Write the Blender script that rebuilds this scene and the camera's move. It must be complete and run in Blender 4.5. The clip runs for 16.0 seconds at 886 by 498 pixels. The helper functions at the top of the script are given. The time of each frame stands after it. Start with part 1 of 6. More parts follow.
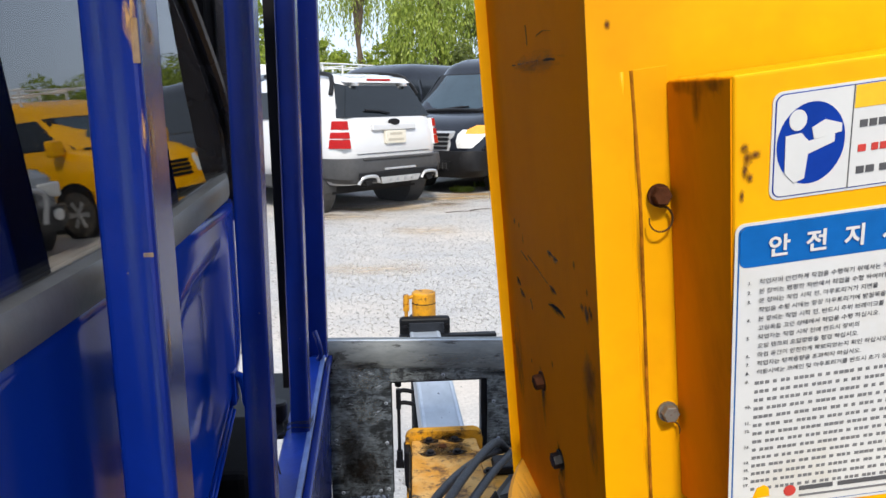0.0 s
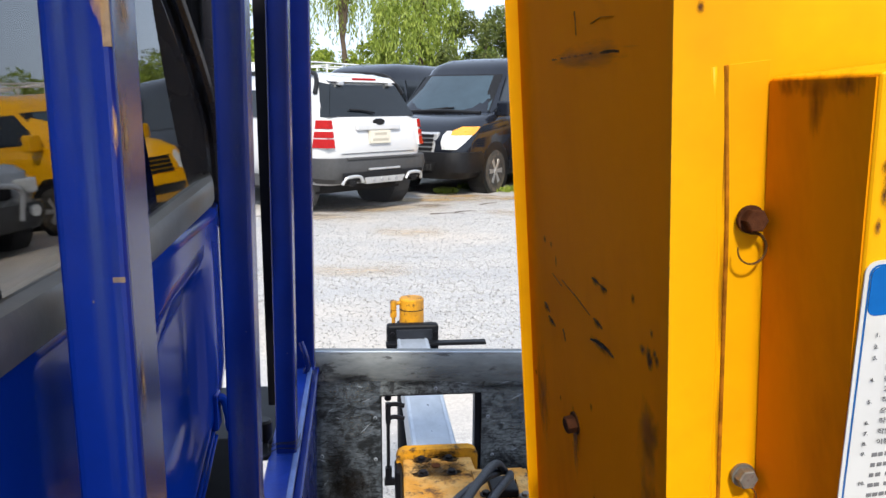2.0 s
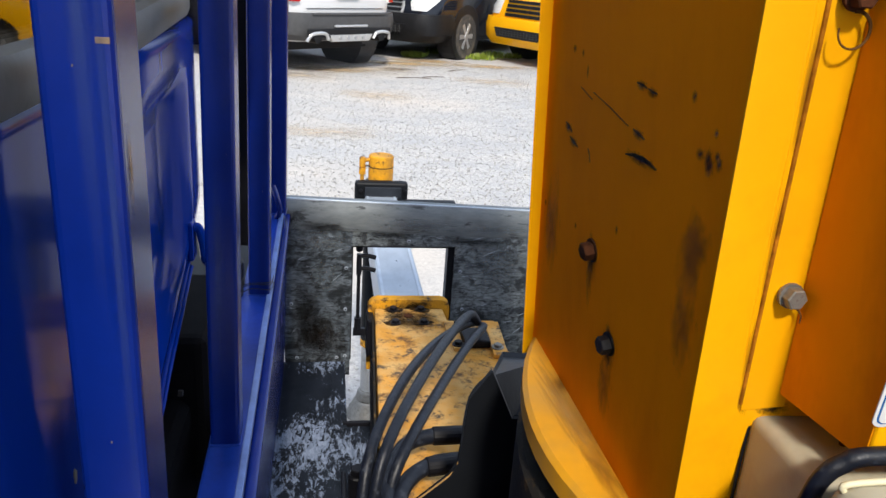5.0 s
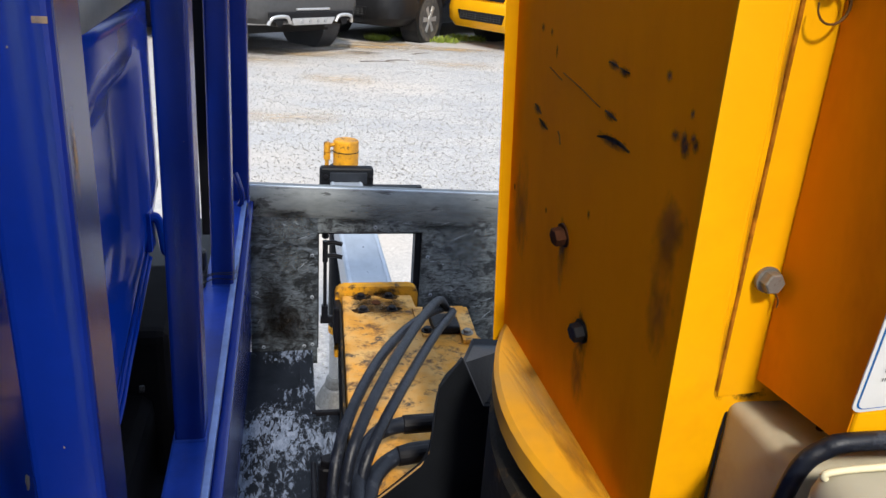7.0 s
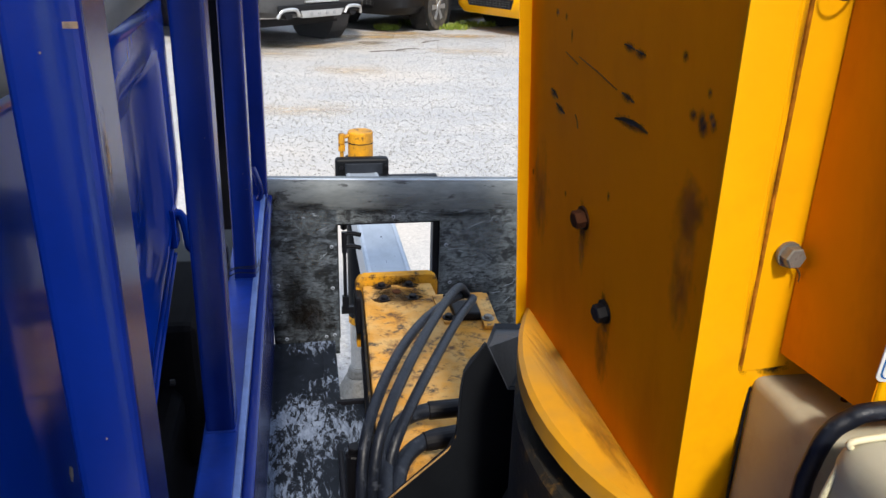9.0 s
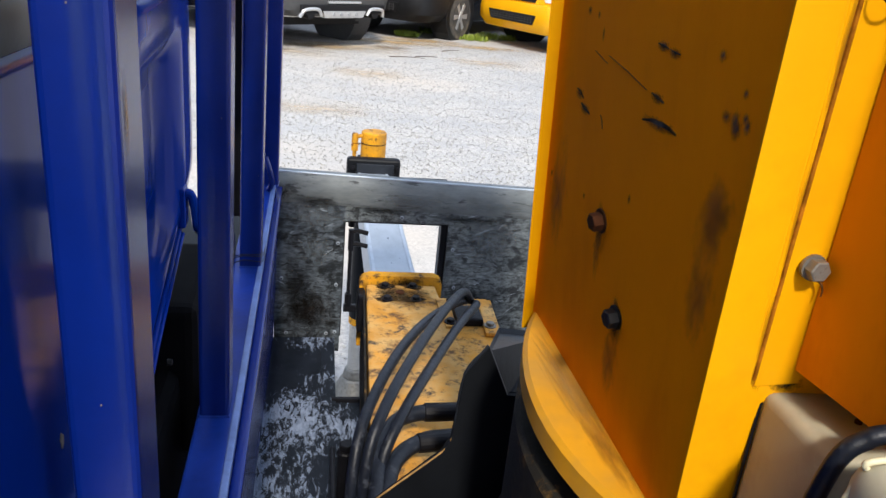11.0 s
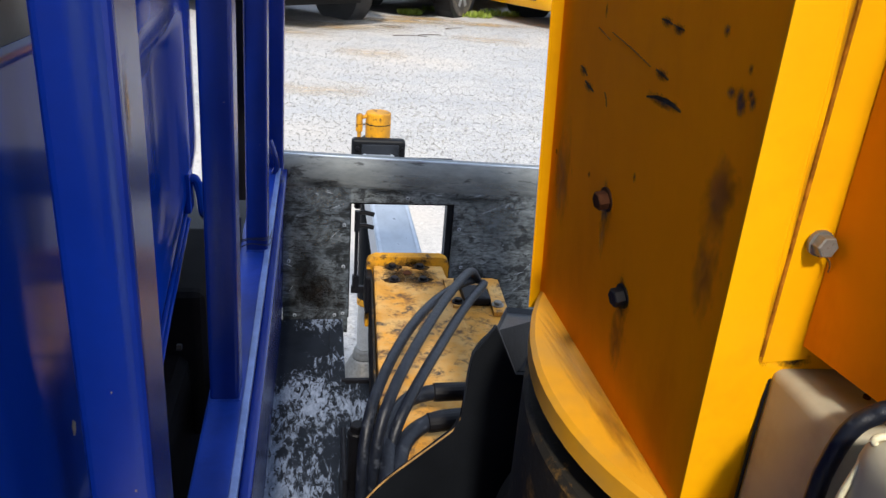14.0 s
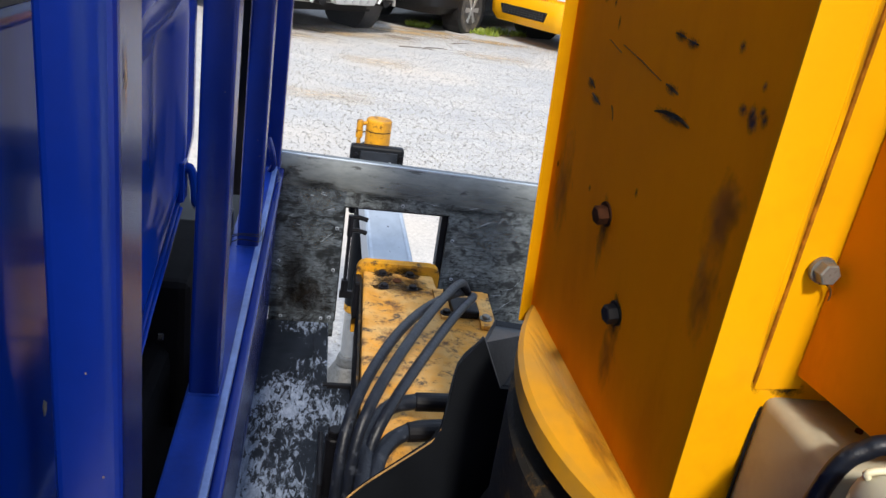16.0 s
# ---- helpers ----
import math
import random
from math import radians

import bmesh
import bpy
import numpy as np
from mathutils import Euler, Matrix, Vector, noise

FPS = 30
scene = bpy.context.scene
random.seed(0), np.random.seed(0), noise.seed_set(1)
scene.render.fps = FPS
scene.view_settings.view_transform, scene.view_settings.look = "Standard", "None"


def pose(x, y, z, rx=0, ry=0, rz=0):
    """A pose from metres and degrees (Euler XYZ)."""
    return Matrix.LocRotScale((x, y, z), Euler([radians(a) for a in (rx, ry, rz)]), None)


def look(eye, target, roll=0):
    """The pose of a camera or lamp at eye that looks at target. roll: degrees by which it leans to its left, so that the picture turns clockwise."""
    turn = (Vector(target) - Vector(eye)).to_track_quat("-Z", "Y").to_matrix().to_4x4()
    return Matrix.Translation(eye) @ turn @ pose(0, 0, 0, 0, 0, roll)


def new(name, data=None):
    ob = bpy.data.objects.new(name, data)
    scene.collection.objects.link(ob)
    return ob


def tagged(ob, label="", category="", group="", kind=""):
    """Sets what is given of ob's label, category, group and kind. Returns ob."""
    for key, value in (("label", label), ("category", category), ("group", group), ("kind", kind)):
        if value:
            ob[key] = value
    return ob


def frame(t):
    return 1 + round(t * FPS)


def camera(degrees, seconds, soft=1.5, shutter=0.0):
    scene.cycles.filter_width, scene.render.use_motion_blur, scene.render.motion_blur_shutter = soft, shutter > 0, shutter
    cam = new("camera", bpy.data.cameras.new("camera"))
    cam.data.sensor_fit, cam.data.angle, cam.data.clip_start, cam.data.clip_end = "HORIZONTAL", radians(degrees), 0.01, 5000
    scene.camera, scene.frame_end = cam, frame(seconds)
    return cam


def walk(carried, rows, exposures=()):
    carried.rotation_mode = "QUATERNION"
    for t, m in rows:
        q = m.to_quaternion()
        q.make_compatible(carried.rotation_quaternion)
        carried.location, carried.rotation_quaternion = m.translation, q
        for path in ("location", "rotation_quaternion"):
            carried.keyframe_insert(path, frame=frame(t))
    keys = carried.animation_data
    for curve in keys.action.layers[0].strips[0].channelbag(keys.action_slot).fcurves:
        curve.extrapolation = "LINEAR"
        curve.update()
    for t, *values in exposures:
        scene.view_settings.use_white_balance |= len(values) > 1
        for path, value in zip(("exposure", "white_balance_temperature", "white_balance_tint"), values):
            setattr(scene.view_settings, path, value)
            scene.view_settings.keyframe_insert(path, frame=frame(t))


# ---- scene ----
cam = camera(59.5, 16.0)
PATH = [
    (0, (0.281, 0.198, 1.479), (0.432, 2.157, 1.105), -0.8),
    (0.5, (0.265, 0.268, 1.48), (0.509, 2.198, 1.013), -1.8),
    (1, (0.268, 0.261, 1.475), (0.431, 2.205, 1.035), 2.0),
    (1.5, (0.271, 0.248, 1.478), (0.415, 2.208, 1.107), 2.4),
    (2, (0.264, 0.269, 1.478), (0.462, 2.225, 1.106), 0.2),
    (2.2, (0.275, 0.274, 1.458), (0.614, 2.197, 1.026), 4.4),
    (2.5, (0.269, 0.29, 1.459), (0.639, 2.184, 0.931), -0.2),
    (3, (0.253, 0.286, 1.442), (0.495, 2.174, 0.83), 0.3),
    (3.5, (0.252, 0.286, 1.441), (0.466, 2.171, 0.809), 1.7),
    (4, (0.24, 0.29, 1.437), (0.499, 2.164, 0.787), 3.9),
    (6.5, (0.239, 0.314, 1.435), (0.601, 2.145, 0.716), 3.3),
    (7, (0.241, 0.315, 1.433), (0.624, 2.14, 0.712), 3.9),
    (7.5, (0.237, 0.306, 1.435), (0.605, 2.136, 0.717), 3.0),
    (8, (0.231, 0.317, 1.429), (0.571, 2.16, 0.731), 5.1),
    (8.5, (0.239, 0.312, 1.431), (0.614, 2.14, 0.71), 3.0),
    (8.7, (0.238, 0.309, 1.435), (0.578, 2.131, 0.682), 1.4),
    (11, (0.233, 0.313, 1.423), (0.564, 2.145, 0.694), 5.7),
    (11.5, (0.23, 0.312, 1.422), (0.53, 2.149, 0.692), 5.8),
    (12, (0.232, 0.312, 1.421), (0.541, 2.145, 0.683), 6.8),
    (12.5, (0.235, 0.313, 1.425), (0.585, 2.124, 0.652), 4.7),
    (13, (0.231, 0.312, 1.423), (0.535, 2.133, 0.654), 5.5),
    (13.5, (0.235, 0.313, 1.424), (0.544, 2.134, 0.655), 4.5),
    (14, (0.234, 0.314, 1.424), (0.548, 2.128, 0.644), 4.5),
    (14.5, (0.233, 0.314, 1.421), (0.543, 2.135, 0.656), 6.1),
    (15, (0.235, 0.315, 1.421), (0.576, 2.138, 0.671), 6.5),
    (15.5, (0.233, 0.315, 1.418), (0.571, 2.14, 0.673), 8.3),
    (16, (0.234, 0.319, 1.416), (0.569, 2.145, 0.671), 8.8),
]
walk(cam, [(t, look(eye, target, roll)) for t, eye, target, roll in PATH], [(0, 0.14), (0.5, 0.0), (1, 0.17), (1.5, 0.29), (2, 0.28), (2.5, 0.07), (3, 0.14), (3.5, 0.22), (4, 0.25), (6.5, 0.21), (8.5, 0.22), (11, 0.25), (16, 0.26)])

# ---- light ----
SUN_EL, SUN_AZ = 43.0, 182.2   # degrees; azimuth clockwise from +y


def build_light():
    world = bpy.data.worlds.new("sky")
    scene.world = world
    world.use_nodes = True
    nt = world.node_tree
    bg = nt.nodes["Background"]
    sky = nt.nodes.new("ShaderNodeTexSky")
    sky.sky_type = 'NISHITA'
    sky.sun_disc = False
    sky.sun_elevation, sky.sun_rotation = radians(SUN_EL), radians(SUN_AZ)
    sky.air_density, sky.dust_density, sky.ozone_density = 1.0, 2.0, 1.0
    veil = nt.nodes.new("ShaderNodeMix")      # thin white cloud over the whole sky
    veil.data_type = 'RGBA'
    veil.inputs[0].default_value = 0.72
    veil.inputs[7].default_value = (7.7, 9.1, 11.6, 1)
    nt.links.new(sky.outputs[0], veil.inputs[6])
    nt.links.new(veil.outputs[2], bg.inputs[0])
    bg.inputs[1].default_value = 0.13
    sun = new("sun", bpy.data.lights.new("sun", "SUN"))
    sun.data.energy, sun.data.angle, sun.data.color = 4.0, radians(5), (1.0, 0.93, 0.82)
    az, el = radians(SUN_AZ), radians(SUN_EL)
    d = Vector((math.sin(az) * math.cos(el), math.cos(az) * math.cos(el), math.sin(el)))
    sun.matrix_world = Matrix.Translation(d * 30) @ d.to_track_quat("Z", "Y").to_matrix().to_4x4()


build_light()


# ---- materials ----
def node(nt, kind, **values):
    n = nt.nodes.new(kind)
    for key, value in values.items():
        n.inputs[key].default_value = value
    return n


def ramp(nt, source, stops):
    r = nt.nodes.new("ShaderNodeValToRGB")
    els = r.color_ramp.elements
    while len(els) < len(stops):
        els.new(0.5)
    for e, (pos, col) in zip(els, stops):
        e.position, e.color = pos, (*col, 1)
    nt.links.new(source, r.inputs[0])
    return r.outputs[0]


def mixed(nt, fac, a, b):
    m = nt.nodes.new("ShaderNodeMix")
    m.data_type = 'RGBA'
    for sock, v in ((m.inputs[0], fac), (m.inputs[6], a), (m.inputs[7], b)):
        if isinstance(v, (tuple, float, int)):
            sock.default_value = (*v, 1) if isinstance(v, tuple) else v
        else:
            nt.links.new(v, sock)
    return m.outputs[2]


def noise_of(nt, scale, detail=4, rough=0.6, stretch=(1, 1, 1), coords="Object", distort=0.0):
    tc = nt.nodes.new("ShaderNodeTexCoord")
    mp = nt.nodes.new("ShaderNodeMapping")
    mp.inputs["Scale"].default_value = stretch
    nt.links.new(tc.outputs[coords], mp.inputs[0])
    n = node(nt, "ShaderNodeTexNoise", Scale=scale, Detail=detail, Roughness=rough, Distortion=distort)
    nt.links.new(mp.outputs[0], n.inputs["Vector"])
    return n.outputs[0]


def material(name, base, rough=0.5, metal=0.0, grain=60.0, vary=0.12, bump=0.1, bump_scale=200.0, wear=None,
             wear_scale=14.0, wear_at=0.62, wear_soft=0.03, wear_rough=0.7, stretch=(1, 1, 1), stains=None, stain_scale=5.0,
             stain_at=0.55, coat=0.0, spec=0.5, wear_metal=0.0, rust=None, rust_at=0.7, rust_scale=30.0):
    mat = bpy.data.materials.new(name)
    mat.use_nodes = True
    nt = mat.node_tree
    bsdf = nt.nodes["Principled BSDF"]
    dark = tuple(c * (1 - vary) for c in base)
    light = tuple(min(1, c * (1 + vary)) for c in base)
    col = ramp(nt, noise_of(nt, grain, 5, 0.65, stretch), [(0.3, dark), (0.7, light)])
    ro = None
    if stains:
        f = ramp(nt, noise_of(nt, stain_scale, 5, 0.65, stretch), [(stain_at - 0.12, (0, 0, 0)), (stain_at + 0.12, (1, 1, 1))])
        col = mixed(nt, f, col, stains)
    if rust:
        f = ramp(nt, noise_of(nt, rust_scale, 6, 0.7), [(rust_at - 0.05, (0, 0, 0)), (rust_at + 0.05, (1, 1, 1))])
        col = mixed(nt, f, col, rust)
    if wear:
        f = ramp(nt, noise_of(nt, wear_scale, 8, 0.72, stretch, distort=0.3), [(wear_at - wear_soft, (0, 0, 0)), (wear_at + wear_soft, (1, 1, 1))])
        col = mixed(nt, f, col, wear)
        ro = nt.nodes.new("ShaderNodeMapRange")
        ro.inputs[3].default_value, ro.inputs[4].default_value = rough, wear_rough
        nt.links.new(f, ro.inputs[0])
        nt.links.new(ro.outputs[0], bsdf.inputs["Roughness"])
        if wear_metal or metal:
            me = nt.nodes.new("ShaderNodeMapRange")
            me.inputs[3].default_value, me.inputs[4].default_value = metal, wear_metal
            nt.links.new(f, me.inputs[0])
            nt.links.new(me.outputs[0], bsdf.inputs["Metallic"])
    nt.links.new(col, bsdf.inputs["Base Color"])
    if ro is None:
        r = nt.nodes.new("ShaderNodeMapRange")
        r.inputs[3].default_value, r.inputs[4].default_value = max(0.02, rough - 0.08), min(1, rough + 0.1)
        nt.links.new(noise_of(nt, grain * 0.4, 3), r.inputs[0])
        nt.links.new(r.outputs[0], bsdf.inputs["Roughness"])
    if not (wear and (wear_metal or metal)):
        bsdf.inputs["Metallic"].default_value = metal
    bsdf.inputs["Coat Weight"].default_value = coat
    bsdf.inputs["Coat Roughness"].default_value = 0.08
    bsdf.inputs["Specular IOR Level"].default_value = spec
    if bump:
        b = node(nt, "ShaderNodeBump", Strength=bump, Distance=0.002)
        nt.links.new(noise_of(nt, bump_scale, 5, 0.6, stretch), b.inputs["Height"])
        nt.links.new(b.outputs[0], bsdf.inputs["Normal"])
    return mat


def glass_material(name, tint, rough=0.02, alpha=0.25):
    mat = bpy.data.materials.new(name)
    mat.use_nodes = True
    nt = mat.node_tree
    nt.nodes.remove(nt.nodes["Principled BSDF"])
    out = nt.nodes["Material Output"]
    t = node(nt, "ShaderNodeBsdfTransparent", Color=(*tint, 1))
    g = node(nt, "ShaderNodeBsdfGlossy", Roughness=rough)
    fr = node(nt, "ShaderNodeFresnel", IOR=2.25)
    mx = nt.nodes.new("ShaderNodeMixShader")
    nt.links.new(fr.outputs[0], mx.inputs[0])
    nt.links.new(t.outputs[0], mx.inputs[1])
    nt.links.new(g.outputs[0], mx.inputs[2])
    nt.links.new(mx.outputs[0], out.inputs[0])
    return mat


RUST = (0.10, 0.035, 0.015)
M = {}
M["chip"] = material("chipped_primer", (0.17, 0.115, 0.07), 0.7, grain=200, vary=0.4, bump=0.2)
M["blue_bead"] = material("pale_blue_edge", (0.10, 0.16, 0.38), 0.4, grain=40, vary=0.3, bump=0.1)
M["grease_dark"] = material("black_grease", (0.022, 0.013, 0.007), 0.8, spec=0.08, grain=90, vary=0.6, bump=0.2, stains=(0.14, 0.07, 0.012), stain_scale=90, stain_at=0.58)
M["seam_rust"] = material("orange_rust_seam", (0.34, 0.12, 0.008), 0.7, spec=0.05, grain=120, vary=0.5, bump=0.2)
M["grease"] = material("dried_grease", (0.10, 0.045, 0.012), 0.6, spec=0.08, grain=80, vary=0.4, bump=0.1)
M["blue"] = material("blue_gloss_paint", (0.0016, 0.0125, 0.142), 0.24, grain=9, vary=0.2, bump=0.04, bump_scale=60, spec=0.38, rust=(0.16, 0.14, 0.12), rust_at=0.82, rust_scale=40)
M["blue_cab"] = material("blue_cab_paint", (0.0020, 0.024, 0.235), 0.11, grain=5, vary=0.12, bump=0.22, bump_scale=6, spec=0.07, stretch=(1, 1, 0.45))
# the rack's blue, raised to hold sky light on the upward rail
M["blue_rail"] = material("sky_lit_blue_paint", (0.008, 0.036, 0.27), 0.3, grain=20, vary=0.25, bump=0.08, spec=0.25, wear=(0.20, 0.25, 0.38), wear_scale=26, wear_at=0.74)
M["yellow"] = material("yellow_crane_paint", (0.86, 0.395, 0.0015), 0.42, spec=0.14, grain=7, vary=0.06, bump=0.07, bump_scale=90, stains=(0.72, 0.29, 0.003), stain_scale=6, stain_at=0.64, rust=RUST, rust_at=0.82, rust_scale=28)
M["yellow_disc"] = material("dirty_yellow_plate", (0.60, 0.275, 0.012), 0.5, spec=0.2, grain=14, vary=0.12, bump=0.1, bump_scale=90, stains=(0.46, 0.24, 0.04), stain_scale=12, stain_at=0.56, rust=RUST, rust_at=0.80, rust_scale=40)
# the crane yellow twice more, side shade put into an oranger colour
M["yellow_side"] = material("shaded_column_yellow", (1.0, 0.285, 0.0005), 0.6, spec=0.02, grain=8, vary=0.12, bump=0.08, bump_scale=90, stretch=(1, 1, 0.35), stains=(0.82, 0.225, 0.001), stain_scale=16, stain_at=0.60, rust=(0.035, 0.02, 0.012), rust_at=0.82, rust_scale=60)
M["yellow_box"] = material("shaded_cover_yellow", (0.82, 0.285, 0.001), 0.55, spec=0.05, grain=8, vary=0.12, bump=0.08, bump_scale=90, stretch=(1, 1, 0.35), stains=(0.58, 0.18, 0.003), stain_scale=16, stain_at=0.60, rust=(0.035, 0.02, 0.012), rust_at=0.82, rust_scale=60)
M["yellow_worn"] = material("worn_ochre_paint", (0.52, 0.235, 0.028), 0.55, spec=0.25, grain=14, vary=0.25, bump=0.3, bump_scale=120, wear=(0.055, 0.045, 0.036), wear_scale=46, wear_at=0.585, wear_soft=0.05, stains=(0.55, 0.33, 0.11), stain_scale=20, stain_at=0.52, rust=(0.12, 0.055, 0.018), rust_at=0.585, rust_scale=26)
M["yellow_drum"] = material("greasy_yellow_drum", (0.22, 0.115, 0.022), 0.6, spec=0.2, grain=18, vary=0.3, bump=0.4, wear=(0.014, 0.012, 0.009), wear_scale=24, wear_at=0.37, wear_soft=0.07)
M["ochre_cap"] = material("ochre_cap_paint", (0.60, 0.275, 0.012), 0.55, spec=0.2, grain=30, vary=0.15, bump=0.15, stains=(0.30, 0.15, 0.03), stain_scale=16, stain_at=0.54, rust=(0.06, 0.035, 0.02), rust_at=0.60, rust_scale=45)
M["black"] = material("black_grease_steel", (0.006, 0.006, 0.008), 0.42, spec=0.18, grain=20, vary=0.4, bump=0.2, bump_scale=150)
M["black_flat"] = material("black_bracket_paint", (0.006, 0.007, 0.009), 0.5, spec=0.14, grain=14, vary=0.3, bump=0.1)
M["edge_ochre"] = material("rubbed_ochre_edge", (0.34, 0.19, 0.06), 0.6, grain=120, vary=0.5, bump=0.2)
# paler copy of the guard's black, holding sky light for its flap
M["guard_edge"] = material("pale_black_paint", (0.014, 0.017, 0.023), 0.4, spec=0.22, grain=30, vary=0.3, bump=0.1)
def deck_material():
    mat = bpy.data.materials.new("worn_black_deck")
    mat.use_nodes = True
    nt = mat.node_tree
    bsdf = nt.nodes["Principled BSDF"]
    paint = ramp(nt, noise_of(nt, 25, 5, 0.65), [(0.3, (0.005, 0.007, 0.011)), (0.7, (0.014, 0.018, 0.027))])
    metal = ramp(nt, noise_of(nt, 90, 5, 0.7, (1.5, 0.6, 1)), [(0.3, (0.10, 0.125, 0.18)), (0.7, (0.27, 0.325, 0.43))])
    broad = ramp(nt, noise_of(nt, 8, 3, 0.5, (1.2, 0.8, 1)), [(0.36, (0, 0, 0)), (0.62, (1, 1, 1))])
    fine = noise_of(nt, 66, 12, 0.80, (1.8, 0.62, 1), distort=0.5)
    both = nt.nodes.new("ShaderNodeMath")
    both.operation = 'MULTIPLY_ADD'
    nt.links.new(broad, both.inputs[0])
    both.inputs[1].default_value = 0.15
    nt.links.new(fine, both.inputs[2])
    # more bare metal away from the end panel
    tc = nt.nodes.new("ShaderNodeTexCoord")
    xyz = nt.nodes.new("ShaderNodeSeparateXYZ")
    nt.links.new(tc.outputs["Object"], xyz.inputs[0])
    bare_gain = nt.nodes.new("ShaderNodeMapRange")
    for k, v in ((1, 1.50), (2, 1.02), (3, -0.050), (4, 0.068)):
        bare_gain.inputs[k].default_value = v
    nt.links.new(xyz.outputs[1], bare_gain.inputs[0])
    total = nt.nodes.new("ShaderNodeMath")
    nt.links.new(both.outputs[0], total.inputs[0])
    nt.links.new(bare_gain.outputs[0], total.inputs[1])
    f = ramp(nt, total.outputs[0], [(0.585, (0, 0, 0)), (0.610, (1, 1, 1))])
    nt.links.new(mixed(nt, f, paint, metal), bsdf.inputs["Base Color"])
    bsdf.inputs["Roughness"].default_value = 0.5
    bsdf.inputs["Specular IOR Level"].default_value = 0.14
    b = node(nt, "ShaderNodeBump", Strength=0.4, Distance=0.001)
    inv = nt.nodes.new("ShaderNodeMath")
    inv.operation = 'SUBTRACT'
    inv.inputs[0].default_value = 1.0
    nt.links.new(f, inv.inputs[1])
    nt.links.new(inv.outputs[0], b.inputs["Height"])
    nt.links.new(b.outputs[0], bsdf.inputs["Normal"])
    return mat


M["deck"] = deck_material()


def steel_material(name, pale, mid, dark, mottle_at, scrape_at):
    """Worn painted steel: cloudy greys, fine sideways scrapes and small dark pits."""
    mat = bpy.data.materials.new(name)
    mat.use_nodes = True
    nt = mat.node_tree
    bsdf = nt.nodes["Principled BSDF"]
    cloud = ramp(nt, noise_of(nt, 16, 6, 0.62, (0.7, 1, 1.1)), [(0.34, mid), (0.66, pale)])
    grain = ramp(nt, noise_of(nt, 150, 6, 0.75, (0.5, 1, 1.3)), [(0.38, (0.42, 0.42, 0.42)), (0.62, (1.5, 1.5, 1.5))])
    m = nt.nodes.new("ShaderNodeMix")
    m.data_type, m.blend_type = 'RGBA', 'MULTIPLY'
    m.inputs[0].default_value = 1.0
    nt.links.new(cloud, m.inputs[6])
    nt.links.new(grain, m.inputs[7])
    blot = ramp(nt, noise_of(nt, 34, 9, 0.74, (0.8, 1, 0.9), distort=0.5), [(mottle_at, (0, 0, 0)), (mottle_at + 0.07, (0.85, 0.85, 0.85))])
    col = mixed(nt, blot, m.outputs[2], dark)
    scrape = ramp(nt, noise_of(nt, 90, 9, 0.78, (0.45, 1, 1.9), distort=0.9), [(scrape_at, (0, 0, 0)), (scrape_at + 0.035, (1, 1, 1))])
    col = mixed(nt, scrape, col, tuple(c * 0.55 for c in dark))
    bright = ramp(nt, noise_of(nt, 120, 8, 0.8, (0.3, 1, 2.6), distort=0.8), [(0.665, (0, 0, 0)), (0.69, (0.8, 0.8, 0.8))])
    col = mixed(nt, bright, col, tuple(min(1, c * 1.9) for c in pale))
    nt.links.new(col, bsdf.inputs["Base Color"])
    bsdf.inputs["Roughness"].default_value = 0.5
    bsdf.inputs["Specular IOR Level"].default_value = 0.3
    b = node(nt, "ShaderNodeBump", Strength=0.35, Distance=0.001)
    nt.links.new(noise_of(nt, 120, 6, 0.7, (0.5, 1, 1.5)), b.inputs["Height"])
    nt.links.new(b.outputs[0], bsdf.inputs["Normal"])
    return mat


M["panel"] = steel_material("worn_steel_panel", (0.155, 0.172, 0.178), (0.075, 0.086, 0.090), (0.014, 0.015, 0.017), 0.51, 0.555)
M["panel_greasy"] = steel_material("greasy_steel_panel", (0.105, 0.122, 0.140), (0.050, 0.060, 0.070), (0.006, 0.007, 0.008), 0.49, 0.545)
M["panel_top"] = material("scuffed_panel_edge", (0.150, 0.164, 0.166), 0.55, spec=0.35, metal=0.0, grain=90, vary=0.25, bump=0.15, stretch=(0.3, 1, 1), wear=(0.05, 0.053, 0.055), wear_scale=60, wear_at=0.60, wear_metal=0.0)
M["beam"] = material("galvanised_beam", (0.34, 0.38, 0.43), 0.42, metal=0.3, grain=30, vary=0.12, bump=0.08, wear=(0.04, 0.045, 0.055), wear_scale=60, wear_at=0.655, wear_soft=0.012, wear_metal=0.2, stretch=(1, 0.5, 1))
M["beam_edge"] = material("polished_beam_edge", (0.42, 0.47, 0.53), 0.4, metal=0.3, grain=30, vary=0.12, bump=0.05)
M["chrome"] = material("chrome_rod", (0.62, 0.60, 0.56), 0.22, metal=0.85, grain=30, vary=0.08, bump=0.03)
M["steel"] = material("dull_steel_bolt", (0.20, 0.19, 0.17), 0.5, metal=0.6, grain=90, vary=0.3, bump=0.2, rust=RUST, rust_at=0.66, rust_scale=90)
M["rustbolt"] = material("rusty_bolt", (0.055, 0.020, 0.009), 0.85, spec=0.08, grain=120, vary=0.5, bump=0.5)
M["rubber"] = material("hose_rubber", (0.007, 0.009, 0.015), 0.42, spec=0.3, grain=50, vary=0.4, bump=0.3, bump_scale=160, wear=(0.034, 0.039, 0.052), wear_scale=80, wear_at=0.60, wear_soft=0.05)
M["beige"] = material("beige_plastic", (0.350, 0.322, 0.238), 0.5, spec=0.3, grain=12, vary=0.08, bump=0.05, stains=(0.24, 0.21, 0.165), stain_scale=14, stain_at=0.58)
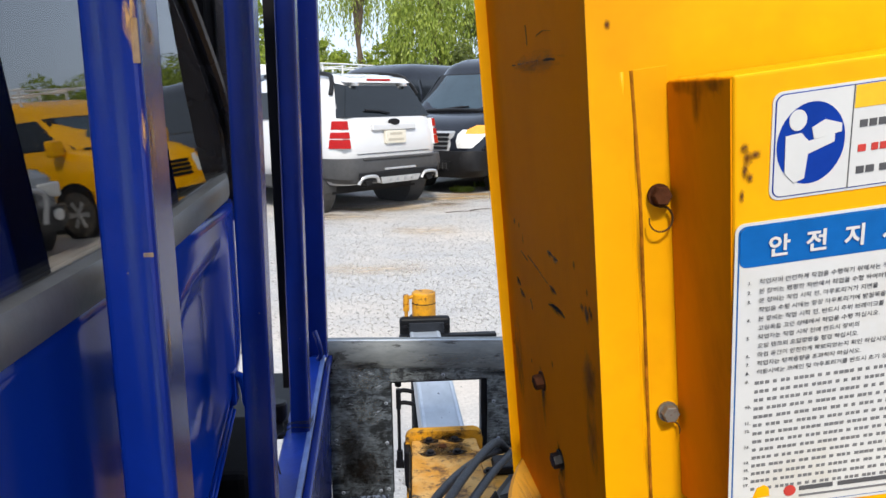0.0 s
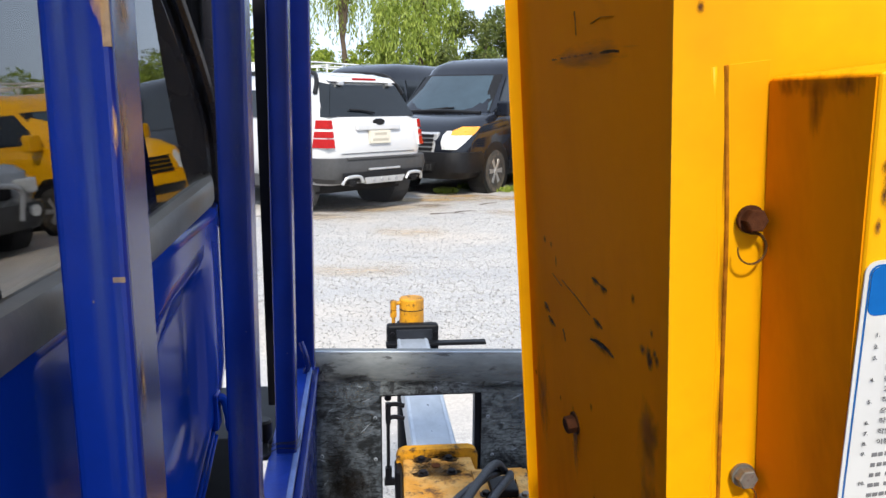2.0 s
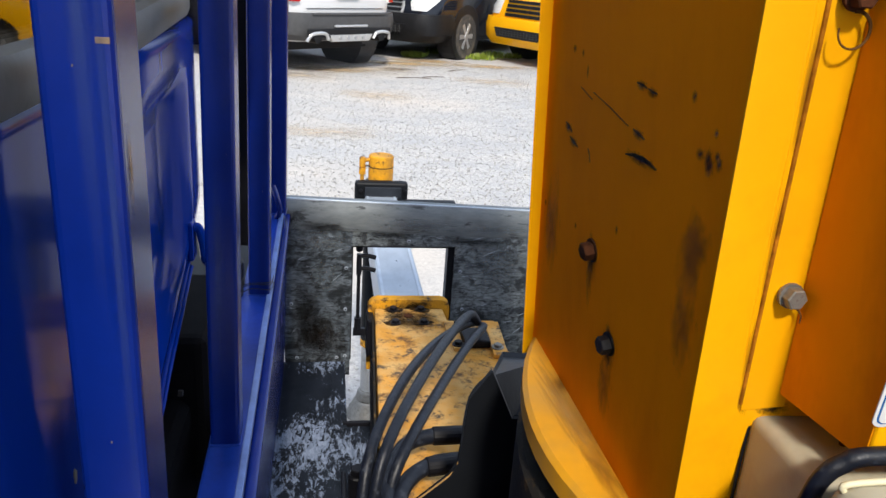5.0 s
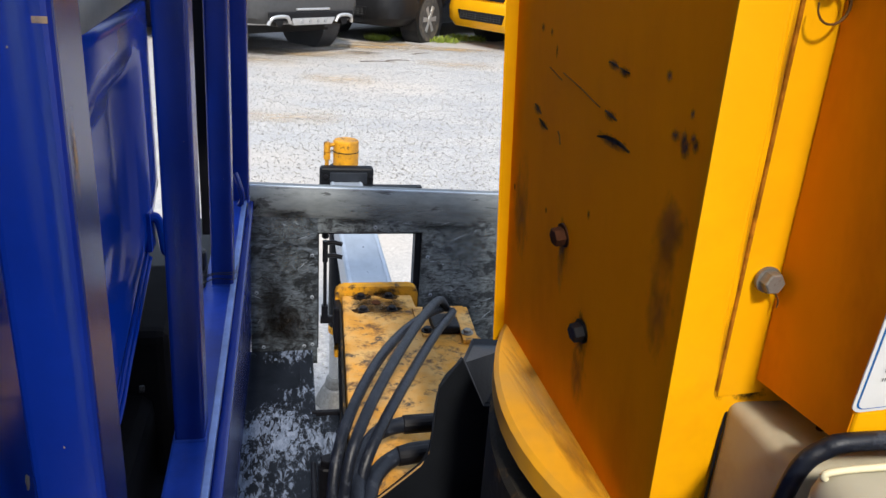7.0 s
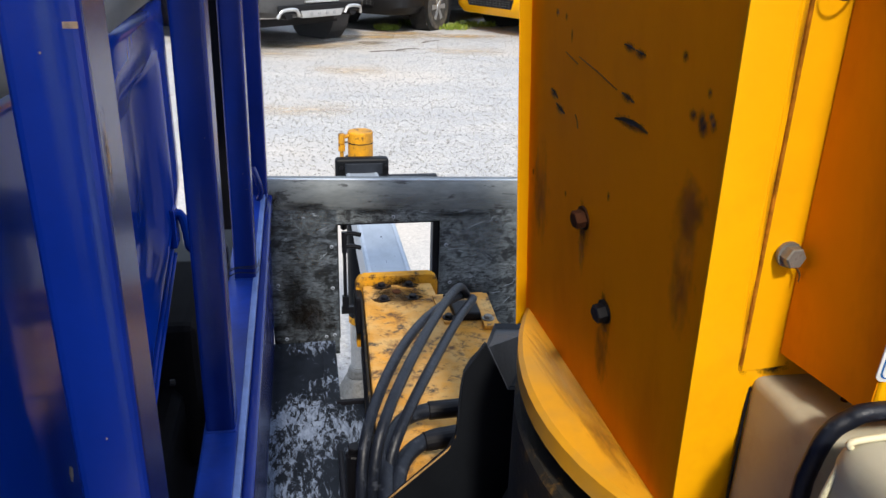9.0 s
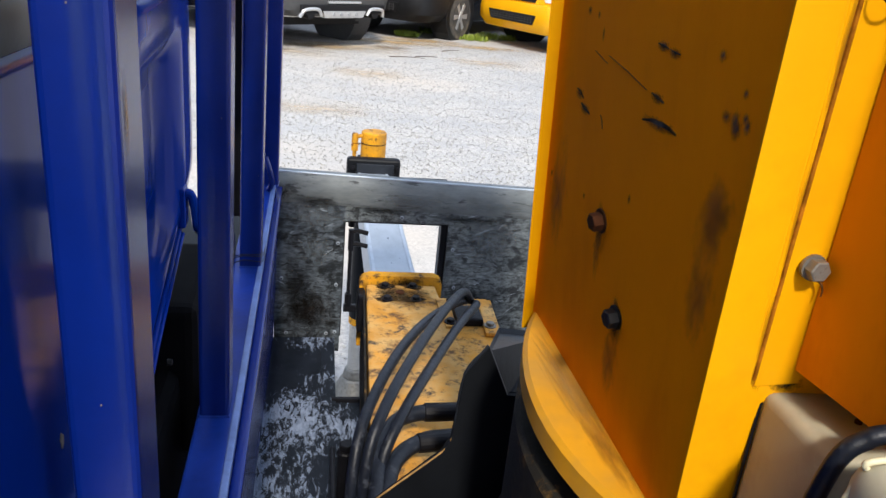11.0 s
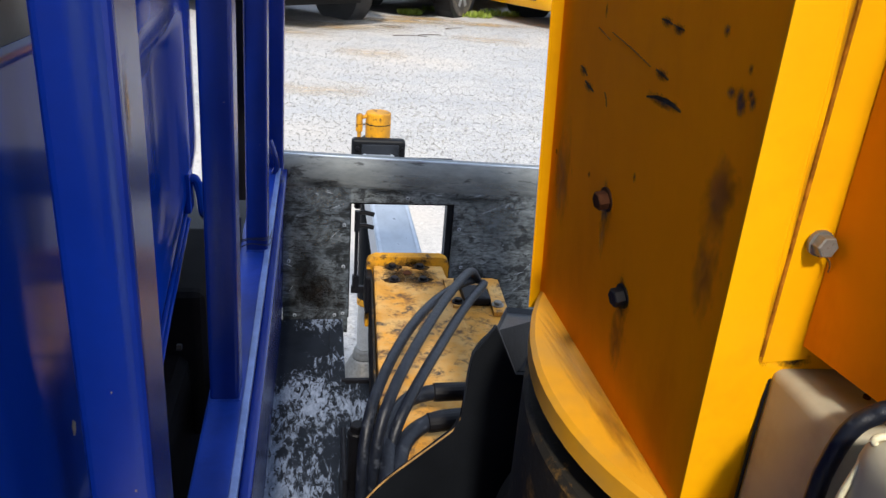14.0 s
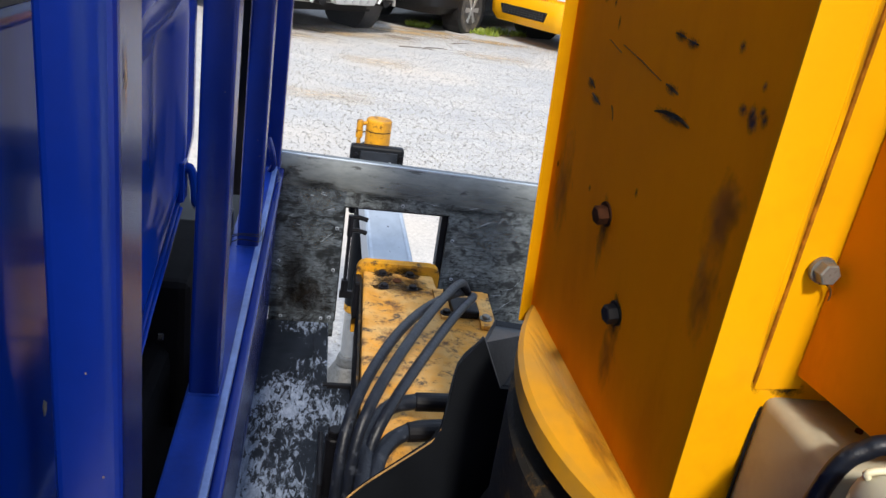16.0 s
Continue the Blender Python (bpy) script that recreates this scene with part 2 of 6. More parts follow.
M["cream"] = material("cream_trim", (0.62, 0.56, 0.36), 0.5, bump=0.03)
M["seal"] = material("grey_window_rubber", (0.085, 0.088, 0.088), 0.45, grain=30, vary=0.2, bump=0.08)
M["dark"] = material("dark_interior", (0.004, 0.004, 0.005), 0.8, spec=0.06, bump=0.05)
M["sticker"] = material("white_sticker", (0.60, 0.60, 0.585), 0.35, grain=25, vary=0.05, bump=0.02, stains=(0.55, 0.52, 0.45), stain_scale=16, stain_at=0.68)
M["sticker_blue"] = material("blue_sticker_ink", (0.004, 0.105, 0.36), 0.5, spec=0.12, bump=0.0)
M["pict_blue"] = material("pictogram_blue", (0.004, 0.035, 0.27), 0.5, spec=0.1, bump=0.0)
M["ink"] = material("black_ink", (0.085, 0.085, 0.09), 0.6, spec=0.15, bump=0.0)
M["ink_grey"] = material("grey_ink", (0.16, 0.16, 0.165), 0.6, spec=0.15, bump=0.0)
M["ink_red"] = material("red_ink", (0.50, 0.05, 0.04), 0.6, spec=0.15, bump=0.0)
M["sticker_yellow"] = material("yellow_sticker_ink", (0.75, 0.45, 0.01), 0.4, bump=0.0)
M["car_white"] = material("white_car_paint", (0.56, 0.56, 0.56), 0.2, grain=3, vary=0.03, bump=0.0, coat=0.6)
M["car_black"] = material("black_car_paint", (0.010, 0.012, 0.018), 0.10, grain=3, vary=0.2, bump=0.0, coat=0.15, spec=0.35)
M["car_navy"] = material("navy_van_paint", (0.025, 0.033, 0.05), 0.14, grain=3, vary=0.2, bump=0.0, coat=0.2, spec=0.35)
M["car_yellow"] = material("yellow_car_paint", (0.80, 0.38, 0.004), 0.2, grain=3, vary=0.04, bump=0.0, coat=0.15, spec=0.3)
M["car_silver"] = material("silver_car_paint", (0.34, 0.35, 0.36), 0.25, metal=0.5, grain=3, vary=0.05, bump=0.0, coat=0.6)
M["car_trim"] = material("grey_bumper_plastic", (0.055, 0.055, 0.056), 0.5, grain=20, vary=0.12, bump=0.05, spec=0.3)
M["car_trim_black"] = material("black_car_plastic", (0.010, 0.010, 0.011), 0.45, grain=20, vary=0.2, bump=0.05, spec=0.2)
M["car_glass"] = material("tinted_car_glass", (0.012, 0.015, 0.018), 0.05, grain=2, vary=0.2, bump=0.0, coat=0.1, spec=0.35)
M["windscreen"] = material("windscreen_glass", (0.03, 0.05, 0.065), 0.05, grain=2, vary=0.2, bump=0.0, coat=0.15, spec=0.5)
M["lamp_red"] = material("red_lamp_lens", (0.33, 0.007, 0.006), 0.2, grain=60, vary=0.25, bump=0.05, spec=0.25)
M["lamp_clear"] = material("clear_lamp_lens", (0.62, 0.62, 0.60), 0.12, grain=50, vary=0.2, bump=0.1, coat=1.0)
M["lamp_amber"] = material("amber_lamp_lens", (0.75, 0.32, 0.02), 0.15, grain=50, vary=0.2, bump=0.05, coat=1.0)
M["silver"] = material("silver_trim", (0.55, 0.55, 0.55), 0.3, metal=0.6, bump=0.02)
M["alloy"] = material("alloy_rim", (0.42, 0.43, 0.44), 0.35, metal=0.6, bump=0.02)
M["tyre"] = material("dusty_tyre", (0.035, 0.033, 0.031), 0.85, grain=40, vary=0.25, bump=0.2, stains=(0.14, 0.115, 0.085), stain_scale=6, stain_at=0.6)
M["plate"] = material("number_plate", (0.62, 0.58, 0.48), 0.4, bump=0.02)
M["bark"] = material("tree_bark", (0.09, 0.065, 0.045), 0.9, grain=3, vary=0.3, bump=0.5, bump_scale=12)
M["weed"] = material("weed_green", (0.07, 0.13, 0.025), 0.6, grain=8, vary=0.3, bump=0.0)
M["white_wall"] = material("white_bus_paint", (0.78, 0.78, 0.76), 0.3, bump=0.0)


def leaf_material(name, a, b, c):
    mat = bpy.data.materials.new(name)
    mat.use_nodes = True
    nt = mat.node_tree
    bsdf = nt.nodes["Principled BSDF"]
    geo = nt.nodes.new("ShaderNodeNewGeometry")
    col = ramp(nt, geo.outputs["Random Per Island"], [(0.0, a), (0.55, b), (1.0, c)])
    nt.links.new(col, bsdf.inputs["Base Color"])
    bsdf.inputs["Roughness"].default_value = 0.5
    tr = nt.nodes.new("ShaderNodeBsdfTranslucent")
    nt.links.new(col, tr.inputs[0])
    mx = node(nt, "ShaderNodeMixShader", Fac=0.35)
    nt.links.new(bsdf.outputs[0], mx.inputs[1])
    nt.links.new(tr.outputs[0], mx.inputs[2])
    nt.links.new(mx.outputs[0], nt.nodes["Material Output"].inputs[0])
    return mat


M["willow_leaf"] = leaf_material("willow_leaf", (0.13, 0.18, 0.025), (0.25, 0.33, 0.045), (0.42, 0.48, 0.09))
M["bush_leaf"] = leaf_material("bush_leaf", (0.14, 0.20, 0.025), (0.26, 0.34, 0.04), (0.40, 0.46, 0.07))
M["tree_leaf"] = leaf_material("tree_leaf", (0.06, 0.085, 0.02), (0.12, 0.15, 0.035), (0.20, 0.23, 0.05))


def ground_material():
    mat = bpy.data.materials.new("gravel_ground")
    mat.use_nodes = True
    nt = mat.node_tree
    bsdf = nt.nodes["Principled BSDF"]
    tc = nt.nodes.new("ShaderNodeTexCoord")
    vor = node(nt, "ShaderNodeTexVoronoi", Scale=85.0)
    nt.links.new(tc.outputs["Object"], vor.inputs["Vector"])
    vcol = nt.nodes.new("ShaderNodeSeparateColor")
    nt.links.new(vor.outputs["Color"], vcol.inputs[0])
    stones = ramp(nt, vcol.outputs[0], [(0.0, (0.27, 0.262, 0.252)), (0.35, (0.38, 0.370, 0.352)), (1.0, (0.57, 0.542, 0.503))])
    fine = ramp(nt, noise_of(nt, 38, 9, 0.82), [(0.40, (0.25, 0.24, 0.23)), (0.60, (0.57, 0.542, 0.503))])
    col = mixed(nt, 0.55, stones, fine)
    drift = ramp(nt, noise_of(nt, 0.9, 5, 0.6, (1, 2.0, 1)), [(0.40, (0, 0, 0)), (0.60, (0.6, 0.6, 0.6))])
    col = mixed(nt, drift, col, (0.32, 0.322, 0.33))
    sand = ramp(nt, noise_of(nt, 0.35, 4, 0.55), [(0.48, (0, 0, 0)), (0.66, (0.75, 0.75, 0.75))])
    col = mixed(nt, sand, col, (0.56, 0.485, 0.40))
    dirt = ramp(nt, noise_of(nt, 1.6, 6, 0.7, (1, 2.2, 1)), [(0.62, (0, 0, 0)), (0.74, (0.7, 0.7, 0.7))])
    col = mixed(nt, dirt, col, (0.21, 0.17, 0.12))
    nt.links.new(col, bsdf.inputs["Base Color"])
    bsdf.inputs["Roughness"].default_value = 0.95
    b = node(nt, "ShaderNodeBump", Strength=0.3, Distance=0.008)
    inv = nt.nodes.new("ShaderNodeMath")
    inv.operation = 'SUBTRACT'
    inv.inputs[0].default_value = 1.0
    nt.links.new(vor.outputs["Distance"], inv.inputs[1])
    nt.links.new(inv.outputs[0], b.inputs["Height"])
    nt.links.new(b.outputs[0], bsdf.inputs["Normal"])
    return mat


M["ground"] = ground_material()


def smear_material(name, colour, density=0.9, scale=6.0, stretch=(1, 1, 1), rough=0.6):
    """A stain that thins out towards its rim."""
    mat = bpy.data.materials.new(name)
    mat.use_nodes = True
    nt = mat.node_tree
    bsdf = nt.nodes["Principled BSDF"]
    tc = nt.nodes.new("ShaderNodeTexCoord")
    off = node(nt, "ShaderNodeVectorMath")
    off.operation = 'DISTANCE'
    nt.links.new(tc.outputs["UV"], off.inputs[0])
    off.inputs[1].default_value = (0.5, 0.5, 0)
    n = noise_of(nt, scale, 6, 0.68, stretch, "UV", 0.3)
    k = nt.nodes.new("ShaderNodeMath")
    k.operation = 'MULTIPLY_ADD'
    nt.links.new(off.outputs["Value"], k.inputs[0])
    k.inputs[1].default_value = -1.25
    nt.links.new(n, k.inputs[2])
    a = ramp(nt, k.outputs[0], [(0.0, (0, 0, 0)), (0.5, (density, density, density))])
    col = ramp(nt, noise_of(nt, scale * 2.5, 4, 0.6, stretch, "UV"), [(0.3, tuple(c * 0.7 for c in colour)), (0.7, tuple(c * 1.3 for c in colour))])
    nt.links.new(col, bsdf.inputs["Base Color"])
    bsdf.inputs["Roughness"].default_value = rough
    bsdf.inputs["Specular IOR Level"].default_value = 0.2
    nt.links.new(a, bsdf.inputs["Alpha"])
    return mat


M["smear_grease"] = smear_material("grease_smear", (0.045, 0.026, 0.008), 0.75, 4.0)
M["smear_film"] = smear_material("dark_grease_film", (0.055, 0.028, 0.010), 0.42, 3.5)
M["smear_brown"] = smear_material("brown_smear", (0.26, 0.10, 0.006), 0.55, 5.0)
M["smear_grey"] = smear_material("grey_grease_smear", (0.30, 0.17, 0.05), 0.65, 5.0, (2.5, 0.7, 1))
M["smear_rust"] = smear_material("rust_run", (0.15, 0.050, 0.006), 0.6, 5.0, (2.2, 0.5, 1))
M["smear_black"] = smear_material("black_drip", (0.012, 0.009, 0.007), 0.95, 7.0, (1.5, 0.6, 1))
M["smear_grease_black"] = smear_material("black_grease_film", (0.012, 0.012, 0.013), 0.8, 5.0, (1.0, 0.8, 1))
M["smear_pale"] = smear_material("pale_scuff", (0.17, 0.19, 0.20), 0.5, 8.0, (1.0, 1.6, 1))
M["smear_chip"] = smear_material("rusty_chip", (0.09, 0.03, 0.012), 1.0, 9.0)
M["smear_sand"] = smear_material("sand_patch", (0.57, 0.46, 0.33), 0.5, 5.0)
M["smear_straw"] = smear_material("dry_straw_patch", (0.47, 0.31, 0.13), 0.75, 6.0)
M["smear_dark_earth"] = smear_material("dark_brown_earth", (0.17, 0.12, 0.075), 0.8, 4.0)
M["smear_tan"] = smear_material("tan_rust_patch", (0.42, 0.25, 0.10), 0.85, 3.0)
# pale streak that paints sky sheen onto the posts
M["smear_sheen"] = smear_material("pale_blue_sheen", (0.05, 0.08, 0.19), 0.30, 3.0, (3.0, 0.4, 1))


# ---- mesh helpers ----
LOCAL = set()   # things whose parts are built round their own origin

def thing(name, label, category, at=(0, 0, 0), group="", kind=""):
    ob = new(name)
    ob.location = at
    ob.empty_display_size = 0.05
    return tagged(ob, label, category, group, kind)


def part(name, bm, mat, parent=None, label="", smooth=False, auto=False):
    me = bpy.data.meshes.new(name)
    bmesh.ops.recalc_face_normals(bm, faces=bm.faces)
    if smooth or auto:
        for f in bm.faces:
            f.smooth = True
    if auto:
        for e in bm.edges:
            if len(e.link_faces) == 2 and e.calc_face_angle(0) > 0.6:
                e.smooth = False
    bm.to_mesh(me)
    bm.free()
    me.materials.append(M[mat])
    ob = new(name, me)
    if parent:
        ob.parent = parent
        if parent.parent is None and parent.name not in LOCAL:
            ob.matrix_parent_inverse = Matrix.Translation(-Vector(parent.location))
    if label:
        tagged(ob, label)
    return ob


def bevel(bm, width, segments=2, edges=None):
    if width:
        bmesh.ops.bevel(bm, geom=edges or bm.edges[:], offset=width, segments=segments, affect='EDGES', profile=0.6, clamp_overlap=True)


def box(lo, hi, bev=0.0, seg=2, bm=None):
    own = bm is None
    bm = bm or bmesh.new()
    lo, hi = Vector(lo), Vector(hi)
    made = bmesh.ops.create_cube(bm, size=1)["verts"]
    for v in made:
        v.co = Vector([(lo[i] + hi[i]) / 2 + v.co[i] * (hi[i] - lo[i]) for i in range(3)])
    if bev and own:
        bevel(bm, bev, seg)
    return bm


def hexa(bottom, top, bev=0.0, seg=2):
    """A solid between two rings of the same number of points."""
    bm = bmesh.new()
    a = [bm.verts.new(p) for p in bottom]
    b = [bm.verts.new(p) for p in top]
    bm.faces.new(a[::-1])
    bm.faces.new(b)
    for i in range(len(a)):
        j = (i + 1) % len(a)
        bm.faces.new((a[i], a[j], b[j], b[i]))
    bevel(bm, bev, seg)
    return bm


def loft(rings, caps=True):
    bm = bmesh.new()
    rows = [[bm.verts.new(p) for p in r] for r in rings]
    n = len(rows[0])
    for a, b in zip(rows, rows[1:]):
        for i in range(n):
            j = (i + 1) % n
            bm.faces.new((a[i], a[j], b[j], b[i]))
    if caps:
        bm.faces.new(rows[0][::-1])
        bm.faces.new(rows[-1])
    return bm


def frame_of(axis):
    axis = Vector(axis).normalized()
    side = axis.cross(Vector((0, 0, 1)) if abs(axis.z) < 0.9 else Vector((1, 0, 0))).normalized()
    return side, side.cross(axis).normalized(), axis


def cylinder(p0, p1, r0, r1=None, n=24, bev=0.0):
    r1 = r0 if r1 is None else r1
    p0, p1 = Vector(p0), Vector(p1)
    s, u, _ = frame_of(p1 - p0)
    ring = lambda p, r: [p + (s * math.cos(2 * math.pi * i / n) + u * math.sin(2 * math.pi * i / n)) * r for i in range(n)]
    if not bev:
        return loft([ring(p0, r0), ring(p1, r1)])
    d = (p1 - p0).normalized() * bev
    return loft([ring(p0, r0 - bev), ring(p0 + d, r0), ring(p1 - d, r1), ring(p1, r1 - bev)])


def smooth_line(points, steps=8):
    pts = [Vector(p) for p in points]
    pts = [pts[0] * 2 - pts[1]] + pts + [pts[-1] * 2 - pts[-2]]
    out = []
    for a, b, c, d in zip(pts, pts[1:], pts[2:], pts[3:]):
        for k in range(steps):
            t = k / steps
            out.append(0.5 * (2 * b + (c - a) * t + (2 * a - 5 * b + 4 * c - d) * t * t + (3 * b - a - 3 * c + d) * t ** 3))
    return out + [pts[-2]]


def tube(points, r, n=12, steps=8, taper=None):
    line = smooth_line(points, steps)
    rings = []
    side = None
    for i, p in enumerate(line):
        ax = (line[min(i + 1, len(line) - 1)] - line[max(i - 1, 0)]).normalized()
        if side is None:
            side = frame_of(ax)[0]
        side = (side - ax * side.dot(ax)).normalized()
        up = ax.cross(side)
        rr = r if taper is None else r + (taper - r) * i / (len(line) - 1)
        rings.append([p + (side * math.cos(2 * math.pi * k / n) + up * math.sin(2 * math.pi * k / n)) * rr for k in range(n)])
    return loft(rings)


def smear(name, corners, mat, parent):
    """A surface stain: four corners anticlockwise from the lower left, seen from outside."""
    bm = bmesh.new()
    f = bm.faces.new([bm.verts.new(p) for p in corners])
    uv = bm.loops.layers.uv.new("UVMap")
    for loop, at in zip(f.loops, ((0, 0), (1, 0), (1, 1), (0, 1))):
        loop[uv].uv = at
    me = bpy.data.meshes.new(name)
    bm.to_mesh(me)
    bm.free()
    me.materials.append(M[mat])
    ob = new(name, me)
    ob.parent = parent
    if parent.type == 'EMPTY':
        ob.matrix_parent_inverse = Matrix.Translation(-Vector(parent.location))
    return ob


def hexbolt(name, at, axis, r, h, mat, parent, washer=0.0):
    at, axis = Vector(at), Vector(axis).normalized()
    b = part(name, cylinder(at, at + axis * h, r, n=6, bev=r * 0.12), mat, parent)
    if washer:
        part("washer", cylinder(at, at + axis * h * 0.25, washer, n=20), mat, b)
    return b


# ---- ground ----
def yard_z(x, y):
    """The yard rises slightly towards the parked cars, with shallow unevenness."""
    k = min(1.0, max(0.0, (y - 3.2) / 6.0))
    rise = 0.14 * k * k * (3 - 2 * k)
    return rise + (0.03 * noise.noise((x * 0.25, y * 0.25, 0)) if abs(x) < 40 and 4 < y < 40 else 0.0)


def build_ground():
    bm = bmesh.new()
    n = 90
    span = lambda k: (abs(k) ** 2.6) * (1 if k >= 0 else -1)
    grid = [[None] * (n + 1) for _ in range(n + 1)]
    for i in range(n + 1):
        for j in range(n + 1):
            x, y = 600 * span(2 * i / n - 1), 8 + 600 * span(2 * j / n - 1)
            z = yard_z(x, y)
            grid[i][j] = bm.verts.new((x, y, z))
    for i in range(n):
        for j in range(n):
            bm.faces.new((grid[i][j], grid[i + 1][j], grid[i + 1][j + 1], grid[i][j + 1]))
    g = part("ground", bm, "ground", smooth=True)
    tagged(g, "pale grey gravel yard with sandy and dirty patches", "ground", kind="structure")


build_ground()


# ---- truck deck and its end panel ----
DECK_Z, PANEL_Y = 0.735, 1.588
WIN_L, WIN_R, WIN_T = 0.286, 0.469, 0.962
PANEL_T = 1.048


def build_deck():
    d = thing("crane_deck", "worn black steel deck with paint scraped to bare metal", "truck deck", (0.4, 0.9, DECK_Z))
    t = 0.006
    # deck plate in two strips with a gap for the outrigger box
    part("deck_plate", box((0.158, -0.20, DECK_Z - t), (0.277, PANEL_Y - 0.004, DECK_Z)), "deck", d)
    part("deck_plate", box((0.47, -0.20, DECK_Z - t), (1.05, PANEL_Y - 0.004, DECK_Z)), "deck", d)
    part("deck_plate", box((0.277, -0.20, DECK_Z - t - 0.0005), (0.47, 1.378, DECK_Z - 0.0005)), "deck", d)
    # folded lip round the notch
    part("notch_lip", box((0.252, 1.36, DECK_Z + 0.0005), (0.2765, 1.56, DECK_Z + 0.003), 0.001), "deck", d)
    part("notch_edge", box((0.27, 1.37, DECK_Z - 0.03), (0.335, 1.378, DECK_Z + 0.006), 0.001), "black", d)
    for y in (1.0, 1.3):
        part("deck_bearer", box((0.18, y, DECK_Z - 0.07), (1.0, y + 0.04, DECK_Z - t - 0.001)), "black", d)
    part("chassis_rail", box((-1.3, 0.35, 0.50), (2.6, 0.42, 0.655), 0.005), "black", d)
    part("chassis_rail", box((-1.3, 1.0, 0.50), (2.6, 1.07, 0.655), 0.005), "black", d)
    for wx, wy in ((-0.65, -0.12), (-0.65, 1.36), (1.9, -0.05), (1.9, 1.29)):
        sgn = -1 if wy < 0.5 else 1
        ring = lambda r, o: [(wx + r * math.cos(2 * math.pi * k / 32), wy + o * sgn, 0.33 + r * math.sin(2 * math.pi * k / 32)) for k in range(32)]
        tyre = part("road_wheel", loft([ring(0.20, -0.09), ring(0.31, -0.09), ring(0.33, -0.06), ring(0.33, 0.06), ring(0.31, 0.09), ring(0.20, 0.09)]), "tyre", d, auto=True)
        part("wheel_disc", loft([ring(0.205, 0.07), ring(0.19, 0.085), ring(0.10, 0.05), ring(0.05, 0.06)]), "alloy", tyre, auto=True)
    for wx in (-0.65, 1.9):
        part("axle", cylinder((wx, -0.1, 0.33), (wx, 1.35, 0.33), 0.05, n=14), "black", d)
        for yy in (0.385, 1.035):
            part("axle_block", box((wx - 0.06, yy - 0.03, 0.34), (wx + 0.06, yy + 0.03, 0.50), 0.006), "black", d)
    for yy in (0.385, 1.035):
        part("cab_mount", box((-0.9, yy - 0.03, 0.65), (-0.1, yy + 0.03, 1.06), 0.01), "black", d)
    # angle bracket beside the box
    part("hose_bracket", box((0.262, 0.96, DECK_Z), (0.296, 1.15, DECK_Z + 0.004)), "black", d)
    part("hose_bracket", box((0.262, 1.02, DECK_Z), (0.268, 1.12, DECK_Z + 0.10), 0.002), "black", d)
    part("hose_clamp", cylinder((0.283, 1.125, DECK_Z), (0.283, 1.125, DECK_Z + 0.09), 0.012, n=12, bev=0.002), "black", d)
    hexbolt("clamp_nut", (0.283, 1.125, DECK_Z + 0.09), (0, 0, 1), 0.010, 0.010, "black", d)


build_deck()


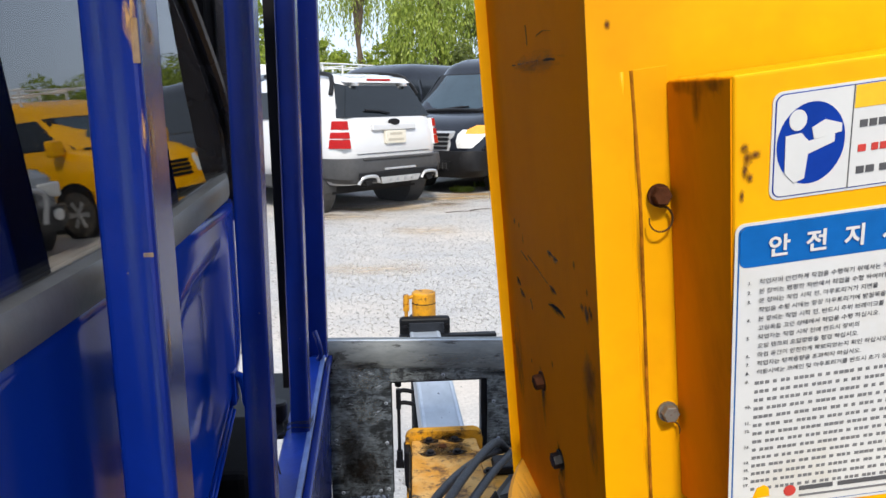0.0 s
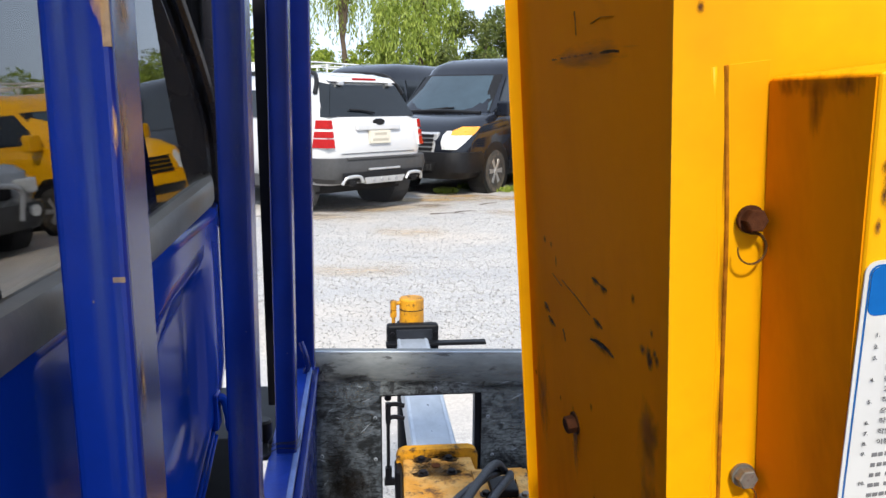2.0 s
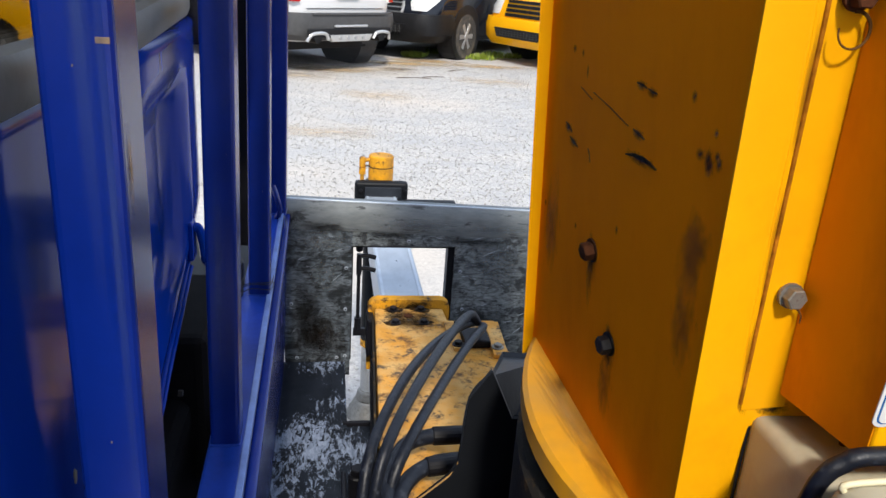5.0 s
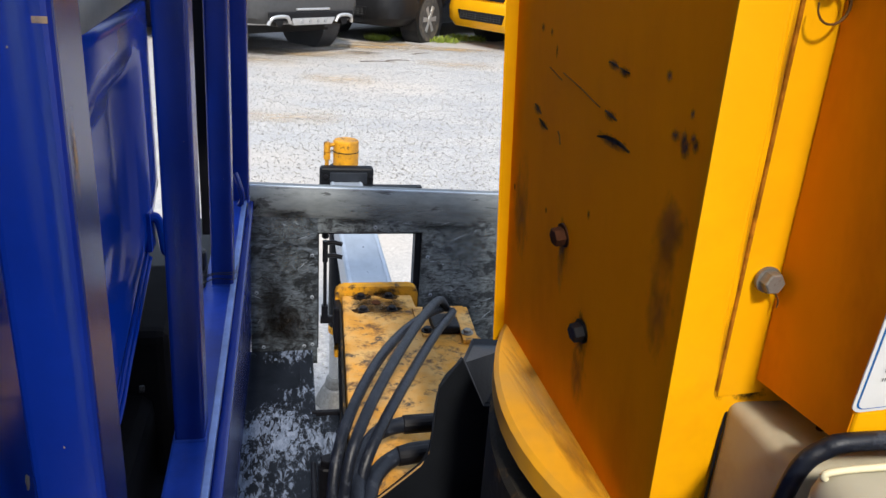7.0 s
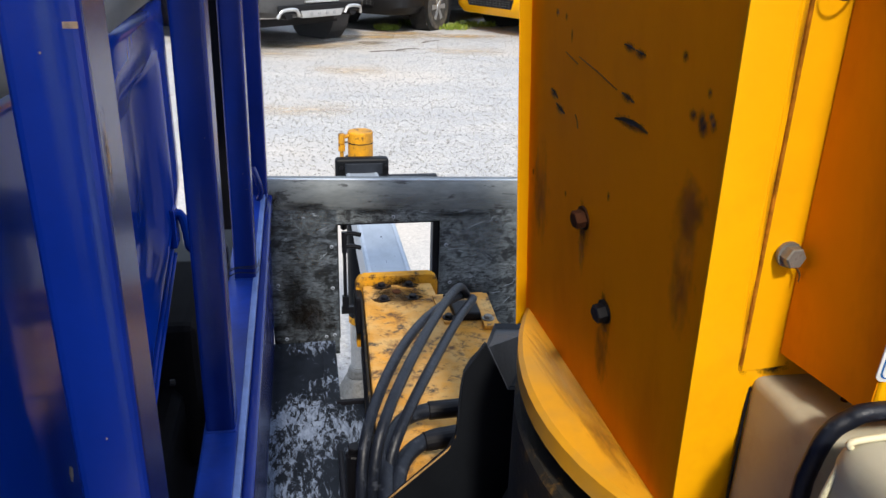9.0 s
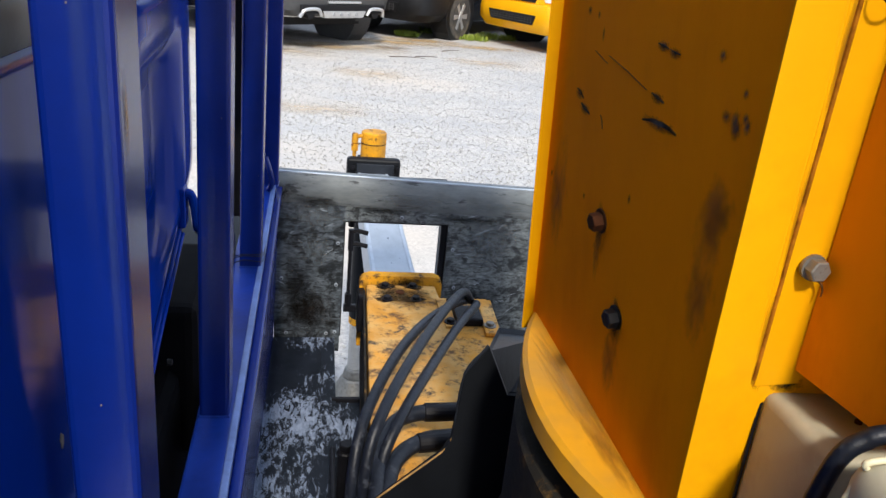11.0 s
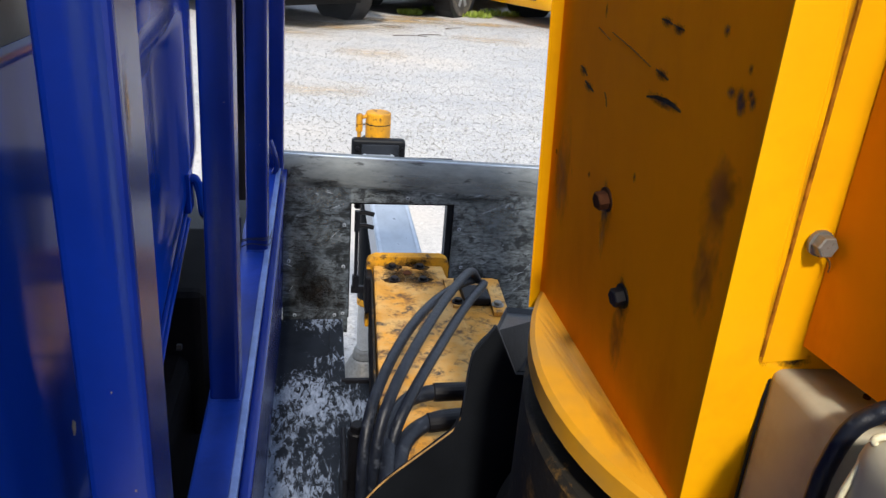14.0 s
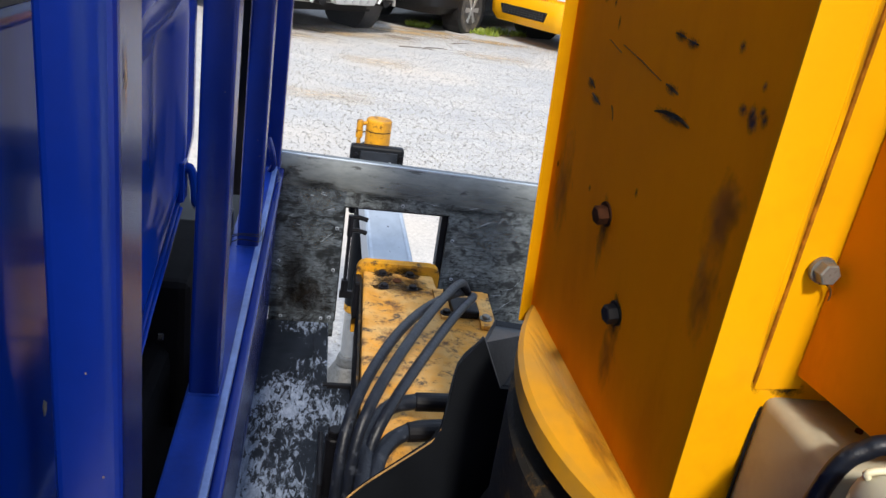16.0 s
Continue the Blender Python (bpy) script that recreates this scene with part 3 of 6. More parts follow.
def build_panel():
    p = thing("end_panel", "scuffed grey steel end panel with cut-out and rolled edge", "steel panel", (0.4, PANEL_Y, DECK_Z))
    y0, y1 = PANEL_Y, PANEL_Y + 0.004
    right = 1.05
    drop = lambda x: 0.0035 + 0.031 * (x - 0.17)     # the top edge falls away to the rear

    def sheet(x0, x1, z0, mat):
        lo = [(x0, y0, z0), (x1, y0, z0), (x1, y1, z0), (x0, y1, z0)]
        part("panel_sheet", hexa(lo, [(x, y, PANEL_T - 0.052 - drop(x)) for x, y, _ in lo]), mat, p)
    sheet(0.168, WIN_L, DECK_Z - 0.03, "panel_greasy")
    sheet(WIN_R, right, DECK_Z - 0.03, "panel")
    sheet(WIN_L, WIN_R, WIN_T, "panel")
    # rolled top edge: bulges towards the deck, then folds away
    prof = [(y0, PANEL_T - 0.052), (y0 - 0.003, PANEL_T - 0.045), (y0 - 0.004, PANEL_T - 0.025), (y0 - 0.001, PANEL_T - 0.009), (y0 + 0.006, PANEL_T - 0.001),
            (y0 + 0.014, PANEL_T), (y0 + 0.034, PANEL_T - 0.002), (y0 + 0.036, PANEL_T - 0.006), (y0 + 0.014, PANEL_T - 0.008), (y0 + 0.006, PANEL_T - 0.02), (y0 + 0.004, PANEL_T - 0.052)]
    part("rolled_edge", loft([[(x, y, z - drop(x)) for y, z in prof] for x in (0.168, 0.45, 0.75, right)]), "panel_top", p, auto=True)
    # sky glint on top of the roll, built as a thin pale bead
    part("edge_glint", tube([(x, y0 + 0.008 + 0.0006 * math.sin(x * 40), PANEL_T - 0.0002 - drop(x)) for x in (0.168, 0.3, 0.45, 0.6, 0.8, right)], 0.0022, 8), "beam_edge", p, "pale bead standing in for the sky's reflection along the edge", smooth=True)
    # black grease low down on the panel, scuffs higher up
    for x0, x1, z0, z1, m in ((0.165, 0.292, 0.715, 0.85, "smear_black"), (0.17, 0.25, 0.73, 0.92, "smear_grease_black"), (0.47, 0.60, 0.74, 0.86, "smear_grease_black"), (0.17, 0.30, 0.93, 1.01, "smear_pale"), (0.47, 0.62, 0.87, 1.0, "smear_pale"), (0.19, 0.28, 0.86, 0.95, "smear_pale")):
        smear("stain", [(x0, y0 - 0.0004, z0), (x1, y0 - 0.0004, z0), (x1, y0 - 0.0004, z1), (x0, y0 - 0.0004, z1)], m, p)
    for x0, x1, z0, z1, m in ((0.17, 0.30, 0.990, 1.016, "smear_grease_black"), (0.28, 0.42, 0.985, 1.004, "smear_grease_black"), (0.40, 0.60, 0.978, 0.998, "smear_grease_black"), (0.165, 0.20, 0.985, 1.040, "smear_grease_black"), (0.3, 0.5, 1.0, 1.03, "smear_pale"), (0.45, 0.65, 1.0, 1.025, "smear_pale")):
        smear("stain", [(x0, y0 - 0.0046, z0 - drop(x0)), (x1, y0 - 0.0046, z0 - drop(x1)), (x1, y0 - 0.0046, z1 - drop(x1)), (x0, y0 - 0.0046, z1 - drop(x0))], m, p)
    rnd = random.Random(77)
    for _ in range(70):
        x, z, ln, a = rnd.uniform(0.175, 0.62), rnd.uniform(0.78, 0.99), rnd.uniform(0.006, 0.03), rnd.gauss(0.25, 0.5)
        if WIN_L - 0.02 < x < WIN_R + 0.02 and z < WIN_T + 0.01:
            continue
        dx, dz, w = math.cos(a) * ln / 2, math.sin(a) * ln / 2, rnd.uniform(0.0002, 0.0005)
        part("scratch", hexa([(x - dx, y0 + 0.0005, z - dz), (x, y0 + 0.0005, z - w), (x + dx, y0 + 0.0005, z + dz), (x, y0 + 0.0005, z + w)], [(x - dx, y0 - 0.0006, z - dz), (x, y0 - 0.0006, z - w), (x + dx, y0 - 0.0006, z + dz), (x, y0 - 0.0006, z + w)]), "black" if rnd.random() < 0.55 else "beam_edge", p)
    # folded returns of the cut-out
    part("cutout_lip", box((WIN_R - 0.012, y0 + 0.004, DECK_Z), (WIN_R + 0.001, y0 + 0.03, WIN_T), 0.001), "black", p)
    part("cutout_lip", box((WIN_L - 0.001, y0 + 0.004, DECK_Z), (WIN_L + 0.002, y0 + 0.02, WIN_T), 0.0005), "black", p)
    part("cutout_lip", box((WIN_L, y0 + 0.004, WIN_T - 0.004), (WIN_R, y0 + 0.02, WIN_T + 0.001), 0.0005), "black", p)
    for x, z in ((0.276, 0.92), (0.276, 0.84), (0.180, 0.85), (0.481, 0.915), (0.385, 0.972), (0.49, 0.84), (0.262, 0.742), (0.277, 0.745), (0.19, 0.742), (0.482, 0.775)):
        head = part("rivet", cylinder((x, y0, z), (x, y0 - 0.0018, z), 0.0034, 0.0026, n=12), "beam", p)
        part("rivet_hole", cylinder((x, y0 - 0.0019, z), (x, y0 - 0.0010, z), 0.0015, n=10), "black", head)


build_panel()


def build_unseen_panel():
    # unseen panel, added so the blue posts mirror something dark
    p = thing("end_panel", "unseen grey panel added at the deck's near side to darken reflections", "steel panel", (0.4, -0.205, DECK_Z))
    part("panel_sheet", box((0.168, -0.205, DECK_Z - 0.03), (1.05, -0.201, 1.05)), "panel", p)
    part("rolled_edge", box((0.168, -0.212, 1.0505), (1.05, -0.194, 1.066), 0.005, 3), "panel_top", p)


build_unseen_panel()


# ---- outrigger: box, sliding beam, jack ----
BOX_T = 0.914


def build_outrigger():
    o = thing("outrigger", "chipped ochre outrigger box with a sliding galvanised beam", "outrigger", (0.38, 1.2, DECK_Z))
    # outer box, widening to the near side
    lo = [(0.318, 1.432, 0.79), (0.428, 1.432, 0.79), (0.46, 0.62, 0.79), (0.286, 0.62, 0.79)]
    part("outer_box", hexa(lo, [(x, y, BOX_T) for x, y, _ in lo], 0.004), "yellow_worn", o)
    # wider top plate to the right of the box, under the hoses
    tp = [(0.421, 1.30), (0.50, 1.30), (0.56, 1.16), (0.56, 0.70), (0.44, 0.70)]
    part("top_plate", hexa([(x, y, BOX_T - 0.012) for x, y in tp], [(x, y, BOX_T - 0.001) for x, y in tp], 0.001), "yellow_worn", o)
    # end flange round the box mouth
    r0, (fx0, fx1, fz0, fz1) = 0.014, (0.308, 0.440, 0.80, 0.926)
    rim = [(fx0, fz0), (fx1, fz0)] + [(fx1 - r0 + r0 * math.cos(t), fz1 - r0 + r0 * math.sin(t)) for t in [k * 0.314 for k in range(6)]] + [(fx0 + r0 - r0 * math.sin(t), fz1 - r0 + r0 * math.cos(t)) for t in [k * 0.314 for k in range(6)]]
    part("mouth_flange", hexa([(x, 1.437, z) for x, z in rim], [(x, 1.455, z) for x, z in rim], 0.0025, 2), "ochre_cap", o, "ochre end flange with chipped rounded corners")
    for x0, x1, z0, z1, m in ((0.345, 0.405, 0.898, 0.930, "smear_black"), (0.305, 0.335, 0.85, 0.925, "smear_grease"), (0.36, 0.42, 0.905, 0.926, "smear_grease"), (0.41, 0.44, 0.86, 0.92, "smear_grease")):
        smear("stain", [(x0, 1.4364, z0), (x1, 1.4364, z0), (x1, 1.4364, z1), (x0, 1.4364, z1)], m, o)
    part("mouth_guard", box((0.305, 1.405, 0.842), (0.3165, 1.452, 0.905), 0.004), "black", o)
    # left side of the box covered in the drum's darker colour
    part("dark_side_sheet", hexa([(0.3135, 1.425, 0.792), (0.3165, 1.425, 0.792), (0.2845, 0.66, 0.792), (0.2815, 0.66, 0.792)], [(0.3135, 1.425, 0.906), (0.3165, 1.425, 0.906), (0.2845, 0.66, 0.906), (0.2815, 0.66, 0.906)]), "yellow_drum", o)
    for x, y in ((0.347, 1.425), (0.391, 1.425), (0.347, 1.378), (0.391, 1.378)):
        hexbolt("hex_bolt", (x, y, BOX_T), (0, 0, 1), 0.0062, 0.006, "black", o, washer=0.0085)
        rnd = random.Random(int(x * 1e4 + y * 1e3))
        ring = [(x + 0.017 * rnd.uniform(0.55, 1.2) * math.cos(t), y + 0.013 * rnd.uniform(0.5, 1.2) * math.sin(t)) for t in [k * 0.42 for k in range(15)]]
        part("grease_mark", hexa([(u, v, BOX_T - 0.0005) for u, v in ring], [(u, v, BOX_T + 0.0004) for u, v in ring]), "grease_dark", o)
    smear("stain", [(0.315, 1.33, BOX_T + 0.0003), (0.43, 1.33, BOX_T + 0.0003), (0.425, 1.437, BOX_T + 0.0003), (0.318, 1.437, BOX_T + 0.0003)], "smear_grease", o)
    for x0, x1, y0, y1 in ((0.33, 0.41, 1.355, 1.435), (0.325, 0.365, 1.36, 1.436), (0.375, 0.42, 1.36, 1.436)):
        smear("stain", [(x0, y0, BOX_T + 0.0005), (x1, y0, BOX_T + 0.0005), (x1, y1, BOX_T + 0.0005), (x0, y1, BOX_T + 0.0005)], "smear_grease", o)
    part("grease_plug", cylinder((0.369, 1.402, BOX_T), (0.369, 1.402, BOX_T + 0.002), 0.007, n=14), "rustbolt", o)
    # beam
    b0, b1 = 1.455, 2.50
    beam = part("beam", box((0.3505, b0, 0.705), (0.4435, b1, 0.790), 0.004, 2), "beam", o, "grey galvanised sliding beam")
    part("wear_strip", box((0.355, b0, 0.7905), (0.361, b1 - 0.01, 0.7918)), "beam_edge", beam)
    part("wear_strip", box((0.433, b0, 0.7905), (0.439, b1 - 0.01, 0.7918)), "beam_edge", beam)
    # beam end plate and jack head
    part("end_plate", box((0.321, 2.478, 0.66), (0.476, 2.512, 0.831), 0.012, 4), "black_flat", o, "black end plate with rounded corners")
    part("end_inset", box((0.349, 2.470, 0.770), (0.456, 2.4785, 0.818), 0.002), "guard_edge", o)
    for x in (0.332, 0.469):
        hexbolt("plate_bolt", (x + (0.006 if x < 0.4 else -0.002), 2.478, 0.805), (0, -1, 0), 0.007, 0.006, "black", o)
    part("stay_plate", box((0.318, 2.44, 0.776), (0.613, 2.468, 0.786), 0.002), "black_flat", o)
    cx, cy = 0.400, 2.56
    part("jack_tube", cylinder((cx - 0.01, cy, 0.29), (cx - 0.01, cy, 0.815), 0.036, n=28), "black_flat", o)
    part("jack_collar", cylinder((cx - 0.012, cy, 0.262), (cx - 0.012, cy, 0.292), 0.034, n=24, bev=0.004), "ochre_cap", o)
    cap = part("jack_cap", cylinder((cx, cy, 0.800), (cx, cy, 0.893), 0.0372, n=32, bev=0.003), "ochre_cap", o, "round ochre cap of the hydraulic jack")
    part("cap_groove", cylinder((cx, cy, 0.858), (cx, cy, 0.861), 0.0376, n=32), "yellow_drum", cap)
    part("port_pipe", tube([(0.344, 2.545, 0.80), (0.344, 2.545, 0.86), (0.346, 2.547, 0.876), (0.370, 2.552, 0.882)], 0.006, 10), "ochre_cap", o)
    part("pipe_nut", cylinder((0.344, 2.545, 0.838), (0.344, 2.545, 0.858), 0.011, n=6), "ochre_cap", o)
    part("pipe_elbow", cylinder((0.344, 2.545, 0.858), (0.344, 2.545, 0.890), 0.0095, n=14, bev=0.003), "ochre_cap", o)
    part("jack_rod", cylinder((cx - 0.016, cy, 0.08), (cx - 0.016, cy, 0.30), 0.026, n=24), "chrome", o)
    part("rod_ring", cylinder((cx - 0.016, cy, 0.066), (cx - 0.016, cy, 0.098), 0.040, 0.034, n=24, bev=0.004), "steel", o)
    part("foot_pad", cylinder((cx - 0.016, cy, 0.0), (cx - 0.016, cy, 0.066), 0.072, 0.046, n=28, bev=0.006), "steel", o)


build_outrigger()


def build_side_lines():
    v = thing("hydraulic_lines", "black hydraulic fittings and steel line beside the beam", "hydraulic fitting", (0.31, 1.6, DECK_Z))
    x, y = 0.300, 1.62
    part("line", cylinder((x, y, 0.80), (x, y, 0.90), 0.0035, n=10), "black", v)
    part("fitting", cylinder((x, y, 0.895), (x, y, 0.935), 0.0055, n=6), "black", v)
    part("fitting", cylinder((x, y, 0.94), (x, y, 0.958), 0.0065, n=12, bev=0.002), "black", v)
    part("fitting", cylinder((x, y, 0.785), (x, y, 0.808), 0.007, n=6), "black", v)
    part("banjo", tube([(x, y, 0.93), (x + 0.012, y, 0.932), (x + 0.03, y, 0.928)], 0.0042, 10), "black", v)
    part("banjo", tube([(x, y, 0.905), (x + 0.012, y, 0.907), (x + 0.03, y, 0.903)], 0.0042, 10), "black", v)
    part("bracket", box((x - 0.008, y - 0.004, 0.772), (x + 0.04, y + 0.004, 0.786), 0.001), "black", v)


build_side_lines()


def build_hose_bracket():
    b = thing("hose_guide", "chipped ochre bracket holding the hoses on the outrigger box", "bracket", (0.46, 1.3, BOX_T))
    z = BOX_T
    part("guide_base", box((0.421, 1.338, z), (0.5005, 1.376, z + 0.005), 0.001), "yellow_worn", b)
    part("guide_arm", hexa([(0.478, 1.262, z), (0.500, 1.262, z), (0.506, 1.37, z), (0.486, 1.37, z)], [(0.478, 1.262, z + 0.006), (0.500, 1.262, z + 0.006), (0.506, 1.37, z + 0.006), (0.486, 1.37, z + 0.006)], 0.001), "yellow_worn", b)
    part("guide_wall", box((0.441, 1.292, z), (0.480, 1.339, z + 0.012), 0.003), "black", b)
    part("guide_tab", box((0.424, 1.285, z), (0.440, 1.352, z + 0.005), 0.001), "yellow_worn", b)
    hexbolt("guide_bolt", (0.488, 1.284, z + 0.006), (0, 0, 1), 0.006, 0.006, "steel", b, washer=0.009)
    hexbolt("guide_bolt", (0.432, 1.296, z + 0.005), (0, 0, 1), 0.006, 0.006, "black", b, washer=0.009)
    hexbolt("guide_bolt", (0.440, 1.362, z + 0.006), (0, 0, 1), 0.005, 0.005, "black", b)


build_hose_bracket()

HOSES = [
    [(0.276, 0.90, 0.80), (0.276, 0.905, 0.88), (0.278, 0.921, 0.955), (0.291, 0.962, 0.99), (0.327, 1.055, 1.0), (0.372, 1.155, 0.99), (0.423, 1.245, 0.972), (0.456, 1.315, 0.945)],
    [(0.286, 0.90, 0.80), (0.286, 0.905, 0.89), (0.290, 0.918, 0.965), (0.308, 0.956, 1.0), (0.348, 1.049, 1.01), (0.398, 1.166, 1.003), (0.438, 1.258, 0.985), (0.462, 1.315, 0.945)],
    [(0.299, 0.90, 0.80), (0.299, 0.912, 0.89), (0.306, 0.933, 0.95), (0.325, 0.965, 0.98), (0.365, 1.047, 0.99), (0.418, 1.167, 0.982), (0.458, 1.262, 0.962), (0.470, 1.315, 0.94)],
]


def build_hoses():
    for line in HOSES:
        h = thing("hydraulic_hose", "dusty black rubber hydraulic hose arching over the outrigger box", "hose", line[0], group="hoses over the box")
        part("hose", tube(line, 0.0058, 14, 10), "rubber", h, smooth=True)
    for line in ([(0.296, 0.87, 0.93), (0.305, 0.945, 0.95), (0.325, 0.998, 0.953), (0.357, 1.016, 0.953), (0.40, 1.019, 0.953), (0.47, 1.02, 0.953)],
                 [(0.302, 0.86, 0.925), (0.316, 0.932, 0.945), (0.345, 0.968, 0.948), (0.383, 0.979, 0.948), (0.47, 0.985, 0.948)]):
        h = thing("hydraulic_hose", "thick black rubber hose with a crimped sleeve", "hose", line[0], group="hoses under the crane")
        part("hose", tube(line, 0.0085, 14, 10), "rubber", h, smooth=True)
        a, b = Vector(line[-3]), Vector(line[-1])
        part("crimp_sleeve", cylinder(a, b, 0.0102, n=18, bev=0.001), "black", h)


build_hoses()

# ---- crane column ----
BASE_Z = 1.186


def col(a, d, z):
    """A place in the crane column's own frame: a across its front, d into its depth, at height z; the column leans."""
    z = z + 0.127 * (a - 0.035)
    k = z - BASE_Z
    squeeze = 1 - 0.40 * k if d > 0 else 1.0
    return Vector((0.4085 + a * 0.9987 - d * squeeze * 0.121 - 0.127 * k, 0.5975 - a * 0.05 + d * squeeze * 0.993 - 0.204 * k, z))


def side_at(s, z, out=0.0):
    """A place on the column's shaded side wall: s from 0 at the front edge to 1 at the far flange, standing proud by out."""
    k = z - 1.3
    front = Vector((0.3924 - 0.112 * k, 0.5669 - 0.168 * k, z))
    far = Vector((0.3782 - 0.1078 * k, 0.7749 - 0.203 * k, z))
    return front.lerp(far, s) + Vector((-0.99, -0.08, -0.1)) * out


def col_box(a0, a1, d0, d1, z0, z1, bev=0.0, seg=2):
    ring = lambda z: [col(a0, d0, z), col(a1, d0, z), col(a1, d1, z), col(a0, d1, z)]
    return hexa(ring(z0), ring(z1), bev, seg)


def build_column():
    c = thing("crane_column", "yellow steel crane column with rusty bolts, scratches and grease marks", "crane column", (0.53, 0.7, BASE_Z))
    top = 2.05
    D = 0.188
    levels = (1.13, 1.17, 1.2, 1.22, 1.24, 1.26, 1.3, 1.4, 1.5, 1.6, 1.8, top)
    fold = lambda z: 0.0212 + 0.034 * min(1.0, max(0.0, (1.265 - z) / 0.065))    # the fold opens towards the foot
    part("side_wall", loft([[side_at(0.004, z), side_at(1.0, z), side_at(1.0, z, -0.01), side_at(0.04, z, -0.01)] for z in levels]), "yellow_side", c, "side wall painted a shade-side orange, with scratches and grease")
    # the front wall flares out towards its folded corner
    part("front_wall", loft([[side_at(0.0, z, 0.0005), col(fold(z), -0.0002, z), col(0.26, 0.0, z), col(0.26, 0.008, z), col(fold(z), 0.008, z), side_at(0.03, z, -0.006), side_at(0.0037, z, 0.0005)] for z in levels]), "yellow", c, "front wall with a folded corner, paint chipped along the edge", auto=True)
    part("far_flange", loft([[side_at(1.0, z, 0.0075), side_at(0.995, z, -0.012), col(0.26, D - 0.004, z), col(0.26, D + 0.012, z), side_at(1.03, z, -0.012), side_at(1.008, z, 0.0070)] for z in levels[1:]]), "yellow", c)
    part("top_cap", col_box(-0.006, 0.26, 0.0, D + 0.012, top + 0.0005, top + 0.01), "yellow", c)
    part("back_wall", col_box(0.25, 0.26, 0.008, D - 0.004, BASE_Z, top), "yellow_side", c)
    part("weld_seam", tube([col(0.0245, -0.0002, 1.262), col(0.0237, -0.0002, 1.33), col(0.0230, -0.0002, 1.39), col(0.0222, -0.0002, 1.44), col(0.0196, -0.0002, 1.493)], 0.0009, 8), "seam_rust", c, "rusty crack along the fixing strip")
    part("weld_bead", tube([col(0.0205, 0.0005, 1.262), col(0.0199, 0.0005, 1.33), col(0.0188, 0.0005, 1.41), col(0.0155, 0.0005, 1.493)], 0.0014, 8), "yellow", c, smooth=True)
    # bolts in the side wall, each with its grease
    rnd = random.Random(5)
    for u, z, m in ((0.572, 1.2935, "rustbolt"), (0.411, 1.2488, "black")):
        n = Vector((-0.98, -0.126, -0.155))
        hexbolt("side_bolt", side_at(u, z, -0.001), n, 0.0052, 0.0075, m, c, washer=0.0068)

    def on_side(u, z):
        return side_at(u, z, 0.0006)

    def scratch(line, wide, mat="grease_dark"):
        """A tapered scrape through the places (u, z)."""
        upper, lower = [], []
        for k, (u, z) in enumerate(line):
            w = 0.17 * wide * (0.25 + 0.75 * math.sin(math.pi * (k + 0.35) / (len(line) - 0.3))) * rnd.uniform(0.75, 1.25)
            upper.append((u, z + w))
            lower.append((u, z - w))
        ring = upper + lower[::-1]
        part("scratch", hexa([side_at(u, z, -0.0002) for u, z in ring], [side_at(u, z, 0.0005) for u, z in ring]), mat, c)

    scratch([(0.437, 1.3572), (0.395, 1.3588), (0.352, 1.3592), (0.315, 1.3588), (0.284, 1.3576)], 0.0050)
    scratch([(0.655, 1.3795), (0.60, 1.3775), (0.548, 1.3757), (0.49, 1.373), (0.439, 1.3708)], 0.0009, "grease")
    scratch([(0.575, 1.3765), (0.548, 1.3757), (0.505, 1.3738)], 0.0014)
    scratch([(0.412, 1.3705), (0.385, 1.3698), (0.355, 1.3684)], 0.0036, "grease")
    scratch([(0.828, 1.3562), (0.808, 1.3552), (0.782, 1.3525)], 0.0036)
    scratch([(0.790, 1.3492), (0.765, 1.3476), (0.731, 1.3458)], 0.0034)
    scratch([(0.418, 1.3922), (0.395, 1.3920), (0.372, 1.3912)], 0.0026)
    scratch([(0.366, 1.3912), (0.345, 1.3906), (0.322, 1.3902)], 0.0018)
    scratch([(0.74, 1.3795), (0.70, 1.3775), (0.66, 1.3755)], 0.0006, "grease")
    scratch([(0.66, 1.3485), (0.648, 1.346), (0.640, 1.342)], 0.0020, "grease")
    spots = []
    for u, z, w, h in ((0.119, 1.3737, 0.010, 0.0022), (0.089, 1.3730, 0.008, 0.0040), (0.081, 1.3704, 0.010, 0.0036), (0.050, 1.3730, 0.007, 0.0026), (0.060, 1.3755, 0.006, 0.002), (0.169, 1.3946, 0.007, 0.0022), (0.075, 1.384, 0.005, 0.0018),
                       (0.696, 1.2994, 0.005, 0.0018), (0.437, 1.3164, 0.005, 0.0024), (0.95, 1.297, 0.005, 0.002), (0.80, 1.3985, 0.008, 0.002), (0.74, 1.3975, 0.005, 0.0018), (0.70, 1.389, 0.004, 0.0032)):
        spots.append((u, z, w, h))
    # scrape marks higher up
    scratch([(0.345, 1.4990), (0.31, 1.4992), (0.27, 1.4990), (0.245, 1.4985)], 0.0042)
    for k in range(9):
        u = 0.40 + 0.035 * k + rnd.uniform(-0.01, 0.01)
        scratch([(u + 0.008, 1.4994), (u, 1.4997), (u - 0.008, 1.4992)], rnd.uniform(0.0006, 0.0024), "grease_dark" if k % 3 == 0 else "grease")
    scratch([(0.40, 1.512), (0.34, 1.5135), (0.27, 1.5125)], 0.0007, "grease")
    scratch([(0.505, 1.519), (0.500, 1.515), (0.497, 1.509)], 0.0040, "grease")
    # turntable
    cx, cy, R = 0.556, 0.703, 0.190
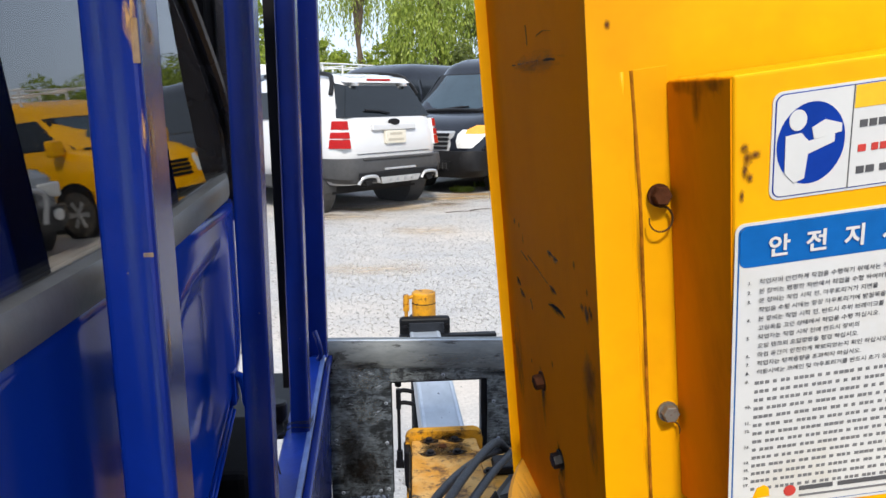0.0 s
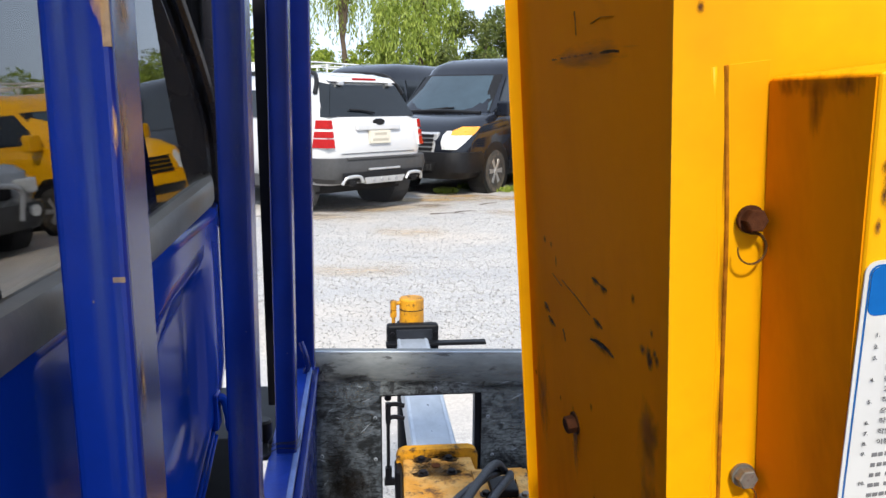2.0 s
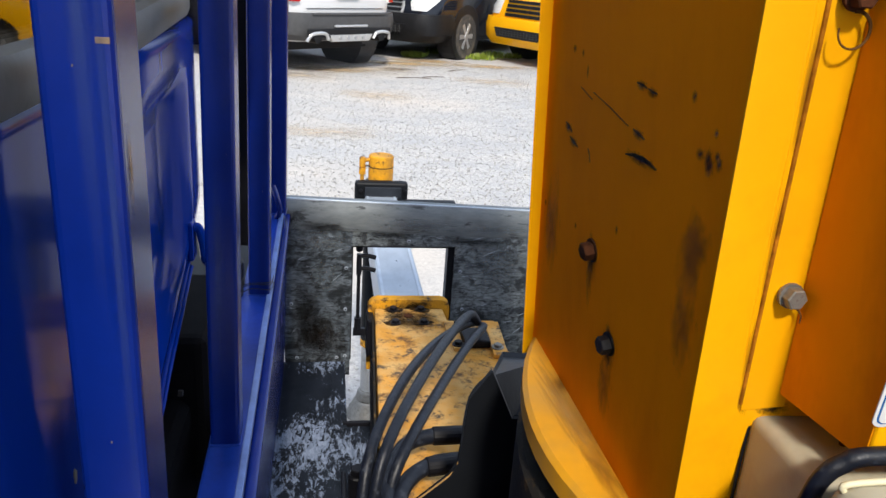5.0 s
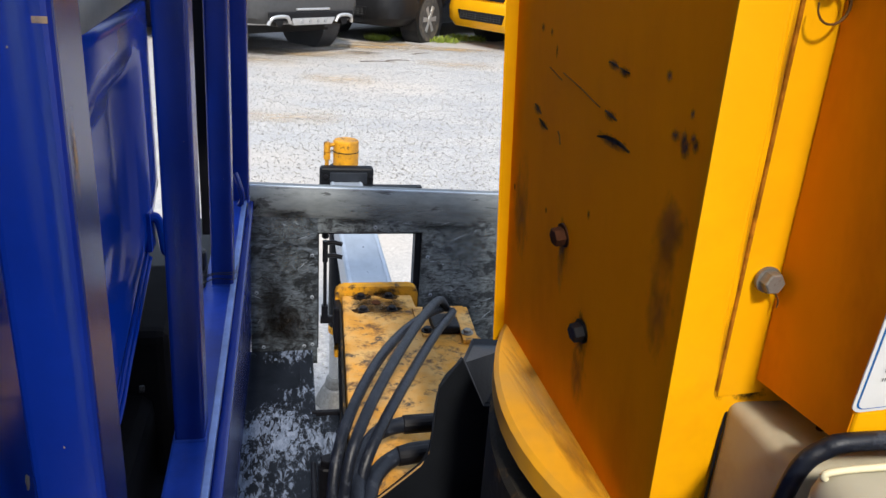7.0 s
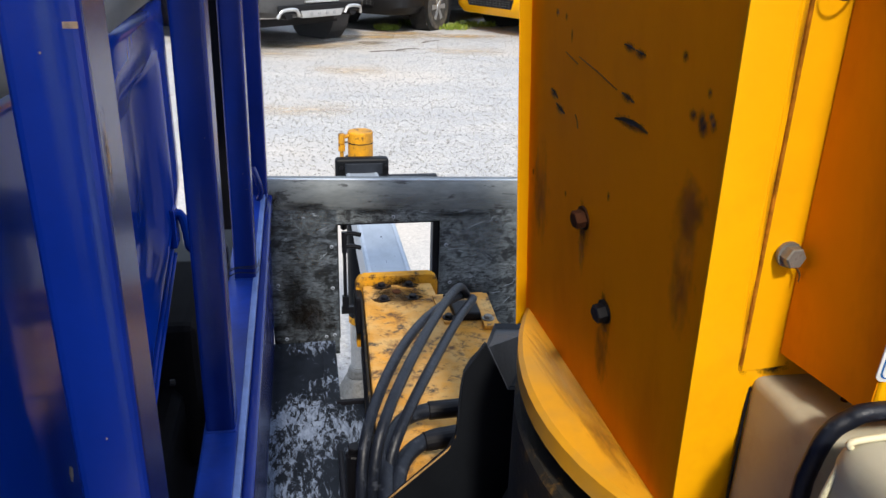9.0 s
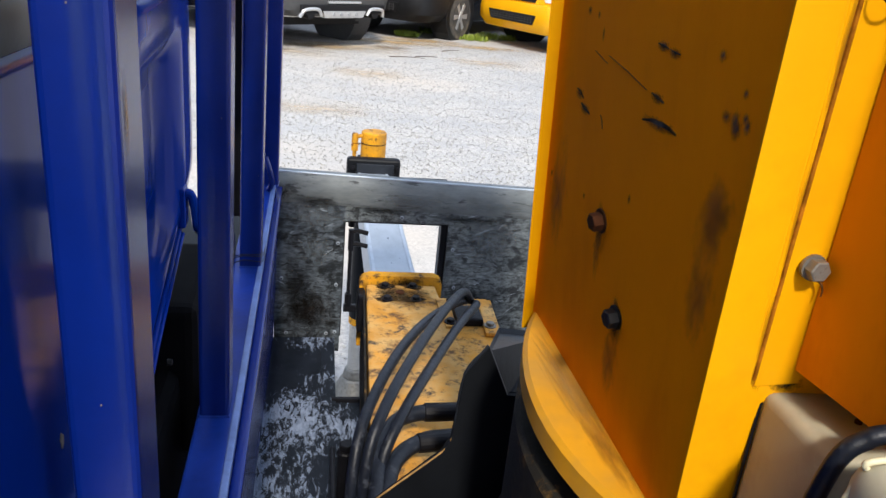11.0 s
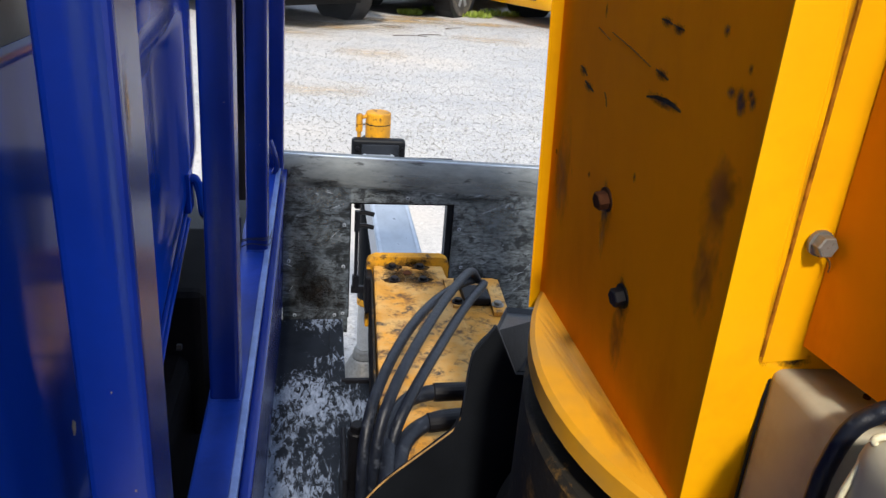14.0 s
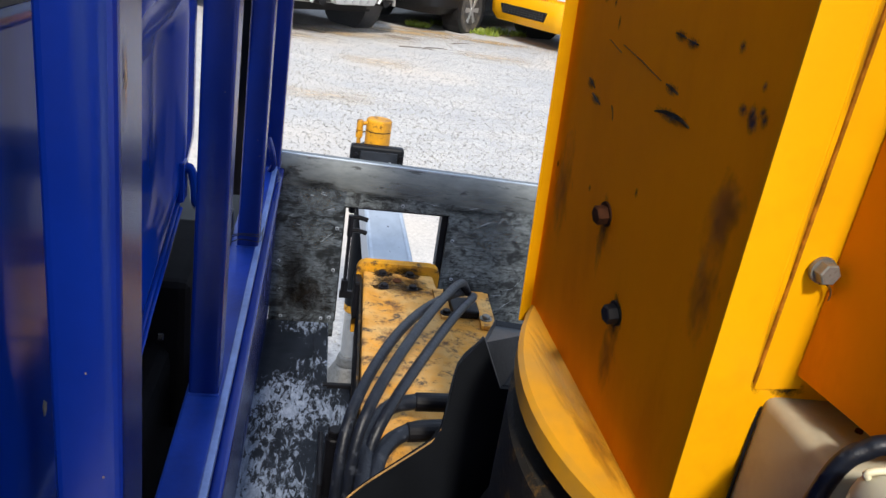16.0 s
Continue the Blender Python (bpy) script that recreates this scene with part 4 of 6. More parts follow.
    tilt = lambda x, y: 0.0655 * (x - 0.385) + 0.105 * (y - 0.785)   # the turntable leans with the column
    disc = [(R - 0.003, 1.186), (R, 1.183), (R, 1.170), (R - 0.005, 1.167)]
    n = 72
    part("turntable_disc", loft([[(cx + r * math.cos(2 * math.pi * i / n), cy + r * math.sin(2 * math.pi * i / n), z + tilt(cx + r * math.cos(2 * math.pi * i / n), cy + r * math.sin(2 * math.pi * i / n))) for i in range(n)] for r, z in disc[::-1]]), "yellow_disc", c, "round yellow turntable plate with worn edge", auto=True)
    drum = [(R - 0.022, 1.168), (R - 0.022, 1.150), (R - 0.003, 1.148), (R, 1.144), (R, 1.02), (R + 0.012, 1.0), (R + 0.012, 0.93)]
    part("slew_drum", loft([[(cx + r * math.cos(2 * math.pi * i / n), cy + r * math.sin(2 * math.pi * i / n), z + (tilt(cx + r * math.cos(2 * math.pi * i / n), cy + r * math.sin(2 * math.pi * i / n)) if z > 1.0 else 0)) for i in range(n)] for r, z in drum[::-1]]), "yellow_drum", c, "greasy black and yellow slewing drum", auto=True)
    part("pedestal", cylinder((cx, cy, DECK_Z), (cx, cy, 0.935), R + 0.02, n=48), "black_flat", c)
    # cover box on the front with its fixing strip
    part("fixing_strip", hexa([col(0.0252, -0.0007, 1.258), col(0.045, -0.0007, 1.258), col(0.045, 0.0, 1.258), col(0.0252, 0.0, 1.258)],
                              [col(0.0204, -0.0007, 1.493), col(0.0352, -0.0007, 1.493), col(0.0352, 0.0, 1.493), col(0.0204, 0.0, 1.493)], 0.0002), "yellow", c)
    left = lambda z: 0.0352 + (1.487 - z) * 0.0275     # the box narrows upwards
    ring = lambda z, o: [col(left(z) + o, -0.052, z), col(0.30, -0.052, z), col(0.30, -0.001, z), col(left(z) + o, -0.001, z)]
    bx = part("cover_box", hexa(ring(1.2655, 0), ring(1.487, 0), 0.0015, 3), "yellow", c, "yellow cover box with rust spots at its edges")
    side = lambda z: [col(left(z) - 0.0005, -0.0508, z), col(left(z) + 0.001, -0.0508, z), col(left(z) + 0.001, -0.0015, z), col(left(z) - 0.0005, -0.0015, z)]
    # skin over the box's side, its shade put into the oranger yellow
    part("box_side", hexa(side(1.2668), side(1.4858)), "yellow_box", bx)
    for a, z, m in ((0.0303, 1.436, "rustbolt"), (0.0333, 1.320, "steel")):
        at = col(a, -0.0015, z)
        ax = Vector((0.05, -1, 0.0))
        hexbolt("strip_bolt", at, ax, 0.0045, 0.0062, m, c, washer=0.0054)
        turn = 11 if m == "rustbolt" else 5
        part("bolt_ring", tube([at + Vector((0.0012, -0.0012, -0.011)) + Vector((math.sin(a2) * 0.0056, 0, math.cos(a2) * 0.0060)) for a2 in [k * 0.5 - 0.2 for k in range(turn)]], 0.0007, 6, 3, taper=0.0003), "grease", c)

    def on_box(d, z):        # on the box's side
        return col(left(z) - 0.0007, d, z)

    def on_front(a, z):      # on the column's front wall
        return col(a, -0.0004, z)

    def patch(place, u0, u1, z0, z1, mat, shift=0.0):
        smear("stain", [place(u0, z0), place(u1, z0), place(u1 + shift, z1), place(u0 + shift, z1)], mat, c)
    for u, z, w, h in spots:
        patch(on_side, u + 2.0 * w, u - 2.0 * w, z - 1.6 * h, z + 1.6 * h, "smear_black")
    for u0, u1, z0, z1 in ((0.45, 0.27, 1.3545, 1.3625), (0.42, 0.345, 1.366, 1.373), (0.84, 0.77, 1.350, 1.3585), (0.80, 0.72, 1.3435, 1.3512), (0.425, 0.36, 1.3885, 1.395), (0.37, 0.31, 1.387, 1.3935)):
        patch(on_side, u0, u1, z0, z1, "smear_black")
    for u0, u1, z0, z1, m in ((0.17, 0.02, 1.303, 1.354, "smear_film"), (0.15, 0.01, 1.322, 1.352, "smear_film"), (0.15, 0.02, 1.265, 1.33, "smear_brown"),
                              (0.62, 0.52, 1.268, 1.309, "smear_grease"), (0.60, 0.54, 1.25, 1.30, "smear_brown"), (0.46, 0.36, 1.225, 1.265, "smear_grease"), (0.45, 0.37, 1.236, 1.262, "smear_grease"), (0.47, 0.35, 1.19, 1.25, "smear_brown"),
                              (0.75, 0.12, 1.491, 1.506, "smear_brown"), (0.97, 0.80, 1.24, 1.33, "smear_brown")):
        patch(on_side, u0, u1, z0, z1, m)
    for d, w, h in ((-0.012, 0.008, 0.007), (-0.026, 0.016, 0.008), (-0.040, 0.009, 0.007), (-0.026, 0.005, 0.022)):
        patch(on_box, d + w, d - w, 1.486 - h, 1.489, "smear_rust")
    for z0, z1, w in ((1.255, 1.32, 0.004), (1.30, 1.38, 0.003), (1.37, 1.44, 0.003), (1.43, 1.497, 0.004)):
        a0 = 0.0252 - (z0 - 1.258) * 0.0204
        patch(on_front, a0 - w, a0 + 0.6 * w, z0, z1, "smear_rust", -(z1 - z0) * 0.0204)
    patch(on_front, 0.020, 0.030, 1.252, 1.275, "smear_rust")
    patch(on_front, 0.030, 0.050, 1.252, 1.262, "smear_black")
    for k in range(12):
        z, w, h = rnd.uniform(1.2, 1.56), rnd.uniform(0.0006, 0.0016), rnd.uniform(0.003, 0.022)
        patch(on_front, -0.0002, w, z, z + h, "smear_chip")
    for a, z in ((0.10, 1.533), (0.062, 1.556), (0.15, 1.52), (0.008, 1.51), (0.012, 1.44), (0.16, 1.545)):
        patch(on_front, a, a + 0.004, z, z + 0.006, "smear_chip")
    on_plate = lambda x, y: Vector((x, y, 1.1866 + tilt(x, y)))
    smear("stain", [on_plate(0.388, 0.62), on_plate(0.413, 0.62), on_plate(0.393, 0.78), on_plate(0.368, 0.78)], "smear_grey", c)
    smear("stain", [on_plate(0.392, 0.60), on_plate(0.411, 0.602), on_plate(0.400, 0.70), on_plate(0.381, 0.70)], "smear_brown", c)
    on_face = lambda a, z: col(a, -0.0526, z)
    for a, z, w, h in ((0.0400, 1.459, 0.005, 0.006), (0.0415, 1.455, 0.006, 0.008), (0.0405, 1.450, 0.004, 0.010), (0.0445, 1.456, 0.006, 0.005), (0.0425, 1.447, 0.004, 0.006), (0.0395, 1.44, 0.003, 0.008), (0.0402, 1.420, 0.002, 0.006), (0.0405, 1.398, 0.003, 0.005)):
        smear("rust_spot", [on_face(a - w / 2, z - h / 2), on_face(a + w / 2, z - h / 2), on_face(a + w / 2, z + h / 2), on_face(a - w / 2, z + h / 2)], "smear_chip", bx)
    return c


COLUMN = build_column()


def build_stickers():
    d0 = -0.0521
    scol = lambda a, d, z: col(a - 0.0062, d, z)
    s_box = lambda a0, a1, d_0, d_1, z0, z1: col_box(a0 - 0.0062, a1 - 0.0062, d_0, d_1, z0, z1)

    def flat(name, a0, a1, z0, z1, mat, parent, lift=0.0, round_=0.0, label=""):
        if not round_:
            return part(name, s_box(a0, a1, d0 - 0.0004 - lift, d0 - lift + 0.0001, z0, z1), mat, parent, label)
        ring = []
        for ca, cz, t0 in ((a1 - round_, z1 - round_, 0), (a0 + round_, z1 - round_, 90), (a0 + round_, z0 + round_, 180), (a1 - round_, z0 + round_, 270)):
            ring += [(ca + round_ * math.cos(radians(t0 + 15 * k)), cz + round_ * math.sin(radians(t0 + 15 * k))) for k in range(7)]
        return part(name, hexa([scol(a, d0 - lift + 0.0001, z) for a, z in ring], [scol(a, d0 - lift - 0.0004, z) for a, z in ring]), mat, parent, label)

    s = thing("safety_sticker", "white safety instruction sticker with a blue Korean heading", "sticker", scol(0.05, d0, 1.36))
    flat("sheet", 0.0435, 0.24, 1.285, 1.4285, "sticker", s, 0.0, 0.004)
    flat("border", 0.0448, 0.2385, 1.2865, 1.4272, "sticker_blue", s, 0.0002, 0.0032)
    flat("paper", 0.0453, 0.238, 1.287, 1.4267, "sticker", s, 0.0004, 0.003)
    flat("heading", 0.0453, 0.238, 1.4095, 1.4267, "sticker_blue", s, 0.0006, 0.003)
    rnd = random.Random(8)
    z_ax = (scol(0.1, d0, 1.45) - scol(0.1, d0, 1.35)).normalized()
    x_ax = (scol(0.2, d0, 1.4) - scol(0.1, d0, 1.4)).normalized()
    out = x_ax.cross(z_ax).normalized()

    def lettering(name, text, a, z, size, mat, lift, bold=0.0, pitch=0.0):
        cu = bpy.data.curves.new(name, "FONT")
        cu.body, cu.size, cu.extrude, cu.offset, cu.resolution_u = text, size, 0.00005, bold, 2
        cu.space_line = pitch / size if pitch else 1.0
        ob = new(name, cu)
        p = scol(a, d0 - lift, z)
        ob.matrix_world = Matrix(((x_ax.x, z_ax.x, out.x, p.x), (x_ax.y, z_ax.y, out.y, p.y), (x_ax.z, z_ax.z, out.z, p.z), (0, 0, 0, 1)))
        bpy.context.view_layer.update()
        me = bpy.data.meshes.new_from_object(ob.evaluated_get(bpy.context.evaluated_depsgraph_get()))
        me.transform(ob.matrix_world)
        me.materials.clear()
        me.materials.append(M[mat])
        bpy.data.objects.remove(ob)
        done = new(name, me)
        done.parent = s
        done.matrix_parent_inverse = Matrix.Translation(-Vector(s.location))

    # words where they can be read, plain bars where they cannot
    lines = [("1.", "작업자의 안전하게 작업을 수행하기 위해서는 작업"), ("2.", "본 장비는 평평한 지반에서 작업을 수행 하여야합니다"), ("3.", "본 장비는 작업 시작 전, 아우트리거가 지면을"),
             ("", "작업을 수행 시에는 항상 아우트리거에 받침목을"), ("4.", "본 장비는 작업 시작 전, 반드시 주위 브레이크를"), ("", "고임목을 고인 상태에서 작업을 수행 하십시오."),
             ("5.", "작업자는 작업 시작 전에 반드시 장비의"), ("", "오일 탱크의 오일량등을 점검 하십시오."), ("6.", "작업 공간이 안전하게 확보되었는지 확인 하십시오."), ("7.", "작업자는 정격용량을 초과하지 마십시오."),
             ("8.", "이동시에는 크레인 및 아우트리거를 반드시 초기 상태"), ("9.", ""), ("", ""), ("", ""), ("10.", ""), ("", ""), ("11.", ""), ("12.", ""), ("", ""), ("13.", ""), ("", ""), ("14.", ""), ("15.", ""), ("16.", ""), ("17.", "")]
    pitch = 0.00436
    lettering("line_numbers", "\n".join(number or " " for number, _ in lines), 0.0487, 1.4018, 0.0022, "ink", 0.0014, 0.00003, pitch)
    lettering("text_block", "\n".join(words for _, words in lines[:11]), 0.0535, 1.4018, 0.0027, "ink", 0.0014, 0.0, pitch)
    for k, (number, words) in enumerate(lines):
        z = 1.4018 - pitch * k
        if words:
            continue
        bm = bmesh.new()
        a, end = 0.0535, rnd.choice((0.12, 0.16, 0.22, 0.233))
        while a < end:
            for _ in range(rnd.choice((1, 2, 3, 4))):
                w = rnd.uniform(0.0015, 0.0019)
                ring = lambda d: [scol(a, d, z), scol(a + w, d, z), scol(a + w, d, z + 0.0016), scol(a, d, z + 0.0016)]
                va, vb = [bm.verts.new(p) for p in ring(d0 + 0.0001)], [bm.verts.new(p) for p in ring(d0 - 0.0010)]
                bm.faces.new(vb)
                for m in range(4):
                    bm.faces.new((va[m], va[(m + 1) % 4], vb[(m + 1) % 4], vb[m]))
                a += 0.0023
            a += 0.0012
        part("text_line", bm, "ink_grey", s)
    torn = [(0.0545, 1.2925), (0.0625, 1.2930), (0.0620, 1.2978), (0.0598, 1.2996), (0.0565, 1.2982)]
    part("torn_patch", hexa([scol(a, d0 - 0.0004, z) for a, z in torn], [scol(a, d0 - 0.0011, z) for a, z in torn]), "yellow", s, "torn patch showing the yellow paint")
    flat("maker_mark", 0.0765, 0.092, 1.2940, 1.2963, "ink", s, 0.0008)
    flat("maker_mark", 0.0765, 0.14, 1.2905, 1.2915, "ink_grey", s, 0.0008)
    flat("maker_mark", 0.0945, 0.14, 1.2940, 1.2963, "ink", s, 0.0008)
    ring = [(0.0720 + 0.0028 * math.cos(t), 1.2945 + 0.0030 * math.sin(t)) for t in [2 * math.pi * i / 24 for i in range(24)]]
    part("maker_mark", hexa([scol(a, d0 - 0.0004, z) for a, z in ring], [scol(a, d0 - 0.0011, z) for a, z in ring]), "ink_red", s)
    # heading letters
    for k, ch in enumerate(("안", "전", "지", "시")):
        lettering("letter", ch, 0.0562 + k * 0.0155, 1.4140, 0.0100, "sticker", 0.0016, 0.00026)
    g = thing("notice_sticker", "white notice sticker with round blue sign and yellow band", "sticker", scol(0.06, d0, 1.45))
    flat("sheet", 0.0565, 0.20, 1.4365, 1.4785, "sticker", g, 0.0, 0.004)
    flat("border", 0.0575, 0.199, 1.4375, 1.4775, "pict_blue", g, 0.0002, 0.0034)
    flat("paper", 0.0579, 0.1986, 1.4379, 1.4771, "sticker", g, 0.0004, 0.0031)
    flat("divider", 0.0868, 0.0872, 1.4375, 1.4775, "ink", g, 0.0006)
    flat("warning_band", 0.0875, 0.1985, 1.4685, 1.477, "sticker_yellow", g, 0.0006)
    c0 = (0.0715, 1.4575)
    ring = [(c0[0] + 0.0132 * math.cos(t), c0[1] + 0.0158 * math.sin(t)) for t in [2 * math.pi * i / 40 for i in range(40)]]
    part("blue_disc", hexa([scol(a, d0, z) for a, z in ring], [scol(a, d0 - 0.0009, z) for a, z in ring]), "pict_blue", g)
    # plain white shapes of the sign: disc, block, book
    def shape(name, pts, mat="sticker"):
        part(name, hexa([scol(c0[0] + u, d0 - 0.0008, c0[1] + v) for u, v in pts], [scol(c0[0] + u, d0 - 0.0012, c0[1] + v) for u, v in pts]), mat, g)
    shape("sign_shape", [(-0.0055 + 0.0034 * math.cos(t), 0.0095 + 0.004 * math.sin(t)) for t in [2 * math.pi * i / 20 for i in range(20)]])
    shape("sign_shape", [(-0.010, 0.004), (-0.004, 0.0045), (-0.001, 0.001), (0.009, 0.0025), (0.009, -0.0005), (-0.001, -0.004), (-0.002, -0.0135), (-0.006, -0.0148), (-0.0098, -0.0105)])
    shape("sign_shape", [(0.0, 0.006), (0.005, 0.0085), (0.0115, 0.0062), (0.0115, 0.003), (0.006, 0.002), (0.001, 0.0015)])
    tri = [(0.100, 1.470), (0.106, 1.470), (0.103, 1.4762)]
    part("warning_triangle", hexa([scol(a, d0 - 0.0008, z) for a, z in tri], [scol(a, d0 - 0.0011, z) for a, z in tri]), "ink", g)
    for z, m in ((1.461, "ink"), (1.4515, "ink_red"), (1.443, "ink")):
        a = 0.090
        while a < 0.19:
            w = rnd.uniform(0.0024, 0.0032)
            flat("text_bar", a, a + w, z, z + 0.0028, m, g, 0.0007)
            a += w + rnd.choice((0.0008, 0.0008, 0.0022))


build_stickers()


def build_beige_unit():
    b = thing("beige_switch_box", "beige plastic switch box under the yellow cover box", "switch box", (0.46, 0.54, 1.2))
    part("housing", box((0.4325, 0.532, 1.160), (0.53, 0.586, 1.2535), 0.006, 4), "beige", b, auto=True)
    part("gasket", tube([(0.4319, 0.5835, 1.165), (0.4319, 0.5838, 1.21), (0.4322, 0.5838, 1.246), (0.4370, 0.5868, 1.2545), (0.45, 0.5862, 1.2555), (0.53, 0.584, 1.2555)], 0.0008, 8), "black", b)
    part("cover", box((0.4155, 0.455, 1.130), (0.60, 0.512, 1.2755), 0.014, 6), "beige", b, auto=True)
    part("trim_bead", tube([(0.4150, 0.508, 1.15), (0.4148, 0.507, 1.235), (0.4162, 0.506, 1.256), (0.4205, 0.505, 1.2695), (0.431, 0.504, 1.2762), (0.55, 0.50, 1.2768)], 0.0013, 8), "cream", b, smooth=True)
    part("lead_cable", tube([(0.423, 0.527, 1.15), (0.4232, 0.527, 1.229), (0.4242, 0.527, 1.245), (0.4275, 0.526, 1.261), (0.434, 0.525, 1.2685), (0.446, 0.523, 1.273), (0.50, 0.519, 1.274)], 0.0037, 12), "rubber", b, "thick black cable", smooth=True)
    part("screw", cylinder((0.460, 0.558, 1.2535), (0.460, 0.558, 1.2547), 0.0016, n=10), "rustbolt", b)


build_beige_unit()


def build_guard():
    g = thing("black_guard", "black painted steel guard plate bolted beside the slewing drum", "guard plate", (0.38, 0.88, 0.92))
    y0, y1 = 0.862, 0.868
    pts = [(0.262, 0.915), (0.272, 0.936), (0.297, 0.966), (0.350, 1.014), (0.357, 1.028), (0.361, 1.092), (0.379, 1.119), (0.399, 1.072), (0.62, 1.06), (0.62, 0.915)]
    part("guard_plate", hexa([(x, y0, z) for x, z in pts], [(x, y1, z) for x, z in pts], 0.0008), "black_flat", g)
    part("worn_edge", tube([(x, y0 + 0.002, z + 0.0006) for x, z in pts[1:5]], 0.0009, 8), "edge_ochre", g, "ochre edge where the black paint has worn off")
    part("bright_edge", tube([(x, y0 + 0.001, z + 0.0004) for x, z in pts[4:7]], 0.0009, 8), "guard_edge", g)
    # the flap's sky light is put into its paler colour
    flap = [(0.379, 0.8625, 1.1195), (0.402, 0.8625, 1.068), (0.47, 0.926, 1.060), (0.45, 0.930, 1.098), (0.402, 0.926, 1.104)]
    part("guard_flap", hexa([(x, y, z - 0.004) for x, y, z in flap], flap, 0.0006), "guard_edge", g, "bent top flap, sky light put into its paler black")
    part("guard_skirt", box((0.28, 0.70, DECK_Z), (0.62, y0 + 0.001, 0.914)), "black", g)


build_guard()

# ---- guard rack behind the cab ----
POSTS = (0.614, 0.941, 1.2425, 1.526)
rail_z = lambda y: 0.998 + 0.068 * (y - 0.941)
post_x = lambda y: 0.1585 + 0.0224 * (y - 0.8)


def bar_y(x0, x1, y0, y1, dz0, dz1, bev=0.0):
    """A bar along the rack, following the rail's slope."""
    ring = lambda y: [(x0, y, rail_z(y) + dz0), (x1, y, rail_z(y) + dz0), (x1, y, rail_z(y) + dz1), (x0, y, rail_z(y) + dz1)]
    return hexa(ring(y0), ring(y1), bev, 3)


def build_rack():
    r = thing("cab_guard_rack", "blue painted steel guard rack of square posts on a bottom rail", "guard rack", (0.155, 0.9, 1.0))
    for y in POSTS:
        xr, z0, z1 = post_x(y) + (0.0050 if y < 0.7 else 0.0), rail_z(y) - 0.001, 2.1
        deep = 0.040 if y < 0.7 else 0.0325
        wide = 0.0288 if y < 0.7 else 0.040 if y > 1.5 else 0.0268
        lx, ly = (0.0045 if y < 0.7 else 0.0136) * (z1 - z0), -0.0102 * (z1 - z0)
        ring = lambda dx, dy, z: [(xr - wide + dx, y + dy, z), (xr + dx, y + dy, z), (xr + dx, y + deep + dy, z), (xr - wide + dx, y + deep + dy, z)]
        p = part("post", hexa(ring(0, 0, z0), ring(lx, ly, z1), 0.0035, 3), "blue", r)
        part("post_weld", box((xr - 0.027, y - 0.001, z0 - 0.001), (xr + 0.0004, y + 0.033, z0 + 0.003), 0.001), "blue_rail", p)
        rnd = random.Random(int(y * 1000))
        for _ in range(3):
            zz, w = rnd.uniform(1.1, 1.6), rnd.uniform(0.0003, 0.0008)
            xx = rnd.uniform(xr - 0.02, xr - 0.003) + 0.0136 * (zz - z0)
            yy = y - 0.0102 * (zz - z0)
            part("paint_chip", box((xx, yy - 0.0003, zz), (xx + w, yy + 0.0004, zz + w * 1.4)), "chip", p)
    xr = post_x(0.614) + 0.0050
    # sky reflected in the post fronts, painted as tall pale streaks
    for y, x0, x1, z0, z1 in ((0.614, xr - 0.018, xr - 0.006, 1.25, 1.62), (0.614, xr - 0.008, xr - 0.002, 1.15, 1.5), (0.614, xr - 0.026, xr - 0.014, 1.42, 1.62), (0.941, post_x(0.941) - 0.016, post_x(0.941) - 0.002, 1.3, 1.75), (0.941, post_x(0.941) - 0.022, post_x(0.941) - 0.010, 1.05, 1.3)):
        slope = 0.0045 if y < 0.7 else 0.0136
        at = lambda x, z: (x + slope * (z - 1.0), y - 0.0102 * (z - rail_z(y)) - 0.0004, z)
        smear("sky_sheen", [at(x0, z0), at(x1, z0), at(x1, z1), at(x0, z1)], "smear_sheen", r)
    for xx, zz, w, h in ((xr - 0.0072, 1.4005, 0.0052, 0.0024), (xr - 0.0045, 1.500, 0.0036, 0.022)):
        yy = 0.614 - 0.0102 * (zz - 1.0)
        part("rust_chip", box((xx - w / 2 + 0.005, yy - 0.0004, zz), (xx + w / 2 + 0.005, yy + 0.0005, zz + h), 0.0002), "chip", r)
    slant = lambda z: xr + 0.0045 * (z - 1.0)
    for z0, z1, u0, u1 in ((1.497, 1.56, -0.0065, 0.0006), (1.452, 1.48, -0.0028, 0.0006), (1.508, 1.535, -0.0085, -0.001)):
        yy = 0.614 - 0.0102 * (z0 - 1.0) - 0.0005
        smear("rust_patch", [(slant(z0) + u0, yy, z0), (slant(z0) + u1, yy, z0), (slant(z1) + u1, yy, z1), (slant(z1) + u0, yy, z1)], "smear_tan", r)
    for z0, z1, d0, d1 in ((1.495, 1.56, 0.002, 0.020), (1.44, 1.485, 0.0, 0.016), (1.50, 1.53, 0.004, 0.030), (1.33, 1.37, 0.004, 0.014)):
        yy = 0.614 - 0.0102 * (z0 - 1.0)
        smear("rust_patch", [(slant(z0) + 0.0005, yy + d0, z0), (slant(z0) + 0.0005, yy + d1, z0), (slant(z1) + 0.0005, yy + d1, z1), (slant(z1) + 0.0005, yy + d0, z1)], "smear_tan", r)
    part("bottom_rail", bar_y(0.132, 0.166, -0.2, 1.585, -0.03, 0.0, 0.003), "blue_rail", r)
    part("rail_bead", bar_y(0.1645, 0.171, -0.2, 1.585, -0.006, 0.0025, 0.001), "blue_bead", r, "pale blue edge of the rail")
